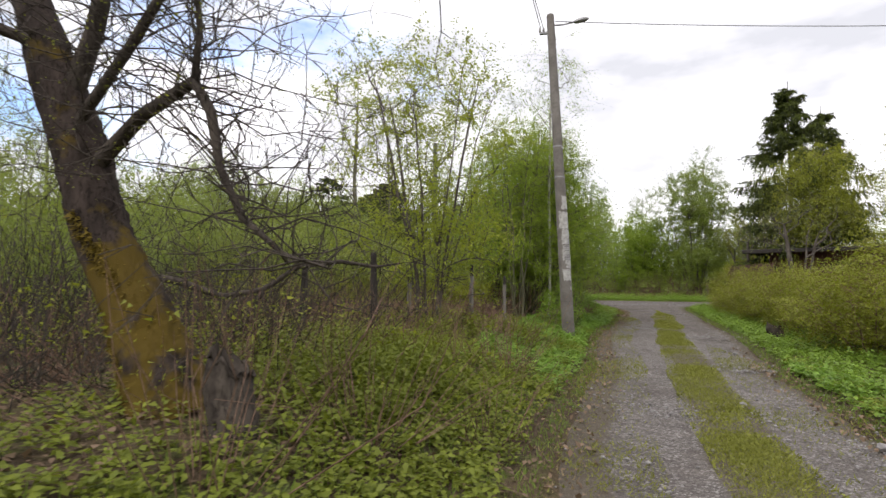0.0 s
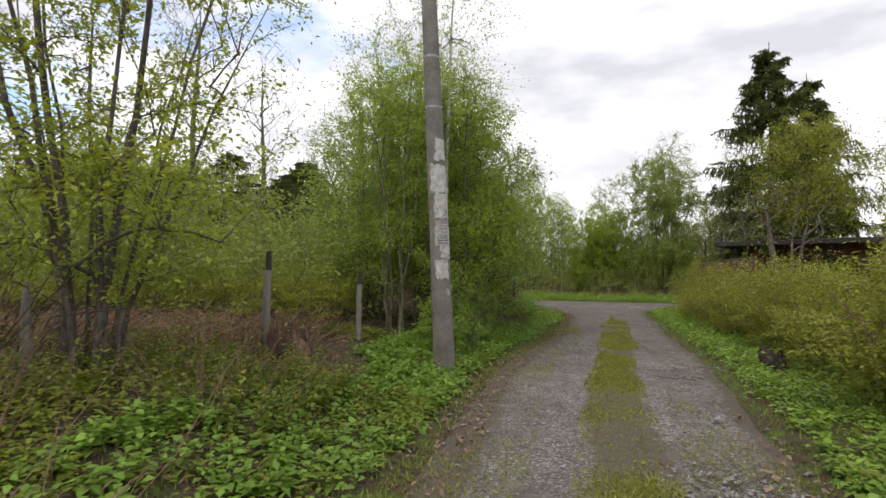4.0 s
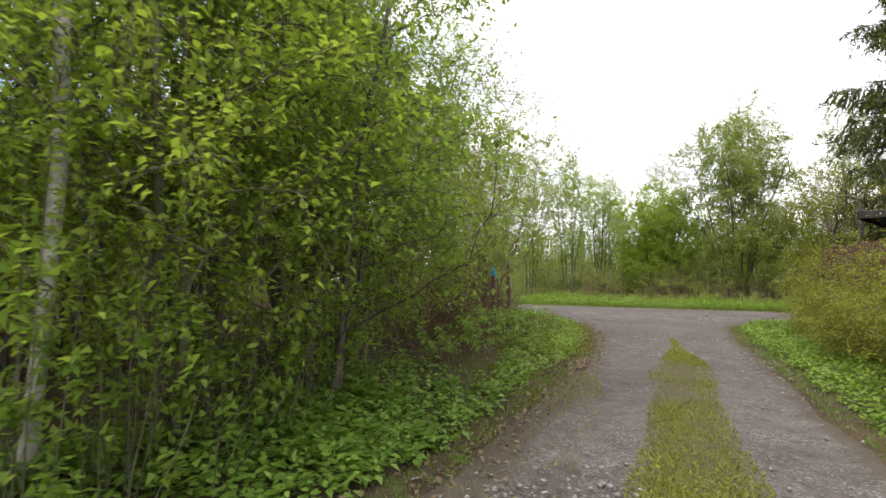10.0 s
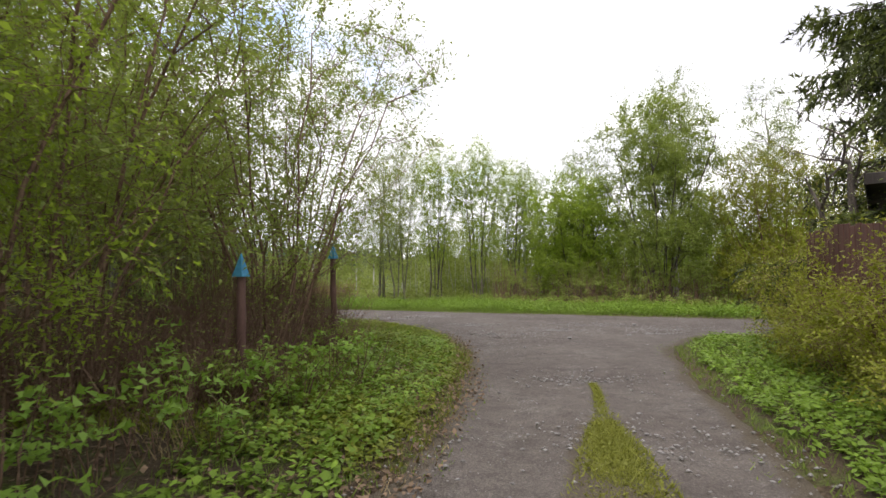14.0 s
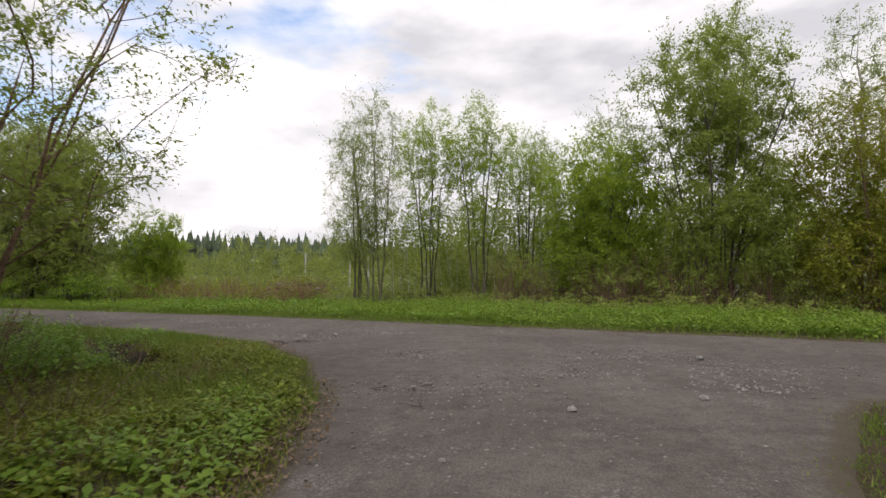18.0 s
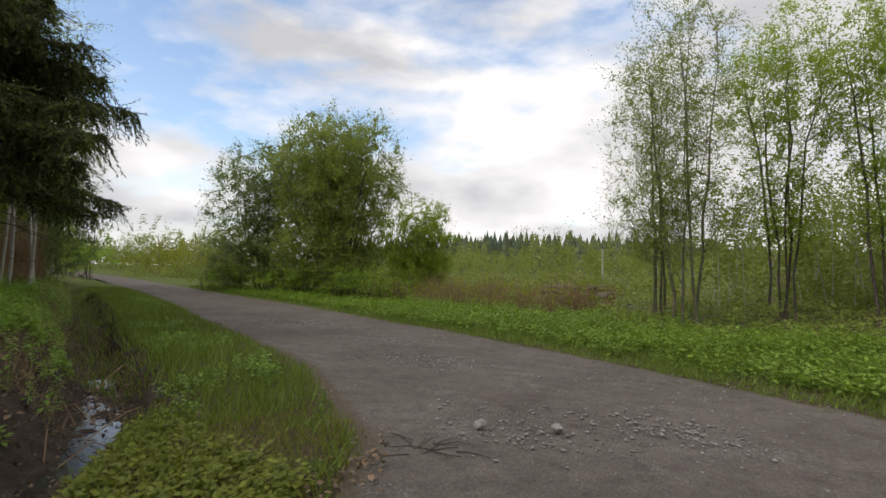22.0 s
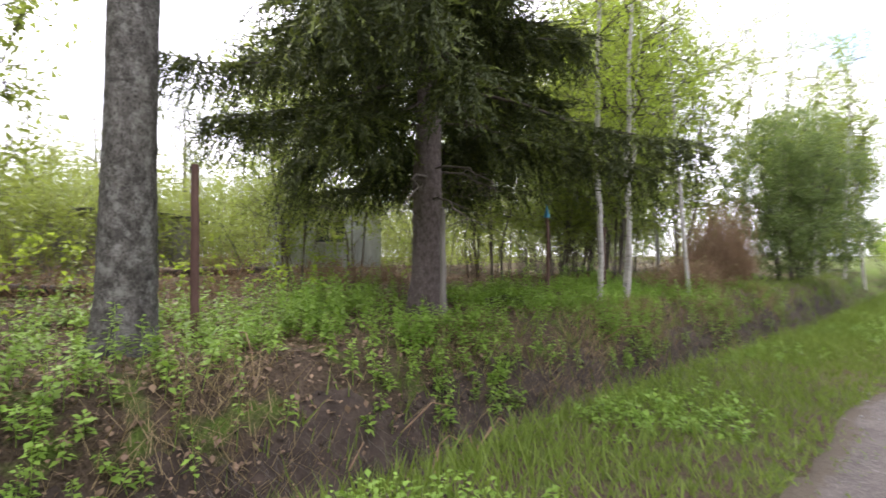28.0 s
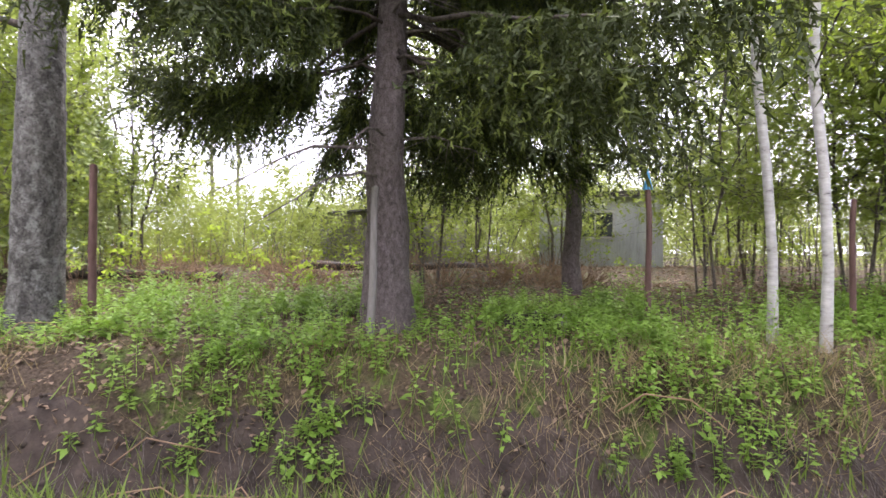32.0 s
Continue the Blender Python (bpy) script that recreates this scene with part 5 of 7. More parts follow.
brush("far_roadside_trees", "young trees along the far side of the road", "thicket", 96, [(x, 54.5 - 0.2 * (x + 60) + 9 * (0.5 + 0.5 * np.sin(x * 3.1)), 6.8 + 2.0 * np.sin(x * 1.3), 4.4) for x in np.arange(-165, -52, 1.7)], 460, 0.26, M_FAR_BIRCH, M_BARK, 2, 0.03, 0.3, 0.6, -0.1)

# ---- left bank of the road ----
big_spruce = spruce("spruce", "big old spruce with drooping dark branches", 101, -5.05, 27.85, 7.0, 3.25, 2.75, 0.235, 640000, 0.069, "spruces on the bank", 0.42, 0.28, 8, 0.46)
spruce("spruce", "slimmer spruce with long hanging branches", 102, -8.0, 26.0, 7.0, 3.1, 2.2, 0.13, 90000, 0.066, "spruces on the bank", 0.5, 0.06, 5)


def aspen_trunk(x, y):
    r = np.random.default_rng(6)
    root = thing("aspen", x, y, zat(x, y) - 0.08, "thick grey aspen trunk on the bank", "tree")
    pts = np.array([(0.06, 0, 0), (0.02, 0, 0.5), (0, 0, 1.6), (-0.03, 0.02, 3.2), (-0.05, 0.0, 5.5), (0, 0, 9.0)])
    part_mesh("trunk", mesh_from("trunk", *rough_trunk(pts, [0.27, 0.225, 0.205, 0.19, 0.165, 0.11], 34, 110, r, 0.05, 9.0), M_BARK_ASPEN, True), root)
    part_mesh("dead_branch", mesh_from("dead_branch", *chain_tube(np.array([(0.15, -0.05, 3.05), (0.38, -0.05, 3.10), (0.5, -0.02, 3.2)]), [0.045, 0.03, 0.015], 7), M_BARK_DARK, True), root)
    A = [(0, 0, 5 + 0.4 * k) for k in range(9)]
    ang = r.random(9) * 6.28
    B = [(np.cos(a) * 2.2, np.sin(a) * 2.2, 6.5 + 0.45 * k) for k, a in enumerate(ang)]
    for p0, p1 in zip(A, B):
        part_mesh("branch", mesh_from("branch", *tubes([p0], [p1], 0.05, 0.015, 6), M_BARK_ASPEN, True), root)
    at = np.repeat(np.array(B), 420, 0) + r.normal(size=(3780, 3)) * 0.6
    v, q = leaf_quads(r, at, 0.06, 0.3, 0.8)
    tagged(part_mesh("crown", mesh_from("crown", v, q, M_LEAF_FRESH), root), kind="stuff")
    return root


def bare_limbs(tree_ob, count, z0, z1, seed):
    """Long bare dead branches on the lower trunk of a spruce, each with a few side twigs."""
    r = np.random.default_rng(seed)
    for k in range(count):
        a, z = 0.4 + 2.6 * (k + 0.6 * r.random()) / count, z0 + (z1 - z0) * r.random()
        ln = 0.8 + 1.5 * r.random()
        d = np.array([math.cos(a), math.sin(a), 0.0])
        pts = [d * 0.15 + np.array([0, 0, z])]
        for i in range(1, 7):
            f = i / 6
            pts.append(d * (0.15 + ln * f) + np.array([0.05 * r.normal(), 0.05 * r.normal(), z + 0.10 * f - 0.42 * ln * f * f]))
        limb = part_mesh("dead_limb", mesh_from("dead_limb", *chain_tube(pts, [0.017 - 0.0023 * i for i in range(7)], 6, r, 0.05), M_BARK, True), tree_ob, "bare grey dead branch")
        A, B = [], []
        for i in range(2, 6):
            for _ in range(3):
                e = pts[i] + np.array([0.30 * r.normal(), 0.30 * r.normal(), -0.10 - 0.2 * r.random()])
                A.append(pts[i]); B.append(e)
        part_mesh("twig", mesh_from("twig", *tubes(A, B, 0.0035, 0.0015, 4), M_BARK, True), limb)


bare_limbs(big_spruce, 7, 1.5, 3.1, 111)
aspen_trunk(-1.75, 27.0)
bank_birch = tree("birch", "slim white birch leaning on the bank", "tree", 103, -8.25, 29.2, [straight_stem(r2, 8.0, (0.07, 0.02), 11)], [(0.4, 0.1, 5.6, 1.4, 1.4, 2.4), (0.3, 0, 3.6, 1.2, 1.2, 1.0)], tips=120, leaves=4500, leaf=0.055, base_r=0.043, bark=M_BARK_DARK, trunkmat=M_BIRCH, leafmat=M_LEAF_FRESH, spread=0.3, hang=0.4, sprays=5, rise=0.3, group="birches on the bank")
twin(bank_birch, -8.34, 29.62, 12, 0.95)
twin(bank_birch, -9.6, 29.3, 60, 0.85)
twin(bank_birch, -10.8, 30.3, 260, 0.95)
for bx, by, turn, size in ((-20.8, 30.9, 40, 1.3), (-22.2, 32.0, 95, 1.25), (-23.4, 33.3, 150, 1.35), (-25.0, 34.3, 10, 1.3), (-27.0, 35.2, 210, 1.4), (-18.2, 28.6, 300, 1.25)):
    twin(bank_birch, bx, by, turn, size)
sapling = tree("rowan_sapling", "thin sapling with light green leaves", "tree", 104, -0.6, 25.6, fan_stems(r2, 3, 4.4, 0.5, 0.3), [(0, 0, 3.2, 1.2, 1.2, 1.6), (0, 0, 1.6, 0.9, 0.9, 0.8)], tips=150, leaves=9000, leaf=0.075, tri=True, base_r=0.020, bark=M_BARK, leafmat=M_LEAF_WILLOW, spread=0.28, sprays=4, group="saplings on the bank", rise=0.5)
for k, (x, y, s) in enumerate([(-11.6, 28.6, 1.1), (-13.0, 28.3, 1.0), (-14.4, 27.6, 1.2), (-17.6, 29.4, 1.2), (-16.0, 26.6, 1.25)]):
    twin(sapling, x, y, 97 * k, 1.45 * s)
for k, (x, y, s) in enumerate([(0.4, 24.4, 1.1), (-0.4, 23.4, 1.0), (1.6, 25.3, 0.9), (-6.3, 24.2, 1.1), (-9.8, 26.6, 1.1), (-11.5, 27.4, 1.15), (-13.2, 27.0, 1.1), (-9.2, 23.2, 1.2), (-12.0, 25.0, 1.3), (-15.0, 27.0, 1.4), (-1.0, 21.5, 1.3), (-7.8, 22.2, 1.2), (-16.8, 28.0, 1.2)]):
    twin(sapling, x, y, 77 * k, s)
for k, (x, y, s) in enumerate([(-6.5, 18.0, 0.8), (-10.5, 20.0, 1.0), (-14.0, 22.0, 1.3), (-2.5, 16.5, 0.8), (-18.0, 26.0, 1.5), (-20.5, 29.0, 1.3)]):
    twin(thicket, x, y, 91 * k, s)


# ---- pole, posts, sheds, fence ----
def utility_pole(x, y):
    r = np.random.default_rng(3)
    root = thing("utility_pole", x, y, zat(x, y) - 0.1, "grey concrete utility pole with torn paper notices and a lamp", "utility pole")
    lean = np.array([-0.046, -0.030])

    def axis(z):
        return np.array([lean[0] * z, lean[1] * z, z])

    def rad(z):
        return 0.142 - 0.0078 * z
    zs = np.linspace(0, 7.25, 16)
    part_mesh("shaft", mesh_from("shaft", *chain_tube([axis(z) for z in zs], [rad(z) for z in zs], 14, r, 0.008), M_CONCRETE, True), root, "tapered grey concrete shaft")
    top = bmesh.new()
    bmesh.ops.create_cone(top, cap_ends=True, segments=14, radius1=rad(7.25), radius2=rad(7.25) * 0.8, depth=0.05, matrix=Matrix.Translation(axis(7.27)))
    part("pole_cap", top, M_CONCRETE, root)
    face = math.atan2(-4.9, 2.7)

    def wrap(name, z0, z1, a0, a1, material, label="", lift=0.004, parent=None):
        n, rows = 9, 8
        torn = material is M_PAPER
        v, f = [], []
        for i, z_row in enumerate(np.linspace(z0, z1, rows)):
            for j, a in enumerate(np.linspace(a0, a1, n)):
                zz = z_row
                if torn and i in (0, rows - 1):
                    zz = zz + 0.014 * r.normal()
                if torn and j in (0, n - 1):
                    a = a + 0.09 * r.normal()
                rr = rad(zz) + lift + 0.003 * r.random()
                c = axis(zz)
                v.append((c[0] + np.cos(face + a) * rr, c[1] + np.sin(face + a) * rr, zz))
        for i in range(rows - 1):
            for j in range(n - 1):
                k = i * n + j
                f.append((k, k + 1, k + n + 1, k + n))
        v, f = np.array(v), np.array(f)
        inner = v.copy()
        for k in range(len(v)):
            c = axis(v[k, 2])
            inner[k, :2] = c[:2] + (v[k, :2] - c[:2]) * 0.985
        ob = part_mesh(name, mesh_from(name, *join_arrays([(v, f), (inner, f[:, ::-1])]), material), parent or root, label)
        return ob
    wrap("paper_notice", 2.50, 2.86, -1.1, 1.0, M_PAPER, "torn white paper notice")
    upper = wrap("paper_notice", 2.14, 2.47, -0.75, 1.1, M_PAPER, "torn white paper notice with faded digits")
    text = wrap("paper_notice", 1.80, 2.12, -0.8, 0.95, M_PAPER, "white paper notice with printed words")

    def lettering(words, a_mid, z_mid, wide, tall, parent):
        """Words set in the built-in font, laid round the shaft."""
        cu = bpy.data.curves.new("lettering", "FONT")
        cu.body = words
        cu.resolution_u = 2
        tmp = bpy.data.objects.new("lettering", cu)
        me = bpy.data.meshes.new_from_object(tmp)
        bpy.data.objects.remove(tmp)
        bpy.data.curves.remove(cu)
        me.name = "lettering"
        co = np.zeros(len(me.vertices) * 3)
        me.vertices.foreach_get("co", co)
        co = co.reshape(-1, 3)
        lo, hi = co.min(0), co.max(0)
        u = (co[:, 0] - lo[0]) / (hi[0] - lo[0]) - 0.5
        w = (co[:, 1] - lo[1]) / (hi[1] - lo[1]) - 0.5
        zz = z_mid + w * tall
        rr = rad(zz) + 0.0095
        aa = face + a_mid + u * wide
        co = np.stack([lean[0] * zz + np.cos(aa) * rr, lean[1] * zz + np.sin(aa) * rr, zz], 1)
        me.vertices.foreach_set("co", co.ravel())
        me.materials.clear()
        me.materials.append(M_INK)
        me.update()
        return part_mesh("lettering", me, parent, "faded black printed words " + words.lower())
    for words, z, wide, tall, mid in (("ЗАБОР", 2.092, 1.15, 0.036, 0.04), ("ОТКАТНЫЕ", 2.046, 1.2, 0.028, 0.03), ("ВОРОТА", 2.008, 0.9, 0.027, 0.02), ("УКЛАДКА", 1.968, 1.15, 0.029, 0.04), ("ТРОТУАРНОЙ", 1.930, 1.18, 0.028, 0.03), ("ПЛИТКИ", 1.892, 1.15, 0.030, 0.04)):
        lettering(words, mid, z, wide, tall, text)
    for k in range(2):
        z = 1.862 - 0.034 * k
        wrap("text_line", z - 0.010, z, -0.55, 0.6, M_INK, "", 0.0085, text)
    for words, a_mid, z, wide in (("8", -0.42, 2.262, 0.14), ("245", 0.50, 2.250, 0.46), ("65", 0.36, 2.195, 0.34)):
        lettering(words, a_mid, z, wide, 0.042, upper)
    wrap("paper_scrap", 1.62, 1.80, -0.35, 1.0, M_PAPER, "scrap of white paper")
    wrap("paper_scrap", 1.36, 1.60, -0.85, 0.45, M_PAPER, "scrap of white paper")
    wrap("paper_scrap", 2.92, 3.20, -0.5, 0.9, M_PAPER, "scrap of white paper")
    wrap("paper_scrap", 3.22, 3.50, 0.0, 0.9, M_CONCRETE, "old grey paper remains")
    wrap("paper_scrap", 1.15, 1.22, 0.2, 0.45, M_PAPER, "scrap of white paper")
    for z, w in ((2.485, 0.02), (3.62, 0.03), (4.3, 0.03)):
        wrap("metal_band", z, z + w, -math.pi, math.pi, M_METAL, "thin dark band", 0.006)
    wrap("wire_tie", 0.90, 0.906, -math.pi, math.pi, M_WIRE, "rusty wire loop", 0.006)
    c = axis(7.05)
    right = np.array([0.985, 0.16, 0.0])
    arm = [c + right * 0.08, c + right * 0.30 + np.array([0, 0, 0.02]), c + right * 0.52 + np.array([0, 0, 0.08])]
    part_mesh("lamp_arm", mesh_from("lamp_arm", *chain_tube(arm, [0.02, 0.02, 0.018], 8), M_METAL, True), root, "short metal lamp arm")
    head = bmesh.new()
    bmesh.ops.create_uvsphere(head, u_segments=14, v_segments=8, radius=1.0, matrix=Matrix.Translation(c + right * 0.68 + np.array([0, 0, 0.12])) @ Matrix.Rotation(0.16, 4, "Z") @ Matrix.Rotation(-0.25, 4, "Y") @ Matrix.Diagonal((0.19, 0.075, 0.055, 1)))
    part("lamp_head", head, M_METAL, root, "small grey street lamp head", True)
    br = box(c[0] - 0.25, c[1] - 0.03, 6.85, c[0] - 0.05, c[1] + 0.03, 6.91, 0.008)
    part("bracket", br, M_METAL, root)
    for dx in (-0.24, -0.16):
        ins = bmesh.new()
        bmesh.ops.create_cone(ins, cap_ends=True, segments=10, radius1=0.03, radius2=0.022, depth=0.11, matrix=Matrix.Translation((c[0] + dx, c[1], 6.96)))
        part("insulator", ins, M_PAPER, root, "white insulator", True)
    return root


utility_pole(4.55, 8.02)


def cable(name, a, b, sag, label):
    n = 24
    t = np.linspace(0, 1, n)[:, None]
    p = np.array(a) + (np.array(b) - np.array(a)) * t
    p[:, 2] -= sag * 4 * t[:, 0] * (1 - t[:, 0])
    ob = new(name, mesh_from(name, *chain_tube(p, [0.009] * n, 5), M_WIRE, True))
    return tagged(ob, label, "cable", "overhead wires")


cable("overhead_wire", (4.32, 7.8, 7.08), (34.0, 13.0, 9.0), 0.7, "thin black overhead wire running from the pole")
cable("overhead_wire", (4.0, 7.8, 6.95), (1.2, -12.0, 8.6), 0.4, "thin black overhead wire running from the pole")
cable("overhead_wire", (4.06, 7.8, 6.95), (1.3, -12.0, 8.5), 0.75, "slack black overhead wire running from the pole")


def round_post(name, x, y, h, r0, material, label, lean=(0, 0), cap=None, top=None, rough=0.04):
    r = np.random.default_rng(int(x * 100 + y * 10) % 9999)
    root = thing(name, x, y, zat(x, y) - 0.1, label, "post")
    zs = np.linspace(0, h + 0.1, 7)
    pts = [(lean[0] * z + 0.004 * r.normal(), lean[1] * z + 0.004 * r.normal(), z) for z in zs]
    split = 5 if top else 7
    v, f = chain_tube(pts[:split + (1 if top else 0)][:7], [r0 * (1 - 0.03 * k) for k in range(len(pts[:split + (1 if top else 0)][:7]))], 10, r, rough)
    part_mesh("shaft", mesh_from("shaft", v, f, material, True), root)
    if top:
        part_mesh("charred_top", mesh_from("charred_top", *chain_tube(pts[5:], [r0 * 0.8, r0 * 0.6], 10, r, 0.1), top, True), root, "blackened top end")
    lid = bmesh.new()
    e = pts[-1]
    if cap:
        bmesh.ops.create_cone(lid, cap_ends=True, segments=4, radius1=0.075 if r0 > 0.034 else 0.05, radius2=0.004, depth=0.2, matrix=Matrix.Translation((e[0], e[1], e[2] + 0.09)) @ Matrix.Rotation(0.5, 4, "Z"))
        part("cap", lid, cap, root, "pointed blue metal cap")
    else:
        bmesh.ops.create_cone(lid, cap_ends=True, segments=10, radius1=r0 * (0.62 if top else 0.84), radius2=r0 * 0.4, depth=0.02, matrix=Matrix.Translation(e))
        part("top_end", lid, top or material, root)
    return root


round_post("fence_post", 2.50, 7.0, 1.22, 0.048, M_OLDWOOD, "leaning grey weathered fence post with a blackened top", (0.02, 0.02), None, M_DARKWOOD)
round_post("fence_post", 3.1, 9.0, 1.05, 0.045, M_OLDWOOD, "pale flaking fence post with a blackened top", (0.01, 0.0), None, M_DARKWOOD)
round_post("fence_post", 1.72, 2.65, 1.15, 0.05, M_DARKWOOD, "dark rotten fence post in the undergrowth", (-0.02, 0.0))
round_post("fence_post", 1.75, 4.55, 0.75, 0.04, M_OLDWOOD, "short pale post beside the young tree")
round_post("fence_post", 0.9, 2.2, 1.0, 0.045, M_DARKWOOD, "dark rotten fence post in the undergrowth", (0.05, 0.0))
round_post("marker_post", 5.7, 18.1, 1.06, 0.045, M_POST_RED, "red-brown metal post with a blue pointed cap", (0.0, 0.0), M_BLUE)
round_post("marker_post", 5.75, 20.9, 1.31, 0.046, M_POST_RED, "red-brown metal post with a blue pointed cap", (-0.03, 0.0), M_BLUE)
round_post("marker_post", -2.26, 27.14, 1.6, 0.042, M_POST_RED, "tall red-brown metal post on the bank")
round_post("marker_post", -7.42, 28.6, 1.38, 0.032, M_POST_RED, "red-brown metal post with a blue cap", (0, 0), M_BLUE)
round_post("marker_post", -9.4, 29.0, 1.3, 0.03, M_POST_RED, "red-brown metal post among the birches")


def broken_stump(name, x, y, h, r0, label, seed, material):
    """A rotten stump with a torn, hollow top."""
    r = np.random.default_rng(seed)
    root = thing(name, x, y, zat(x, y) - 0.06, label, "stump")
    n, sides = 26, 26
    pts = np.array([(0, 0, 0), (0.02, 0, h * 0.2), (-0.02, 0.01, h * 0.6), (0.01, 0.02, h)])
    v, f = rough_trunk(pts, [r0 * 1.5, r0 * 1.1, r0, r0 * 0.95], sides, n, r, 0.16, 9.0)
    v = v.reshape(n, sides, 3)
    ang = np.arange(sides) * 6.283 / sides
    torn = 0.75 + 0.16 * np.sin(ang + 1.0) + 0.07 * np.sin(3 * ang + r.random() * 6) + 0.06 * r.normal(size=sides)
    v[..., 2] = np.minimum(v[..., 2], h * (torn[None] + 0.02 * np.arange(n)[:, None] / n))
    part_mesh("body", mesh_from("body", v.reshape(-1, 3), f, material, True), root)
    inner = v[-1].copy()
    mid = inner.mean(0)
    deep = mid + (inner - mid) * 0.55 - np.array([0, 0, h * 0.14])
    floor_ring = mid + (inner - mid) * 0.05 - np.array([0, 0, h * 0.17])
    iv = np.concatenate([inner, deep, floor_ring])
    i = np.arange(sides)
    q = np.concatenate([np.stack([i, (i + 1) % sides, (i + 1) % sides + sides, i + sides], 1) + k * sides for k in range(2)])
    part_mesh("rotten_core", mesh_from("rotten_core", iv, q, M_BARK_DARK, True), root, "hollow brown rotten core")
    return root


broken_stump("tree_stump", 2.12, -1.45, 0.56, 0.115, "broken dark brown stump with a torn hollow top", 1, M_BARK_DARK)
broken_stump("tree_stump", 2.95, 6.85, 0.56, 0.12, "low rotten brown stump beside a fence post", 2, M_TWIG_RED)
broken_stump("tree_stump", 9.3, 9.4, 0.45, 0.16, "low brown stump under the shrubs", 3, M_BARK_DARK)


def log(x, y, z, rz, length, r0, label, material, tilt=0.0, seed=1):
    r = np.random.default_rng(seed)
    root = thing("log", x, y, z, label, "log", rz=rz)
    n = 7
    pts = [(length * (i / (n - 1) - 0.5), 0.03 * r.normal(), r0 * 0.9 + tilt * length * (i / (n - 1)) + 0.015 * r.normal()) for i in range(n)]
    part_mesh("bark", mesh_from("bark", *chain_tube(pts, [r0 * (1.0 - 0.04 * i) for i in range(n)], 10, r, 0.05), material, True), root)
    for p, rr in ((pts[0], r0), (pts[-1], r0 * 0.76)):
        bm = bmesh.new()
        bmesh.ops.create_cone(bm, cap_ends=True, segments=10, radius1=rr * 0.97, radius2=rr * 0.97, depth=0.012, matrix=Matrix.Translation(p) @ Matrix.Rotation(math.pi / 2, 4, "Y"))
        part("cut_end", bm, M_OLDWOOD, root, "pale cut end")
    return root


log(11.0, 12.2, zat(11.0, 12.2), 70, 2.2, 0.16, "dark old log lying under the shrubs", M_BARK_DARK, 0.05, 4)
log(-6.3, 22.4, zat(-6.3, 22.4) - 0.04, 20, 4.4, 0.10, "dark fallen log in the wood", M_BARK_DARK, 0.02, 5)
log(-1.6, 23.6, zat(-1.6, 23.6) - 0.03, -15, 3.0, 0.08, "dark fallen log in the wood", M_BARK_DARK, 0.02, 6)
log(-6.4, 28.3, zat(-6.4, 28.3), -40, 0.55, 0.10, "short rotten log on the bank", M_BARK_DARK, 0.0, 7)


def dead_branch(x, y, rz):
    """A crooked dead branch propped on the fence posts, with side shoots."""
    root = thing("dead_branch", x, y, zat(x, y), "crooked dark dead branch propped on the fence posts", "branch", rz=rz)
    r = np.random.default_rng(8)
    main = [(-2.0, 0, 0.95), (-1.3, 0.05, 0.80), (-0.8, 0.02, 0.62), (-0.35, 0, 0.70), (0.05, 0.05, 0.98), (0.55, 0, 1.04), (1.0, 0.03, 0.98), (1.3, 0, 1.03)]
    part_mesh("main_stem", mesh_from("main_stem", *chain_tube(main, [0.045, 0.042, 0.038, 0.034, 0.03, 0.026, 0.02, 0.01], 8, r, 0.07), M_BARK_DARK, True), root)
    part_mesh("stub", mesh_from("stub", *chain_tube([(-0.35, 0, 0.7), (-0.5, -0.1, 0.4), (-0.75, -0.15, 0.0)], [0.03, 0.025, 0.02], 6, r, 0.06), M_BARK_DARK, True), root)
    A, B = [], []
    for k in range(60):
        i = r.integers(0, 7)
        p = np.array(main[i]) + (np.array(main[i + 1]) - np.array(main[i])) * r.random()
        d = r.normal(size=3) * 0.5 + np.array([0, 0, 0.1])
        for s in range(3):
            q = p + d * 0.22
            A.append(p); B.append(q)
            p, d = q, d + r.normal(size=3) * 0.3
    tagged(part_mesh("twig_mass", mesh_from("twig_mass", *tubes(A, B, 0.006, 0.004, 4), M_BARK_DARK, True), root), kind="stuff")
    return root


dead_branch(0.9, 2.0, 25)


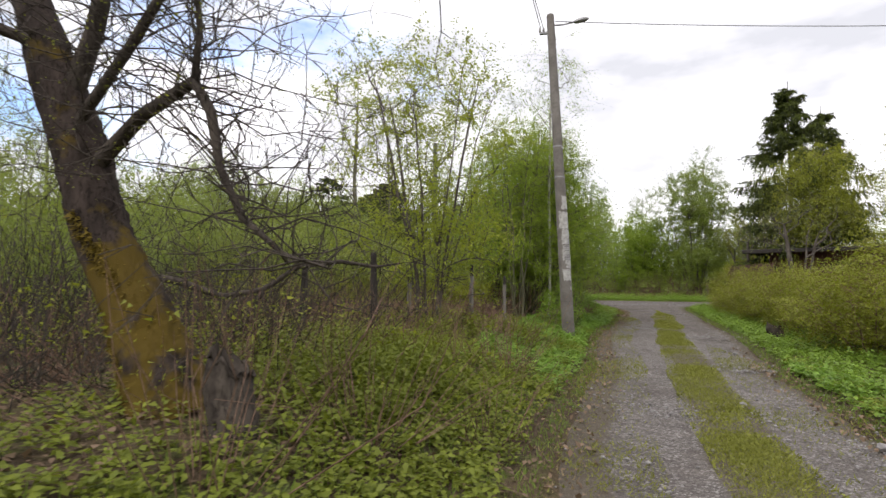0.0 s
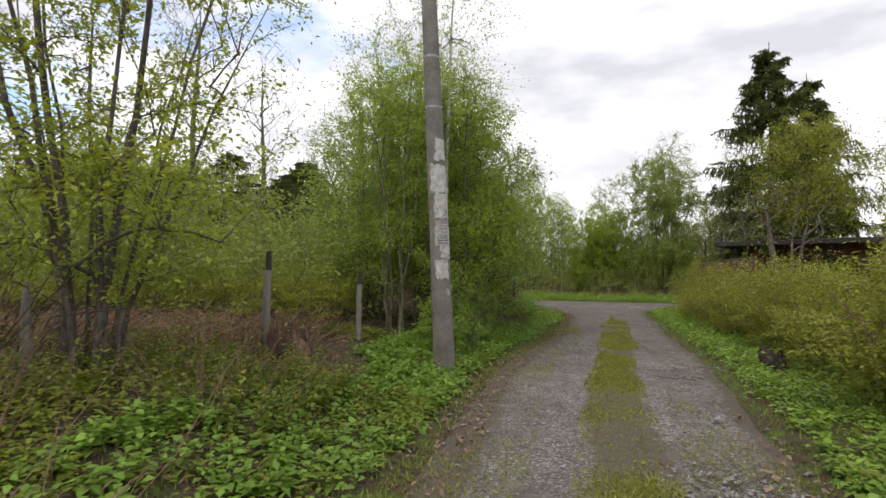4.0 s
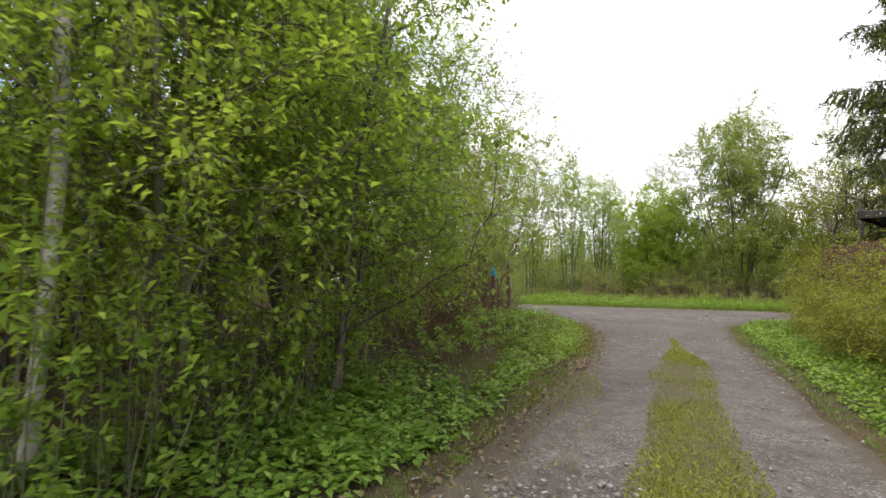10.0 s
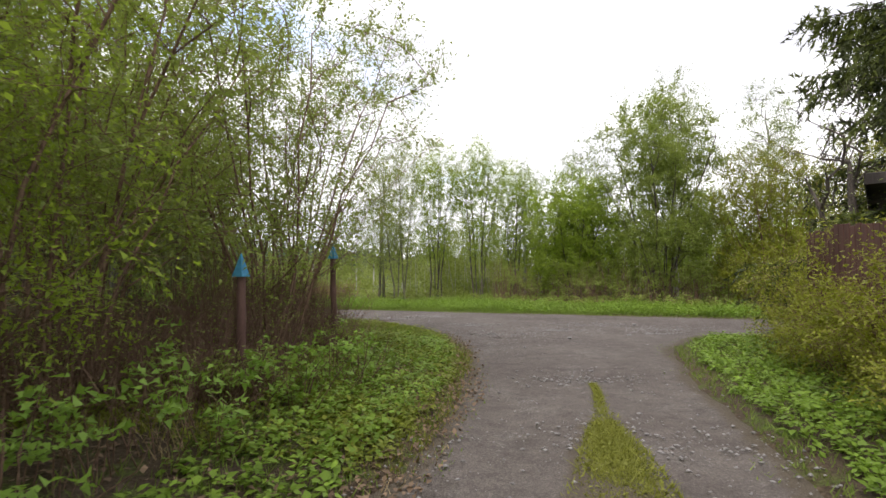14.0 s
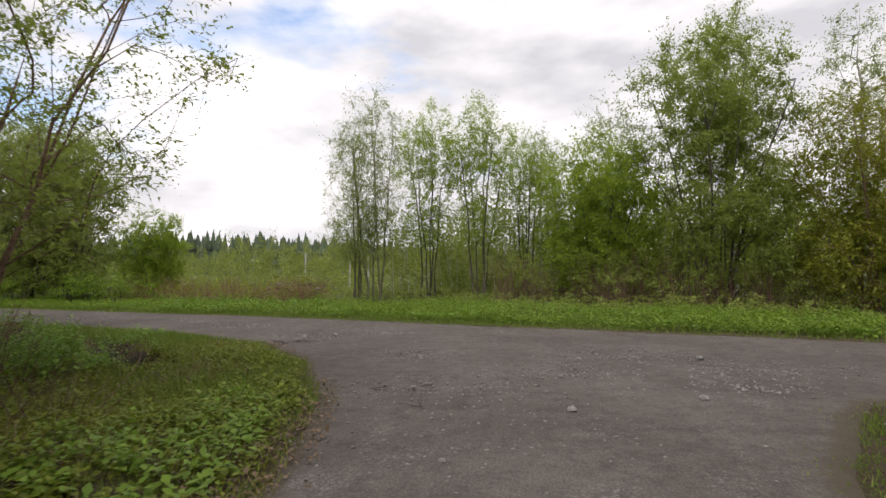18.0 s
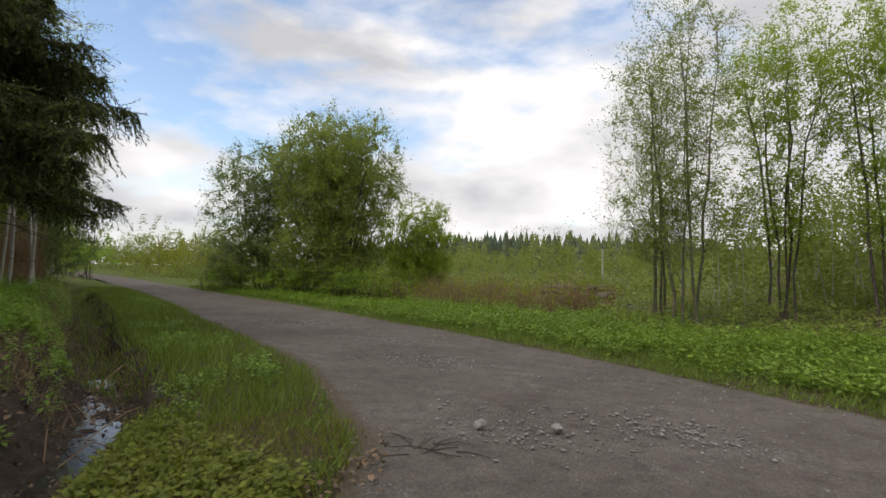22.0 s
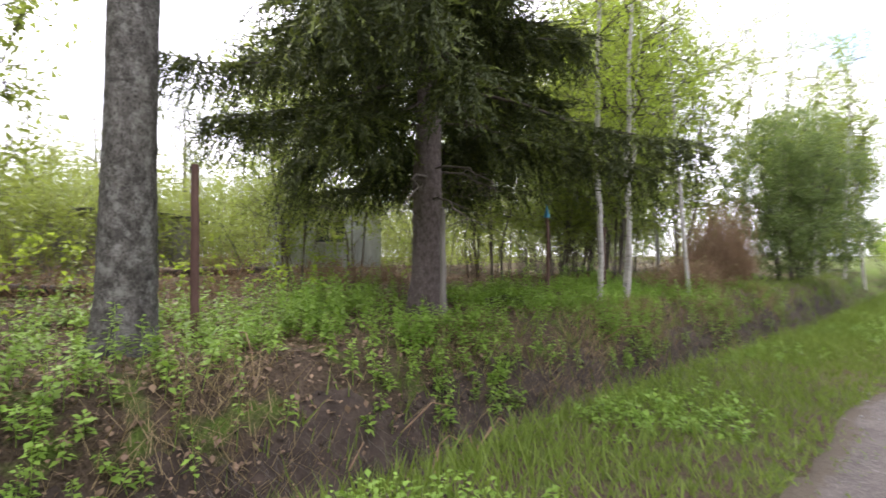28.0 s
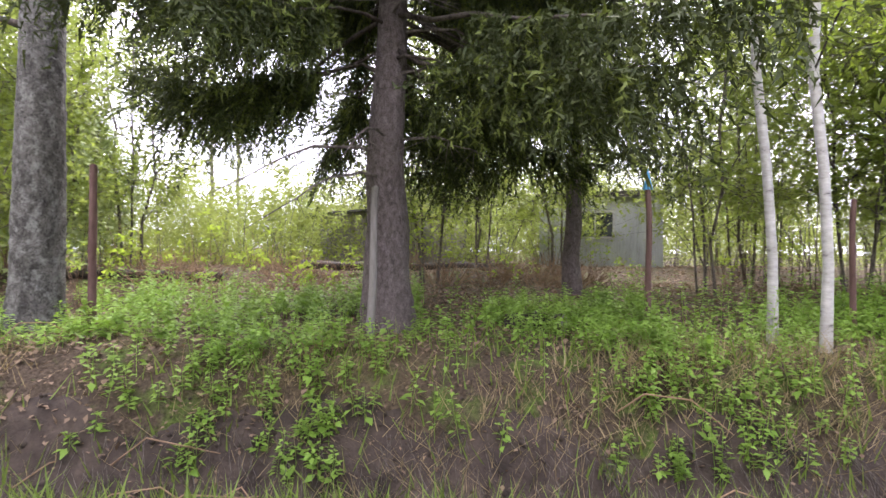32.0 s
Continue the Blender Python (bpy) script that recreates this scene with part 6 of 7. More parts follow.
def shed(x, y, rz, length, depth, h, wall, roof, label, overhang=0.4, window=False, plank=0.16):
    root = thing("shed", x, y, zat(x, y) - 0.05, label, "shed", rz=rz)
    n = int(length / plank)
    for k in range(n):
        part("wall_board", box(k * plank + 0.003, 0, 0, (k + 1) * plank - 0.003, 0.03 + 0.006 * (k % 2), h, 0.004), wall, root)
    m = int(depth / plank)
    for k in range(m):
        part("wall_board", box(-0.03 - 0.006 * (k % 2), 0.04 + k * plank + 0.003, 0, 0, 0.04 + (k + 1) * plank - 0.003, h, 0.004), wall, root)
    part("back_wall", box(0, depth, 0, length, depth + 0.04, h), wall, root)
    part("side_wall", box(length - 0.04, 0.04, 0, length, depth, h), wall, root)
    rf = bmesh.new()
    box_into(rf, -overhang, -overhang, h, length + overhang, depth + overhang, h + 0.07, 0.01)
    part("roof", rf, roof, root, "flat dark roofing felt")
    part("fascia", box(-overhang - 0.02, -overhang - 0.022, h - 0.09, length + overhang, -overhang - 0.002, h + 0.06, 0.004), M_DARKWOOD, root, "weathered fascia board")
    part("fascia", box(-overhang - 0.022, -overhang, h - 0.09, -overhang - 0.002, depth + overhang, h + 0.06, 0.004), M_DARKWOOD, root, "weathered fascia board")
    if window:
        win = new("window")
        win.parent = root
        win.location = (length * 0.32, -0.02, h * 0.45)
        part("pane", box(0, 0, 0, 0.9, 0.02, 0.65), M_GLASS_DARK, win)
        for a in ((-0.06, -0.02, -0.06, 0.96, 0.0, 0.0), (-0.06, -0.02, 0.65, 0.96, 0.0, 0.71), (-0.06, -0.02, 0, 0.0, 0.0, 0.65), (0.9, -0.02, 0, 0.96, 0.0, 0.65), (0.43, -0.02, 0, 0.47, 0.0, 0.65)):
            part("frame_bar", box(*a, 0.004), M_PAPER, win, "white window frame")
    return root


shed(14.15, 21.45, -35, 5.5, 4.0, 2.62, M_BROWN, M_ROOF, "brown board shed with a flat dark roof", 0.85)
shed(-7.6, 15.4, 30, 3.4, 2.6, 1.85, M_OLDWOOD, M_ROOF, "grey tumbledown garden shed with a white window", 0.2, True)
shed(-10.6, 19.2, 150, 3.2, 2.2, 2.1, M_WHITEWALL, M_ROOF, "pale grey garden hut behind the spruces", 0.15, True)


def board_fence(a, b, h, label):
    a, b = Vector(a), Vector(b)
    d = b - a
    root = thing("board_fence", a.x, a.y, zat(a.x, a.y) - 0.05, label, "fence", rz=math.degrees(math.atan2(d.y, d.x)))
    r = random.Random(4)
    n = int(d.length / 0.125)
    for k in range(n):
        hh = h + r.uniform(-0.04, 0.04)
        part("board", box(k * 0.125 + 0.004, -0.012, 0.08, k * 0.125 + 0.119, 0.012, hh, 0.004), M_BROWN, root)
    for z in (0.45, h - 0.35):
        part("rail", box(0, 0.014, z, n * 0.125, 0.06, z + 0.08, 0.006), M_BROWN, root)
    for k in range(0, n, 16):
        part("fence_post", box(k * 0.125, 0.062, 0, k * 0.125 + 0.09, 0.15, h - 0.1, 0.006), M_DARKWOOD, root)
    return root


board_fence((12.55, 21.9), (11.9, 15.6), 1.95, "brown painted board fence behind the shrubs")


# ---- ground cover ----
def scatter(seed, n, x0, x1, y0, y1, want):
    """Random places in a field that pass a chance given by want(x, y, distance from the road)."""
    r = np.random.default_rng(seed)
    x, y = x0 + (x1 - x0) * r.random(n), y0 + (y1 - y0) * r.random(n)
    sd = road_sd(x, y)
    ok = r.random(n) < want(x, y, sd)
    x, y = x[ok], y[ok]
    return r, np.stack([x, y, height(x, y, sd[ok])], 1), sd[ok]


def ditch_d(x, y):
    return edge_distance(x, y, DITCH, False)


def stuff(name, me, label, category):
    return tagged(new(name, me), label, category, kind="stuff")


def grass(seed, n, field, want, h, label, material=None, width=0.006, lean=0.4):
    r, at, sd = scatter(seed, n, *field, want)
    hh = h * (0.6 + 0.5 * np.clip(sd, 0, 1.2))
    v, t = blades(r, at - np.array([0, 0, 0.01]), hh, width, lean)
    return stuff("grass", mesh_from("grass", v, t, material or M_GRASS), label, "grass")


def herbs(seed, n, field, want, low, high, size, label, material, name="ground_cover", per=8, lean=0.12):
    """Leafy herbs: each plant is a thin stem with crossed pairs of leaves up its height, the top ones smaller."""
    r, at, sd = scatter(seed, n, *field, want)
    m = len(at)
    h = low + (high - low) * r.random(m) ** 1.2 * (0.35 + 0.65 * smooth(-0.1, 0.4, waves(at[:, 0], at[:, 1], 2.3, seed)))
    top = at + np.stack([r.normal(size=m) * lean * h, r.normal(size=m) * lean * h, h], 1)
    k = np.repeat(np.arange(m), per)
    i = np.tile(np.arange(per), m)
    levels = (per + 1) // 2
    f = ((i // 2 + 0.35 + 0.5 * r.random(len(k))) / levels)[:, None]
    f = 0.25 + 0.75 * f
    foot = at[k] + (top - at)[k] * f
    yaw = (r.random(m) * 6.283)[k] + (i // 2) * 1.571 + (i % 2) * 3.1416 + r.normal(size=len(k)) * 0.4
    ax = np.stack([np.cos(yaw), np.sin(yaw), 0.32 * r.normal(size=len(k)) + 0.25 * f[:, 0] - 0.05], 1)
    side = np.cross(ax, np.array([0, 0, 1.0]) + r.normal(size=(len(k), 3)) * 0.22)
    side /= np.linalg.norm(side, axis=1, keepdims=True)
    nor = np.cross(side, ax)
    s = (size * (1.35 - 0.6 * f[:, 0]) * (0.7 + 0.6 * r.random(len(k))) * (0.75 + 0.5 * r.random(m))[k])[:, None]
    a = foot + ax * s * 0.25
    mid = a + ax * s * 0.42
    v = np.stack([a, mid - side * s * 0.34 + nor * s * 0.06, a + ax * s - np.array([0, 0, 0.16]) * s, mid + side * s * 0.34 + nor * s * 0.06], 1).reshape(-1, 3)
    pieces = [(v, np.arange(len(v)).reshape(-1, 4))]
    if high > 0.3:
        pieces.append(tubes(at, top, 0.003, 0.002, 3))
    return stuff(name, mesh_from(name, *join_arrays(pieces), material), label, "ground cover")


patch = lambda x, y, s, k: smooth(-0.15, 0.35, waves(x, y, s, k))
herbs(201, 42000, (-1, 8, -5, 10), lambda x, y, s: (s > 0.22) * (s < 4.2) * (x < 7.6) * (0.14 + 0.86 * patch(x, y, 1.5, 61)) * smooth(4.4, 2.4, s) * (np.hypot(x - 2.2, y - 6.9) > 2.1) * smooth(0.6, 2.4, x + 0.3 * (y + 3)), 0.05, 0.28, 0.046, "low carpet of yellow-green herb leaves on the verge", M_HERB_OLIVE, per=8)
herbs(202, 9000, (2, 8, 8, 18), lambda x, y, s: (s > 0.9) * (s < 1.8) * (x < 7.6) * (y > 9) * 0.6 * smooth(14.5, 11.5, y), 0.06, 0.24, 0.066, "green nettles and herbs under the bushes", M_HERB_DARK, per=6)
herbs(203, 12000, (-5, 5, -5, 6.2), lambda x, y, s: (s > 0.9) * patch(x, y, 1.1, 62) * (x < 4.6) * (0.35 + 0.65 * smooth(0.5, 2.0, x)), 0.20, 0.75, 0.048, "scrubby low undergrowth with small yellow-green leaves", M_HERB_OLIVE, "undergrowth", 12, 0.25)
herbs(204, 19000, (6, 14, -4, 25), lambda x, y, s: (s > 0.2) * (s < 2.8) * (x > 6) * smooth(3.0, 1.4, s), 0.05, 0.30, 0.062, "leafy green weeds on the verge beside the track", M_HERB, per=8)
herbs(205, 15000, (3, 9, 17, 28), lambda x, y, s: (s > 0.1) * (s < 3.2) * (ditch_d(x, y) > 0.40) * (x < 7.6) * (0.25 + 0.75 * patch(x, y, 2.2, 84)), 0.04, 0.24, 0.050, "low weeds and grass on the corner of the junction", M_HERB_OLIVE, per=8)
herbs(206, 44000, (-18, 18, 29, 44), lambda x, y, s: (s > 0.35) * (y > 28) * smooth(7.5, 3.5, s) * (0.40 + 0.60 * patch(x, y, 0.9, 63)) * (np.interp(x, [p[0] for p in ROAD_FAR], [p[1] for p in ROAD_FAR]) < y), 0.10, 0.52, 0.074, "tall leafy weeds along the far roadside", M_HERB, per=8)
herbs(207, 17000, (-14, 4, 22, 32), lambda x, y, s: (s > 2.0) * (ditch_d(x, y) > 0.34) * smooth(4.4, 1.8, ditch_d(x, y)) * (0.15 + 0.85 * patch(x, y, 1.9, 64)), 0.14, 0.62, 0.052, "bright green herbs standing on the bank", M_HERB_BANK, per=20)
herbs(208, 9000, (-14, 4, 27, 34), lambda x, y, s: (s > 0.35) * (s < 2.2) * (ditch_d(x, y) > 0.62) * patch(x, y, 2.0, 65), 0.05, 0.22, 0.050, "leafy weeds on the grassy verge", M_HERB_NETTLE, per=10)
herbs(209, 24000, (3, 8, 2, 18), lambda x, y, s: (s > 0.2) * (s < 1.7) * (x < 7.6) * (0.35 + 0.65 * patch(x, y, 1.6, 81)) * smooth(1.0, 4.5, y) * smooth(15.4, 12.6, y) * (np.hypot(x - 2.2, y - 6.9) > 1.55), 0.07, 0.26, 0.066, "bright green carpet of nettles and ground elder", M_HERB_NETTLE, per=8)
grass(211, 260000, (-3, 14, -5, 26), lambda x, y, s: (s > -0.02) * (s < 1.6) * smooth(1.8, 0.5, s) * 0.95, 0.085, "short green grass along the edges of the track")
grass(212, 330000, (-20, 12, 24, 37), lambda x, y, s: (s > -0.05) * (s < 2.3) * (ditch_d(x, y) > 0.60) * (y < 36) * (0.25 + 0.75 * patch(x, y, 2.6, 85)), 0.13, "green grass verge between road and ditch")
grass(213, 230000, (-24, 24, 27, 44), lambda x, y, s: (s > 0.0) * (s < 5) * smooth(5, 0.8, s) * (y > 28.5) * 0.8, 0.15, "green grass along the far edge of the road", None, 0.009)
grass(214, 50000, (-3, 9, -5, 21), lambda x, y, s: (s > -0.25) * (s < 0.9) * (x < 7.6) * 0.6 * patch(x, y, 1.7, 66), 0.05, "dry yellowish grass at the edge of the track", M_GRASS_DRY)
grass(216, 50000, (2.5, 8, 17, 29), lambda x, y, s: (s > -0.1) * (s < 2.6) * (ditch_d(x, y) > 0.4) * (x < 7.8) * (0.3 + 0.7 * patch(x, y, 1.9, 68)), 0.09, "fresh green grass on the corner of the junction", M_TURF)
grass(215, 110000, (-14, 4, 26, 33), lambda x, y, s: (ditch_d(x, y) > 0.22) * (ditch_d(x, y) < 1.1) * (s > 1.9) * (0.05 + 0.95 * patch(x, y, 2.6, 67) ** 2), 0.17, "tufts of dry straw hanging over the ditch edge", M_GRASS_DRY, 0.0035, 0.7)


def strip_places(seed, n):
    r = np.random.default_rng(seed)
    y = -6 + 26 * r.random(n)
    mid = (np.interp(y, [p[1] for p in TRACK_LEFT[:11]], [p[0] for p in TRACK_LEFT[:11]]) + np.interp(y, [p[1] for p in TRACK_RIGHT[::-1]], [p[0] for p in TRACK_RIGHT[::-1]])) / 2 + 0.12
    w = 0.26 * (1 + 0.35 * waves(y, y * 0.3, 2.0, 71)) * smooth(20.2, 16.5, y)
    x = mid + np.clip(r.normal(size=n) * 0.55, -1.3, 1.3) * w
    keep = r.random(n) < 0.15 + 0.75 * smooth(-0.3, 0.2, waves(x, y, 3.0, 72))
    return r, x[keep], y[keep]


r9, sx, sy = strip_places(221, 190000)
v9, t9 = blades(r9, np.stack([sx, sy, 0.002 + 0 * sx], 1), np.full(len(sx), 0.030), 0.006, 0.9)
stuff("grass_strip", mesh_from("grass_strip", v9, t9, M_TURF), "strip of short mossy grass between the ruts", "grass")
r9, sx, sy = strip_places(222, 9000)
v9, q9 = leaf_quads(r9, np.stack([sx, sy, 0.012 + 0.01 * r9.random(len(sx))], 1), 0.03, 0.9, 0.7)
stuff("moss", mesh_from("moss", v9, q9, M_TURF), "yellowish moss and clover on the grass strip", "moss")


def litter(seed, n, field, want, size, label):
    r, at, sd = scatter(seed, n, *field, want)
    at[:, 2] += 0.012 + 0.02 * r.random(len(at))
    v, f = leaf_quads(r, at, size, 0.85, 0.7)
    return stuff("leaf_litter", mesh_from("leaf_litter", v, f, M_LITTER), label, "leaf litter")


litter(231, 60000, (-6, 7.6, -5, 22), lambda x, y, s: (s > -0.3) * (s < 6) * (0.3 + 0.7 * patch(x, y, 1.2, 73)), 0.05, "brown dead leaves on the ground")
litter(232, 80000, (-14, 4, 24, 31.5), lambda x, y, s: (s > 1.8) * (0.35 + 0.65 * patch(x, y, 1.3, 74)), 0.038, "brown dead leaves on the bank and in the ditch")


def stones(seed, n, field, want, lo, hi, label, name="gravel_stones"):
    """Small angular stones lying on the gravel."""
    r = np.random.default_rng(seed)
    x, y = field[0] + (field[1] - field[0]) * r.random(n), field[2] + (field[3] - field[2]) * r.random(n)
    sd = road_sd(x, y)
    ok = (r.random(n) < want(x, y, sd)) & (sd < 0.15)
    x, y = x[ok], y[ok]
    m = len(x)
    s = lo + (hi - lo) * r.random(m) ** 3
    base = np.array([(1, 0, 0), (0, 1, 0), (-1, 0, 0), (0, -1, 0), (0, 0, 1), (0, 0, -1)], float)
    v = base[None] * (0.55 + 0.6 * r.random((m, 6, 1))) + r.normal(size=(m, 6, 3)) * 0.15
    a = r.random(m) * 6.28
    c, sn = np.cos(a)[:, None], np.sin(a)[:, None]
    vx, vy = v[..., 0] * c - v[..., 1] * sn, v[..., 0] * sn + v[..., 1] * c
    z = s * 0.2
    for px, py, pr in POTHOLES:
        z = z - 0.030 * np.exp(-(((x - px) / pr) ** 2 + ((y - py) / (0.6 * pr)) ** 2) * 1.6)
    v = np.stack([vx, vy * 0.75, v[..., 2] * 0.5], -1) * s[:, None, None] + np.stack([x, y, z], 1)[:, None]
    f = np.array([(0, 1, 4), (1, 2, 4), (2, 3, 4), (3, 0, 4), (1, 0, 5), (2, 1, 5), (3, 2, 5), (0, 3, 5)])
    faces = (np.arange(m) * 6)[:, None, None] + f[None]
    return stuff(name, mesh_from(name, v, faces.reshape(-1, 3), M_STONE), label, "stones")


stones(241, 20000, (3, 10.5, -5, 18), lambda x, y, s: 0.3 + 0.7 * smooth(0.0, 0.35, waves(x, y, 1.6, 75)), 0.006, 0.03, "loose grey crushed stones on the track")
stones(242, 26000, (-6, 14, 19, 34), lambda x, y, s: 0.12 + 0.88 * smooth(-0.05, 0.4, waves(x, y, 1.1, 76)), 0.004, 0.026, "patches of loose stones on the road")


# ---- far growth, brushwood, heaps ----
rb = np.random.default_rng(301)


def band(n, x0, x1, y0, y1, h0, h1, w0, w1):
    return [(x0 + (x1 - x0) * rb.random(), y0 + (y1 - y0) * rb.random(), h0 + (h1 - h0) * rb.random(), w0 + (w1 - w0) * rb.random()) for _ in range(n)]


def low_plots(places):
    """The garden plots between track and bank lie open: growth on them stays low, rising towards their far side."""
    out = []
    for x, y, h, w in places:
        d, a = math.hypot(x - 5.9, y - 4.1), math.degrees(math.atan2(y - 4.1, x - 5.9))
        if 116 < a < 134:
            h = min(h, 1.1 + 0.11 * d)
        d, a = math.hypot(x + 0.8, y - 32.0), math.degrees(math.atan2(32.0 - y, -0.8 - x))
        if 20 < a < 97:
            h = min(h, 0.5 + 0.06 * d if 40 < a < 60 and d < 17 else 1.2 + 0.2 * d)
        out.append((x, y, h, min(w, h * 1.4)))
    return out


brush("far_thicket", "pale green thicket of young birch and willow across the field", "thicket", 302, band(330, -85, 60, 62, 130, 3.4, 6.4, 2.2, 4.4), 620, 0.15, M_FAR_BIRCH, M_BARK_OLIVE, 1, 0.012, 0.3, 0.6, -0.1)
brush("far_thicket", "taller green trees scattered over the far field", "thicket", 321, band(170, -85, 60, 64, 135, 3.6, 6.4, 1.8, 3.0), 460, 0.2, M_FAR_BIRCH, M_BARK_OLIVE, 1, 0.014, 0.3, 0.6, -0.1)
brush("birch_stand", "stand of thin pale birch trunks behind the trees", "thicket", 303, band(270, 2, 36, 47, 62, 5.0, 9.0, 2.2, 3.6), 460, 0.15, M_FAR_BIRCH, M_BIRCH, 1, 0.020, 0.3, 0.6, -0.3)
brush("brushwood", "brown tangle of bare stems under the far trees", "thicket", 304, [(x, 45.2 - 0.38 * x + rb.normal() * 1.3, 1.2 + 1.3 * rb.random(), 1.6) for x in np.linspace(8.5, 31, 90)], 260, 0.085, M_LEAF_WILLOW, M_TWIG_RED, 18, 0.009)
brush("dry_weeds", "reddish dry stalks of last year's weeds", "weeds", 305, [(-7.5 + 8.5 * rb.random(), 39.4 + 4.0 * rb.random(), 0.6 + 0.8 * rb.random(), 1.1) for _ in range(110)], 26, 0.085, M_LEAF_YELLOW, M_STRAW, 13, 0.010)
brush("back_wood", "pale spring wood behind the garden plots", "thicket", 306, low_plots(band(120, -34, -11, -12, 24, 3.5, 7.0, 2.5, 4.5) + band(60, -16, 3, -26, -8, 4.0, 7.0, 3.0, 4.5) + band(50, -30, -5, 2, 17, 2.2, 4.2, 2.0, 3.5)), 480, 0.095, M_FAR_BIRCH, M_BARK, 4, 0.018)
brush("back_wood", "pale spring wood behind the garden fence", "thicket", 307, band(60, 17, 36, -10, 19, 3.0, 6.0, 2.5, 4.5), 420, 0.15, M_FAR_BIRCH, M_BARK, 4, 0.018)
brush("bramble", "reddish-brown bramble stems with a few new leaves", "shrub", 308, [(3.8 + 1.7 * rb.random(), 17.2 + 6.2 * rb.random(), 0.5 + 0.7 * rb.random(), 1.7) for _ in range(90)] + [(4.2 + 0.9 * rb.random(), 19.4 + 3.6 * rb.random(), 1.0 + 0.8 * rb.random(), 1.4) for _ in range(40)], 60, 0.03, M_LEAF_WILLOW, M_TWIG_RED, 34, 0.004)
brush("bramble", "low brambles and green shoots round the marker posts", "shrub", 330, [(5.45 + 0.5 * rb.random(), 17.7 + 0.7 * rb.random(), 0.35 + 0.3 * rb.random(), 0.8) for _ in range(14)] + [(5.45 + 0.4 * rb.random(), 20.4 + 0.8 * rb.random(), 0.35 + 0.35 * rb.random(), 0.8) for _ in range(14)], 90, 0.032, M_LEAF_WILLOW, M_TWIG_RED, 24, 0.004)
brush("bramble", "reddish-brown bramble stems in the undergrowth", "shrub", 309, [(-2.5 + 6.0 * rb.random(), -2 + 7.5 * rb.random(), 0.4 + 0.7 * rb.random(), 2.2) for _ in range(70)], 50, 0.03, M_LEAF_YELLOW, M_TWIG_RED, 22, 0.004)
brush("dead_stalks", "heap of brown dead stalks beside the fence posts", "weeds", 310, [(-1.2 + 3.9 * rb.random(), 6.3 + 2.6 * rb.random(), 0.20 + 0.30 * rb.random(), 1.6) for _ in range(110)], 14, 0.05, M_LITTER, M_STRAW, 26, 0.006)
brush("yellow_scrub", "low yellow-green scrub in the open ground", "thicket", 311, [(-5.0 + 7.6 * rb.random(), 8.9 + 4.6 * rb.random(), 0.7 + 0.6 * rb.random(), 1.3) for _ in range(110)], 460, 0.042, M_LEAF_SCRUB, M_TWIG_RED, 9, 0.006)
brush("hay_heap", "heap of pale brown dry hay on the bank", "heap", 312, [(-16.6 + 2.6 * rb.random(), 29.9 + 1.2 * rb.random(), 0.9 + 1.7 * rb.random() ** 2, 1.2) for _ in range(46)] + [(-14.2 + 3.2 * rb.random(), 29.6 + 0.9 * rb.random(), 0.35 + 0.5 * rb.random(), 1.6) for _ in range(26)], 30, 0.06, M_GRASS_DRY, M_STRAW, 60, 0.006)
brush("meadow_weeds", "soft green weeds and grass under the far trees", "weeds", 318, [(x, float(np.interp(x, [p[0] for p in ROAD_FAR], [p[1] for p in ROAD_FAR])) + 4.5 + 9.0 * rb.random(), 0.3 + 0.5 * rb.random(), 2.0) for x in np.linspace(-9, 26, 260)], 110, 0.08, M_FAR_BIRCH, M_STRAW, 4, 0.005, 0.5, 0.6, -0.2)
brush("bank_shrub", "young shrubs and raspberry canes on the bank", "shrub", 313, [(-13 + 15 * rb.random(), 24.2 + 2.4 * rb.random() - 0.0, 0.6 + 0.9 * rb.random(), 1.0) for _ in range(34)], 70, 0.055, M_LEAF_FRESH, M_TWIG_RED, 7, 0.004)
brush("verge_shrub", "low bushes under the roadside willows", "shrub", 314, [(-20 + 14 * rb.random(), 40.2 - 0.2 * rb.random() + rb.normal() * 0.5, 0.9 + 0.9 * rb.random(), 1.7) for _ in range(46)], 330, 0.085, M_LEAF_CHERRY, M_BARK_DARK, 6, 0.010)


def conifer_ridge():
    """The dark line of a distant conifer wood, its haze painted into the leaf colour."""
    r = np.random.default_rng(320)
    vs, fs, k = [], [], 0
    for i in range(900):
        a = -0.85 + 0.95 * r.random()
        d = 210 + 90 * r.random()
        x, y = 5 + math.sin(a) * d, 25 + math.cos(a) * d
        h, w = (12.5 + 4.5 * r.random()) * (0.62 + 0.3 * math.sin(a * 5 + 4) + 0.25 * r.random()), 2.6 + 3.2 * r.random()
        n = 6
        for lv in range(3):
            z0, z1 = h * 0.28 * lv, h * (0.52 + 0.24 * lv)
            ww = w * (1 - 0.27 * lv)
            for j in range(n):
                t0, t1 = 6.283 * j / n, 6.283 * (j + 1) / n
                vs += [(x + math.cos(t0) * ww * (0.8 + 0.4 * r.random()), y + math.sin(t0) * ww, z0), (x + math.cos(t1) * ww, y + math.sin(t1) * ww, z0 + 0.3 * r.random()), (x, y, z1)]
                fs.append((k, k + 1, k + 2))
                k += 3
    return stuff("conifer_wood", mesh_from("conifer_wood", vs, fs, M_HAZED_FOREST), "dark line of distant conifer wood", "forest")


conifer_ridge()


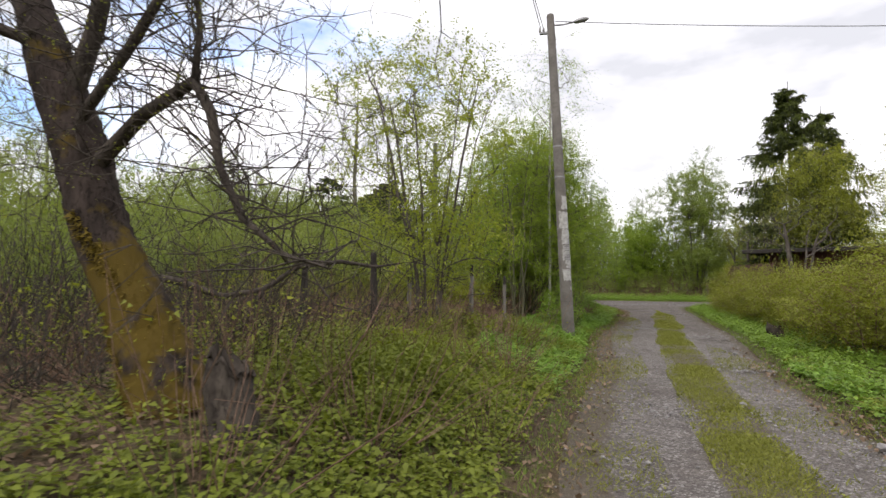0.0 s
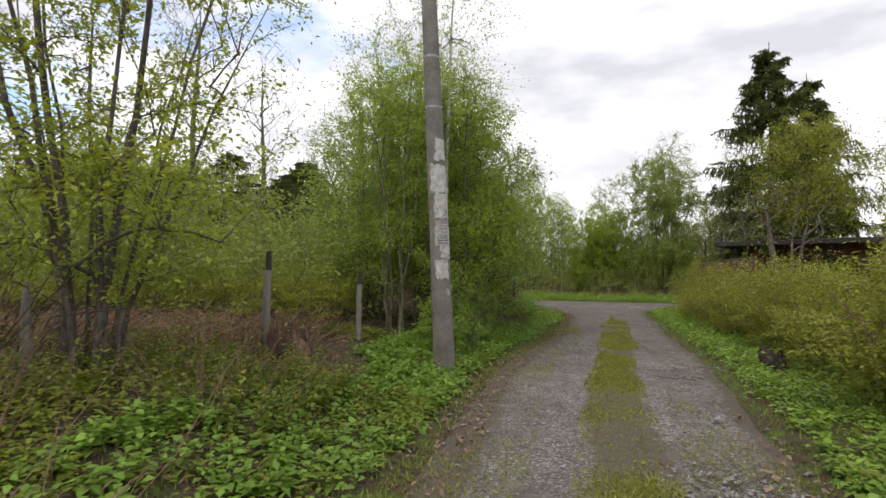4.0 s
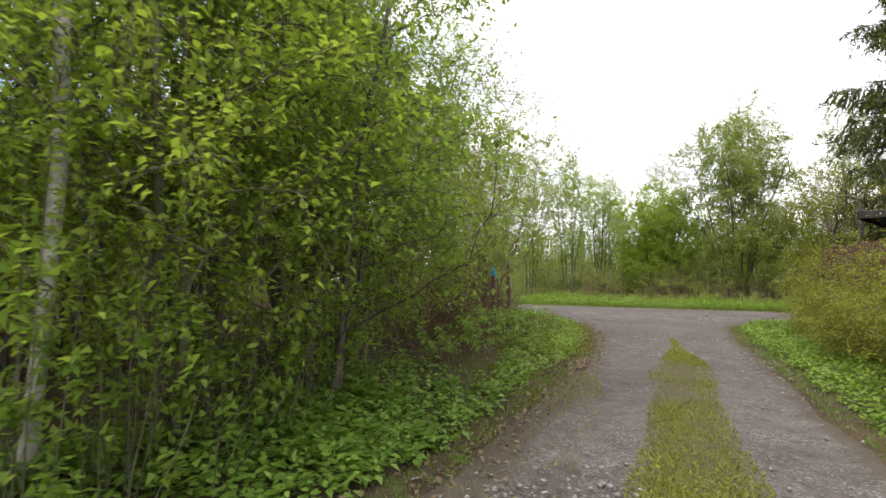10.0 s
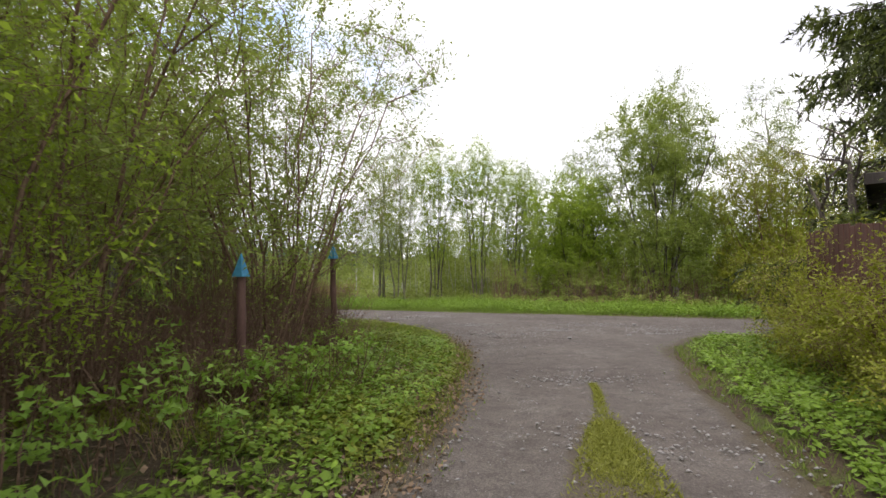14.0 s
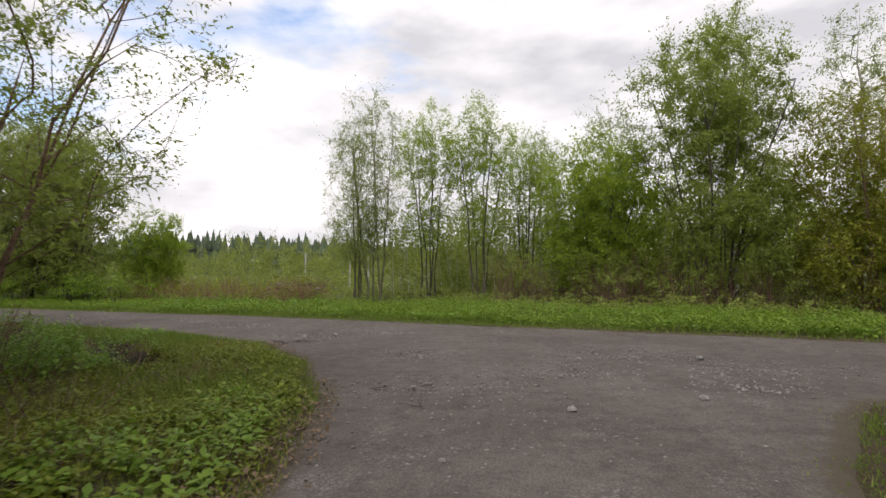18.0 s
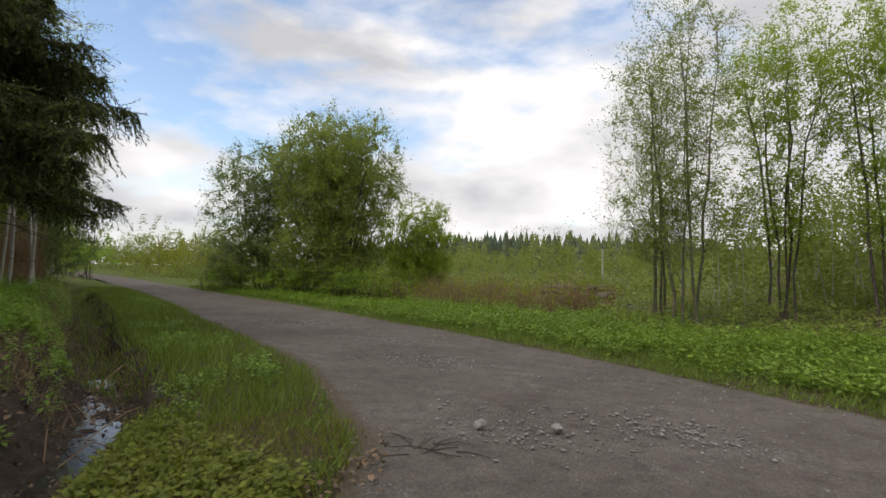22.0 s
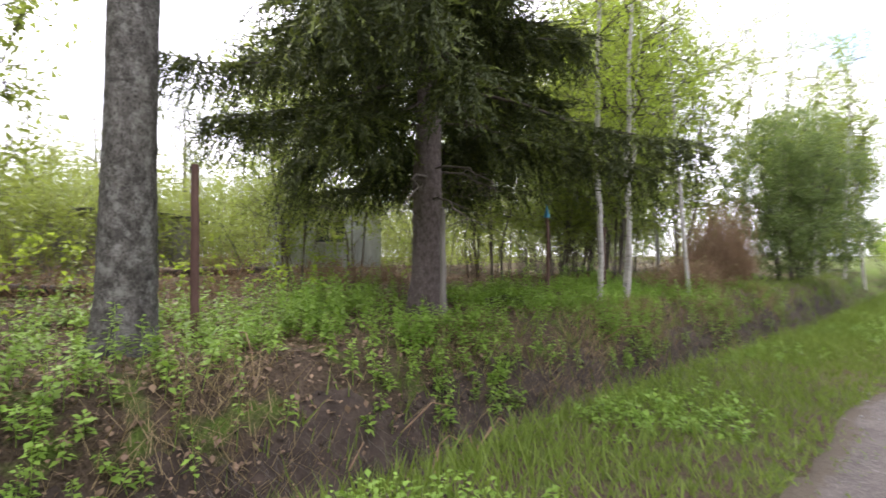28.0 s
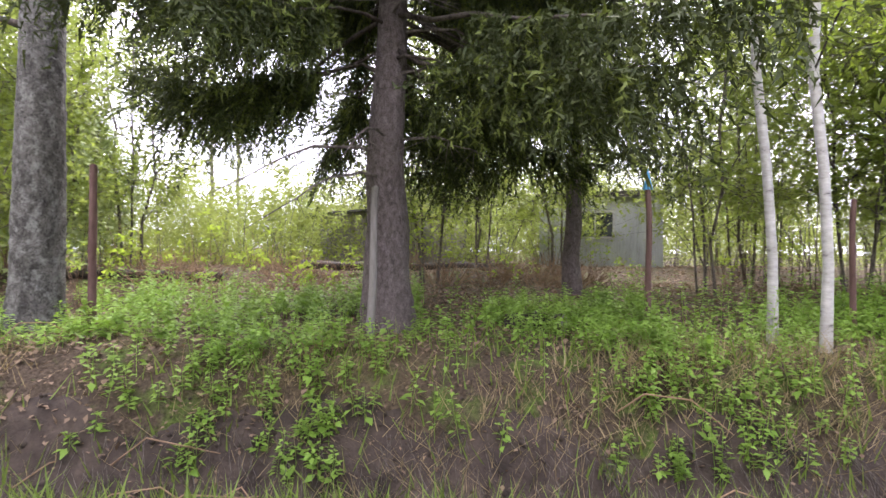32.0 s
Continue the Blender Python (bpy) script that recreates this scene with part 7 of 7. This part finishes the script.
def wood_pile(x, y):
    root = thing("wood_pile", x, y, zat(x, y), "low heap of cut branches and thin logs in the field", "wood pile", rz=-8)
    r = np.random.default_rng(330)
    for k in range(70):
        f = r.random()
        c = np.array([1.5 * r.normal() * (1 - 0.6 * f) * 0.7, 0.5 * r.normal() * (1 - 0.5 * f), 0.05 + 0.62 * f])
        a, ln = 0.5 * r.normal(), 0.3 + 0.45 * r.random()
        d = np.array([math.cos(a), math.sin(a), 0.10 * r.normal()]) * ln
        w = 0.025 + 0.045 * r.random()
        part_mesh("branch", mesh_from("branch", *chain_tube([c - d, c + np.array([0, 0, 0.03 * r.normal()]), c + d], [w, w * 0.9, w * 0.6], 6, r, 0.05), M_OLDWOOD if r.random() < 0.4 else M_BARK, True), root)
    return root


wood_pile(-1.4, 44.8)


def ditch_twigs():
    r = np.random.default_rng(340)
    for k in range(26):
        x = -10 + 13 * r.random()
        y = float(np.interp(x, DITCH[::-1, 0], DITCH[::-1, 1])) - 0.25 + 0.45 * r.normal()
        z = zat(x, y) + 0.03
        a = r.random() * 6.28
        L2 = 0.5 + 0.5 * r.random()
        pts = [(0, 0, 0.0), (0.35 * L2 * math.cos(a), 0.35 * L2 * math.sin(a), 0.12 + 0.1 * r.random()), (0.7 * L2 * math.cos(a + 0.3), 0.7 * L2 * math.sin(a + 0.3), 0.22 * r.random()), (L2 * math.cos(a + 0.4), L2 * math.sin(a + 0.4), 0.02)]
        root = new("dead_stick", mesh_from("dead_stick", *chain_tube(pts, [0.007, 0.006, 0.005, 0.003], 5), M_STRAW, True))
        root.matrix_basis = pose(x, y, z)
        tagged(root, "pale dead stick lying by the ditch", "stick", "sticks by the ditch")


ditch_twigs()

brush("back_foliage", "sunlit pale green young wood behind the bank", "thicket", 315, low_plots(band(120, -30, 3, 12, 21.0, 2.5, 6.5, 2.0, 3.2) + band(80, -30, -10, 3, 13.0, 3.5, 7.5, 2.2, 3.6)), 760, 0.085, M_FAR_BIRCH, M_BARK, 2, 0.009, 0.3, 0.6, -0.1)
def below_sky(places):
    """Keeps the growth on the plots under the tops of the bare trees by the track."""
    return [(x, y, min(h, 1.2 + 0.17 * math.hypot(x - 6.0, y - 5.0)), w) for x, y, h, w in places]


brush("plot_trees", "soft green young trees at the back of the garden plots", "thicket", 331, below_sky([(-0.8 - d * math.cos(a), 32.0 - d * math.sin(a), 1.4 + 0.20 * d * (0.8 + 0.3 * rb.random()), 3.0) for d, a in [(14.0 + 9.0 * rb.random(), math.radians(62.0 + 38.0 * rb.random())) for _ in range(40)]]), 900, 0.085, M_FAR_BIRCH, M_BARK, 2, 0.010, 0.3, 0.6, -0.1)
brush("back_foliage", "young trees along the bank beyond the birches", "thicket", 316, below_sky([(-10.5 - 13 * rb.random(), 23.0 + 6.0 * rb.random(), 3.0 + 4.0 * rb.random(), 2.0) for _ in range(56)]), 480, 0.085, M_LEAF_GREY, M_BARK, 2, 0.010)

brush("meadow_scrub", "smooth pale yellow-green young growth over the field", "thicket", 317, band(190, -60, 14, 49, 62, 0.9, 3.0, 2.4, 4.0), 220, 0.15, M_FAR_BIRCH, M_BARK_OLIVE, 1, 0.008, 0.3, 0.6, -0.4)
for px, py, ph in ((-7.0, 60.0, 2.7), (-2.2, 56.0, 1.9), (-0.6, 55.0, 2.3), (1.8, 54.0, 2.1)):
    round_post("dead_birch_trunk", px, py, ph, 0.065, M_BIRCH, "pale dead birch trunk standing in the field", (0.01, 0.0))


# ---- small things on the road and in the ditch ----
def stone_patch(seed, x, y, rad, n, lo, hi):
    """A worn patch of bare crushed stone."""
    return stones(seed, n, (x - rad * 1.5, x + rad * 1.5, y - rad, y + rad), lambda u, v, s: np.exp(-(((u - x) / rad / 0.9) ** 2 + ((v - y) / rad / 0.6) ** 2)), lo, hi, "worn patch of bare pale crushed stone on the road", "stone_patch")


for k, (px, py, pr) in enumerate(POTHOLES):
    stone_patch(400 + k, px, py, pr, 1700, 0.006, 0.034)


def loose_stone(x, y, size, seed):
    r = np.random.default_rng(seed)
    bm = bmesh.new()
    bmesh.ops.create_icosphere(bm, subdivisions=2, radius=size)
    for v in bm.verts:
        v.co *= 0.78 + 0.30 * r.random()
        v.co.z *= 0.7
    me = bpy.data.meshes.new("stone")
    bm.to_mesh(me)
    bm.free()
    me.materials.append(M_STONE)
    ob = new("stone", me)
    ob.matrix_basis = pose(x, y, size * 0.35, 0, 0, 40 * seed)
    return tagged(ob, "pale grey loose stone lying on the gravel", "stone", "loose stones")


for k, (px, py, ps) in enumerate(((9.5, 24.6, 0.045), (10.82, 25.15, 0.05), (9.9, 27.4, 0.04), (7.9, 25.4, 0.035), (11.6, 27.6, 0.05), (8.5, 23.2, 0.03), (6.3, 28.6, 0.035), (5.0, 29.6, 0.06), (5.5, 29.95, 0.05), (6.4, 0.6, 0.05), (5.9, 2.0, 0.04), (7.3, 6.2, 0.045))):
    loose_stone(px, py, ps, k + 1)


def twig_bundle(x, y, n, seed, label):
    r = np.random.default_rng(seed)
    root = thing("fallen_twigs", x, y, zat(x, y) if road_sd(np.array([x]), np.array([y]))[0] > 0 else 0.0, label, "twigs", "fallen twigs")
    for k in range(n):
        a = r.random() * 6.283
        pts = [np.array([0.08 * r.normal(), 0.08 * r.normal(), 0.012])]
        for s in range(3):
            q = pts[-1] + np.array([math.cos(a), math.sin(a), 0.12 * r.normal()]) * 0.09
            q[2] = max(q[2], 0.006)
            pts.append(q)
            a = a + 0.5 * r.normal()
        part_mesh("twig", mesh_from("twig", *chain_tube(pts, [0.004, 0.0035, 0.003, 0.002], 5), M_BARK_DARK, True), root)
    return root


twig_bundle(5.05, 28.87, 12, 411, "small bunch of dry dark twigs lying on the road")
twig_bundle(7.7, 8.25, 7, 412, "broken dry twigs lying in the rut")
twig_bundle(7.6, 25.3, 2, 413, "single dry twig on the gravel")
twig_bundle(8.2, 24.5, 2, 414, "single dry twig on the gravel")


def ditch_water():
    """Shallow water standing in the bottom of the ditch."""
    r = np.random.default_rng(420)
    x = np.linspace(2.9, -1.2, 30)
    y = np.interp(x, DITCH[::-1, 0], DITCH[::-1, 1])
    w = 0.25 * (1 + 0.35 * np.sin(x * 5) + 0.2 * r.normal(size=30)) * np.sin(np.linspace(0.15, 3.0, 30)) ** 0.5
    z = float(np.median([zat(a, b) for a, b in zip(x, y)])) + 0.02
    v = np.concatenate([np.stack([x - 0.35 * w, y - w, z + 0 * x], 1), np.stack([x + 0.35 * w, y + w, z + 0 * x], 1)])
    i = np.arange(29)
    f = np.stack([i, i + 1, i + 31, i + 30], 1)
    return tagged(new("water", mesh_from("water", v, f, M_WATER)), "shallow dark water standing in the ditch", "water", kind="structure")


ditch_water()


def clods(seed, n):
    """Crumbled lumps of earth along the ditch."""
    r = np.random.default_rng(seed)
    x = -13 + 17.4 * r.random(n)
    y = np.interp(x, DITCH[::-1, 0], DITCH[::-1, 1]) + 0.32 * r.normal(size=n)
    s = 0.010 + 0.03 * r.random(n) ** 3
    z = height(x, y) + s * 0.3
    base = np.array([(1, 0, 0), (0, 1, 0), (-1, 0, 0), (0, -1, 0), (0, 0, 1), (0, 0, -1)], float)
    v = (base[None] * (0.6 + 0.6 * r.random((n, 6, 1))) + r.normal(size=(n, 6, 3)) * 0.2) * s[:, None, None] + np.stack([x, y, z], 1)[:, None]
    f = np.array([(0, 1, 4), (1, 2, 4), (2, 3, 4), (3, 0, 4), (1, 0, 5), (2, 1, 5), (3, 2, 5), (0, 3, 5)])
    return stuff("earth_clods", mesh_from("earth_clods", v, ((np.arange(n) * 6)[:, None, None] + f[None]).reshape(-1, 3), M_EARTH), "crumbled lumps of dark earth in the ditch", "earth")


clods(430, 2600)


def ditch_roots(seed, n):
    """Fine roots and dead stalks hanging over the cut edge of the bank."""
    r = np.random.default_rng(seed)
    x = -13 + 16.5 * r.random(n)
    y = np.interp(x, DITCH[::-1, 0], DITCH[::-1, 1]) - 0.30 - 0.22 * r.random(n)
    a = np.stack([x, y, height(x, y) + 0.03], 1)
    b = a + np.stack([0.06 * r.normal(size=n), 0.10 + 0.08 * r.random(n), -0.06 - 0.05 * r.random(n)], 1)
    c = b + np.stack([0.06 * r.normal(size=n), 0.04 * r.random(n), -0.10 - 0.12 * r.random(n)], 1)
    return stuff("hanging_roots", mesh_from("hanging_roots", *join_arrays([tubes(a, b, 0.0022, 0.0018, 3), tubes(b, c, 0.0018, 0.001, 3)]), M_BARK, True), "fine roots hanging from the cut bank", "roots")


ditch_roots(440, 800)
litter(233, 16000, (2, 8, -5, 15), lambda x, y, s: (s > -0.5) * (s < 0.4) * (x < 7.2) * (0.2 + 0.8 * patch(x, y, 1.7, 77)), 0.024, "brown dead leaves along the edge of the track")

grass(217, 150000, (2, 8, -5, 16), lambda x, y, s: (s > -0.75) * (s < 0.25) * (x < 7.3) * (0.15 + 0.85 * patch(x, y, 2.1, 78)), 0.045, "thin olive grass on the worn edge of the track", M_TURF, 0.005, 0.8)
grass(218, 90000, (-12, 14, 17, 38), lambda x, y, s: (s > -0.35) * (s < 0.1) * patch(x, y, 2.3, 79), 0.05, "short grass creeping over the edge of the gravel", None, 0.006, 0.8)
round_post("leaning_post", -4.85, 28.2, 1.35, 0.04, M_OLDWOOD, "grey weathered post standing against the spruce trunk", (-0.02, -0.02))

litter(234, 36000, (-16, 4, 15, 29), lambda x, y, s: (ditch_d(x, y) > 0.4) * (s > 2.0) * (0.35 + 0.65 * patch(x, y, 1.4, 80)), 0.06, "brown dead leaves under the trees on the bank")
brush("back_wood", "pale green wood beyond the garden plots", "thicket", 319, band(90, -75, -26, -8, 30, 3.0, 5.5, 4.0, 6.0), 420, 0.16, M_FAR_BIRCH, M_BARK, 2, 0.018, 0.3, 0.6, -0.3)

litter(235, 16000, (3, 8.5, 16, 29), lambda x, y, s: (s > -0.3) * (s < 2.4) * (ditch_d(x, y) > 0.3) * (x < 8) * patch(x, y, 1.8, 82), 0.045, "brown dead leaves and crumbs of soil on the corner")
grass(219, 14000, (3, 8, 16, 29), lambda x, y, s: (s > -0.15) * (s < 2.0) * (x < 8) * patch(x, y, 2.4, 83) ** 2, 0.12, "dry straw in the grass on the corner", M_GRASS_DRY, 0.004, 0.7)
brush("bare_thicket", "tangle of dark leafless stems behind the old tree", "thicket", 322, [(-4.0 + 5.6 * rb.random(), -2.5 + 8.0 * rb.random(), 0.6 + 1.3 * rb.random(), 3.4) for _ in range(80)], 40, 0.03, M_LEAF_SCRUB, M_BARK_DARK, 22, 0.005)

brush("maple_shoots", "low leafy shoots at the edge of the thicket", "shrub", 323, [(4.1 + 0.09 * (y - 8.5) + 0.55 * rb.random(), y, 0.7 + 1.6 * rb.random() ** 1.5, 1.1) for y in np.linspace(8.9, 13.8, 30)], 300, 0.052, M_LEAF_CHERRY, M_BARK_OLIVE, 7, 0.005, 0.6, 0.7, 0.0)
brush("leaf_heap", "low heap of brown dead stalks and brushwood among the trees", "heap", 324, [(-9.5 + 8.0 * rb.random(), 22.5 + 2.6 * rb.random(), 0.25 + 0.45 * rb.random(), 1.6) for _ in range(44)], 20, 0.05, M_LITTER, M_STRAW, 24, 0.007)

brush("bank_wood", "young pale green trees along the bank beyond the birches", "thicket", 325, [(-12.5 - 12 * rb.random(), 24.6 + 3.6 * rb.random(), 2.6 + 3.2 * rb.random(), 1.9) for _ in range(46)], 480, 0.085, M_LEAF_GREY, M_BARK, 2, 0.010, 0.3, 0.6, 0.0)
brush("dead_stalks", "brown shoots and dead stalks round the fence post and stump", "weeds", 326, [(2.4 + 0.6 * rb.random(), 6.8 + 0.6 * rb.random(), 0.30 + 0.40 * rb.random(), 0.6) for _ in range(16)], 6, 0.04, M_LITTER, M_TWIG_RED, 16, 0.005)

brush("bank_wood", "leafy young trees crowding behind the aspen", "thicket", 327, [(-0.7 + 4.0 * rb.random(), 21.2 + 3.6 * rb.random(), 2.4 + 2.8 * rb.random(), 1.8) for _ in range(40)], 620, 0.085, M_LEAF_GREY, M_BARK, 2, 0.009, 0.3, 0.6, 0.0)

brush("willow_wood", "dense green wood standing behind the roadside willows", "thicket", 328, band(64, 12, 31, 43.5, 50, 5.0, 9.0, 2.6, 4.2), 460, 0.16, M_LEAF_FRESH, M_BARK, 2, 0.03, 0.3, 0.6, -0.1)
brush("raspberry", "leafy green raspberry canes at the edge of the thicket", "shrub", 329, [(5.0 + 0.16 * (y - 14) + 0.7 * rb.random(), y, 0.4 + 0.5 * rb.random(), 0.9) for y in np.linspace(14.6, 19.5, 26)], 80, 0.055, M_HERB_BANK, M_TWIG_RED, 6, 0.005, 0.6, 0.7, 0.1)
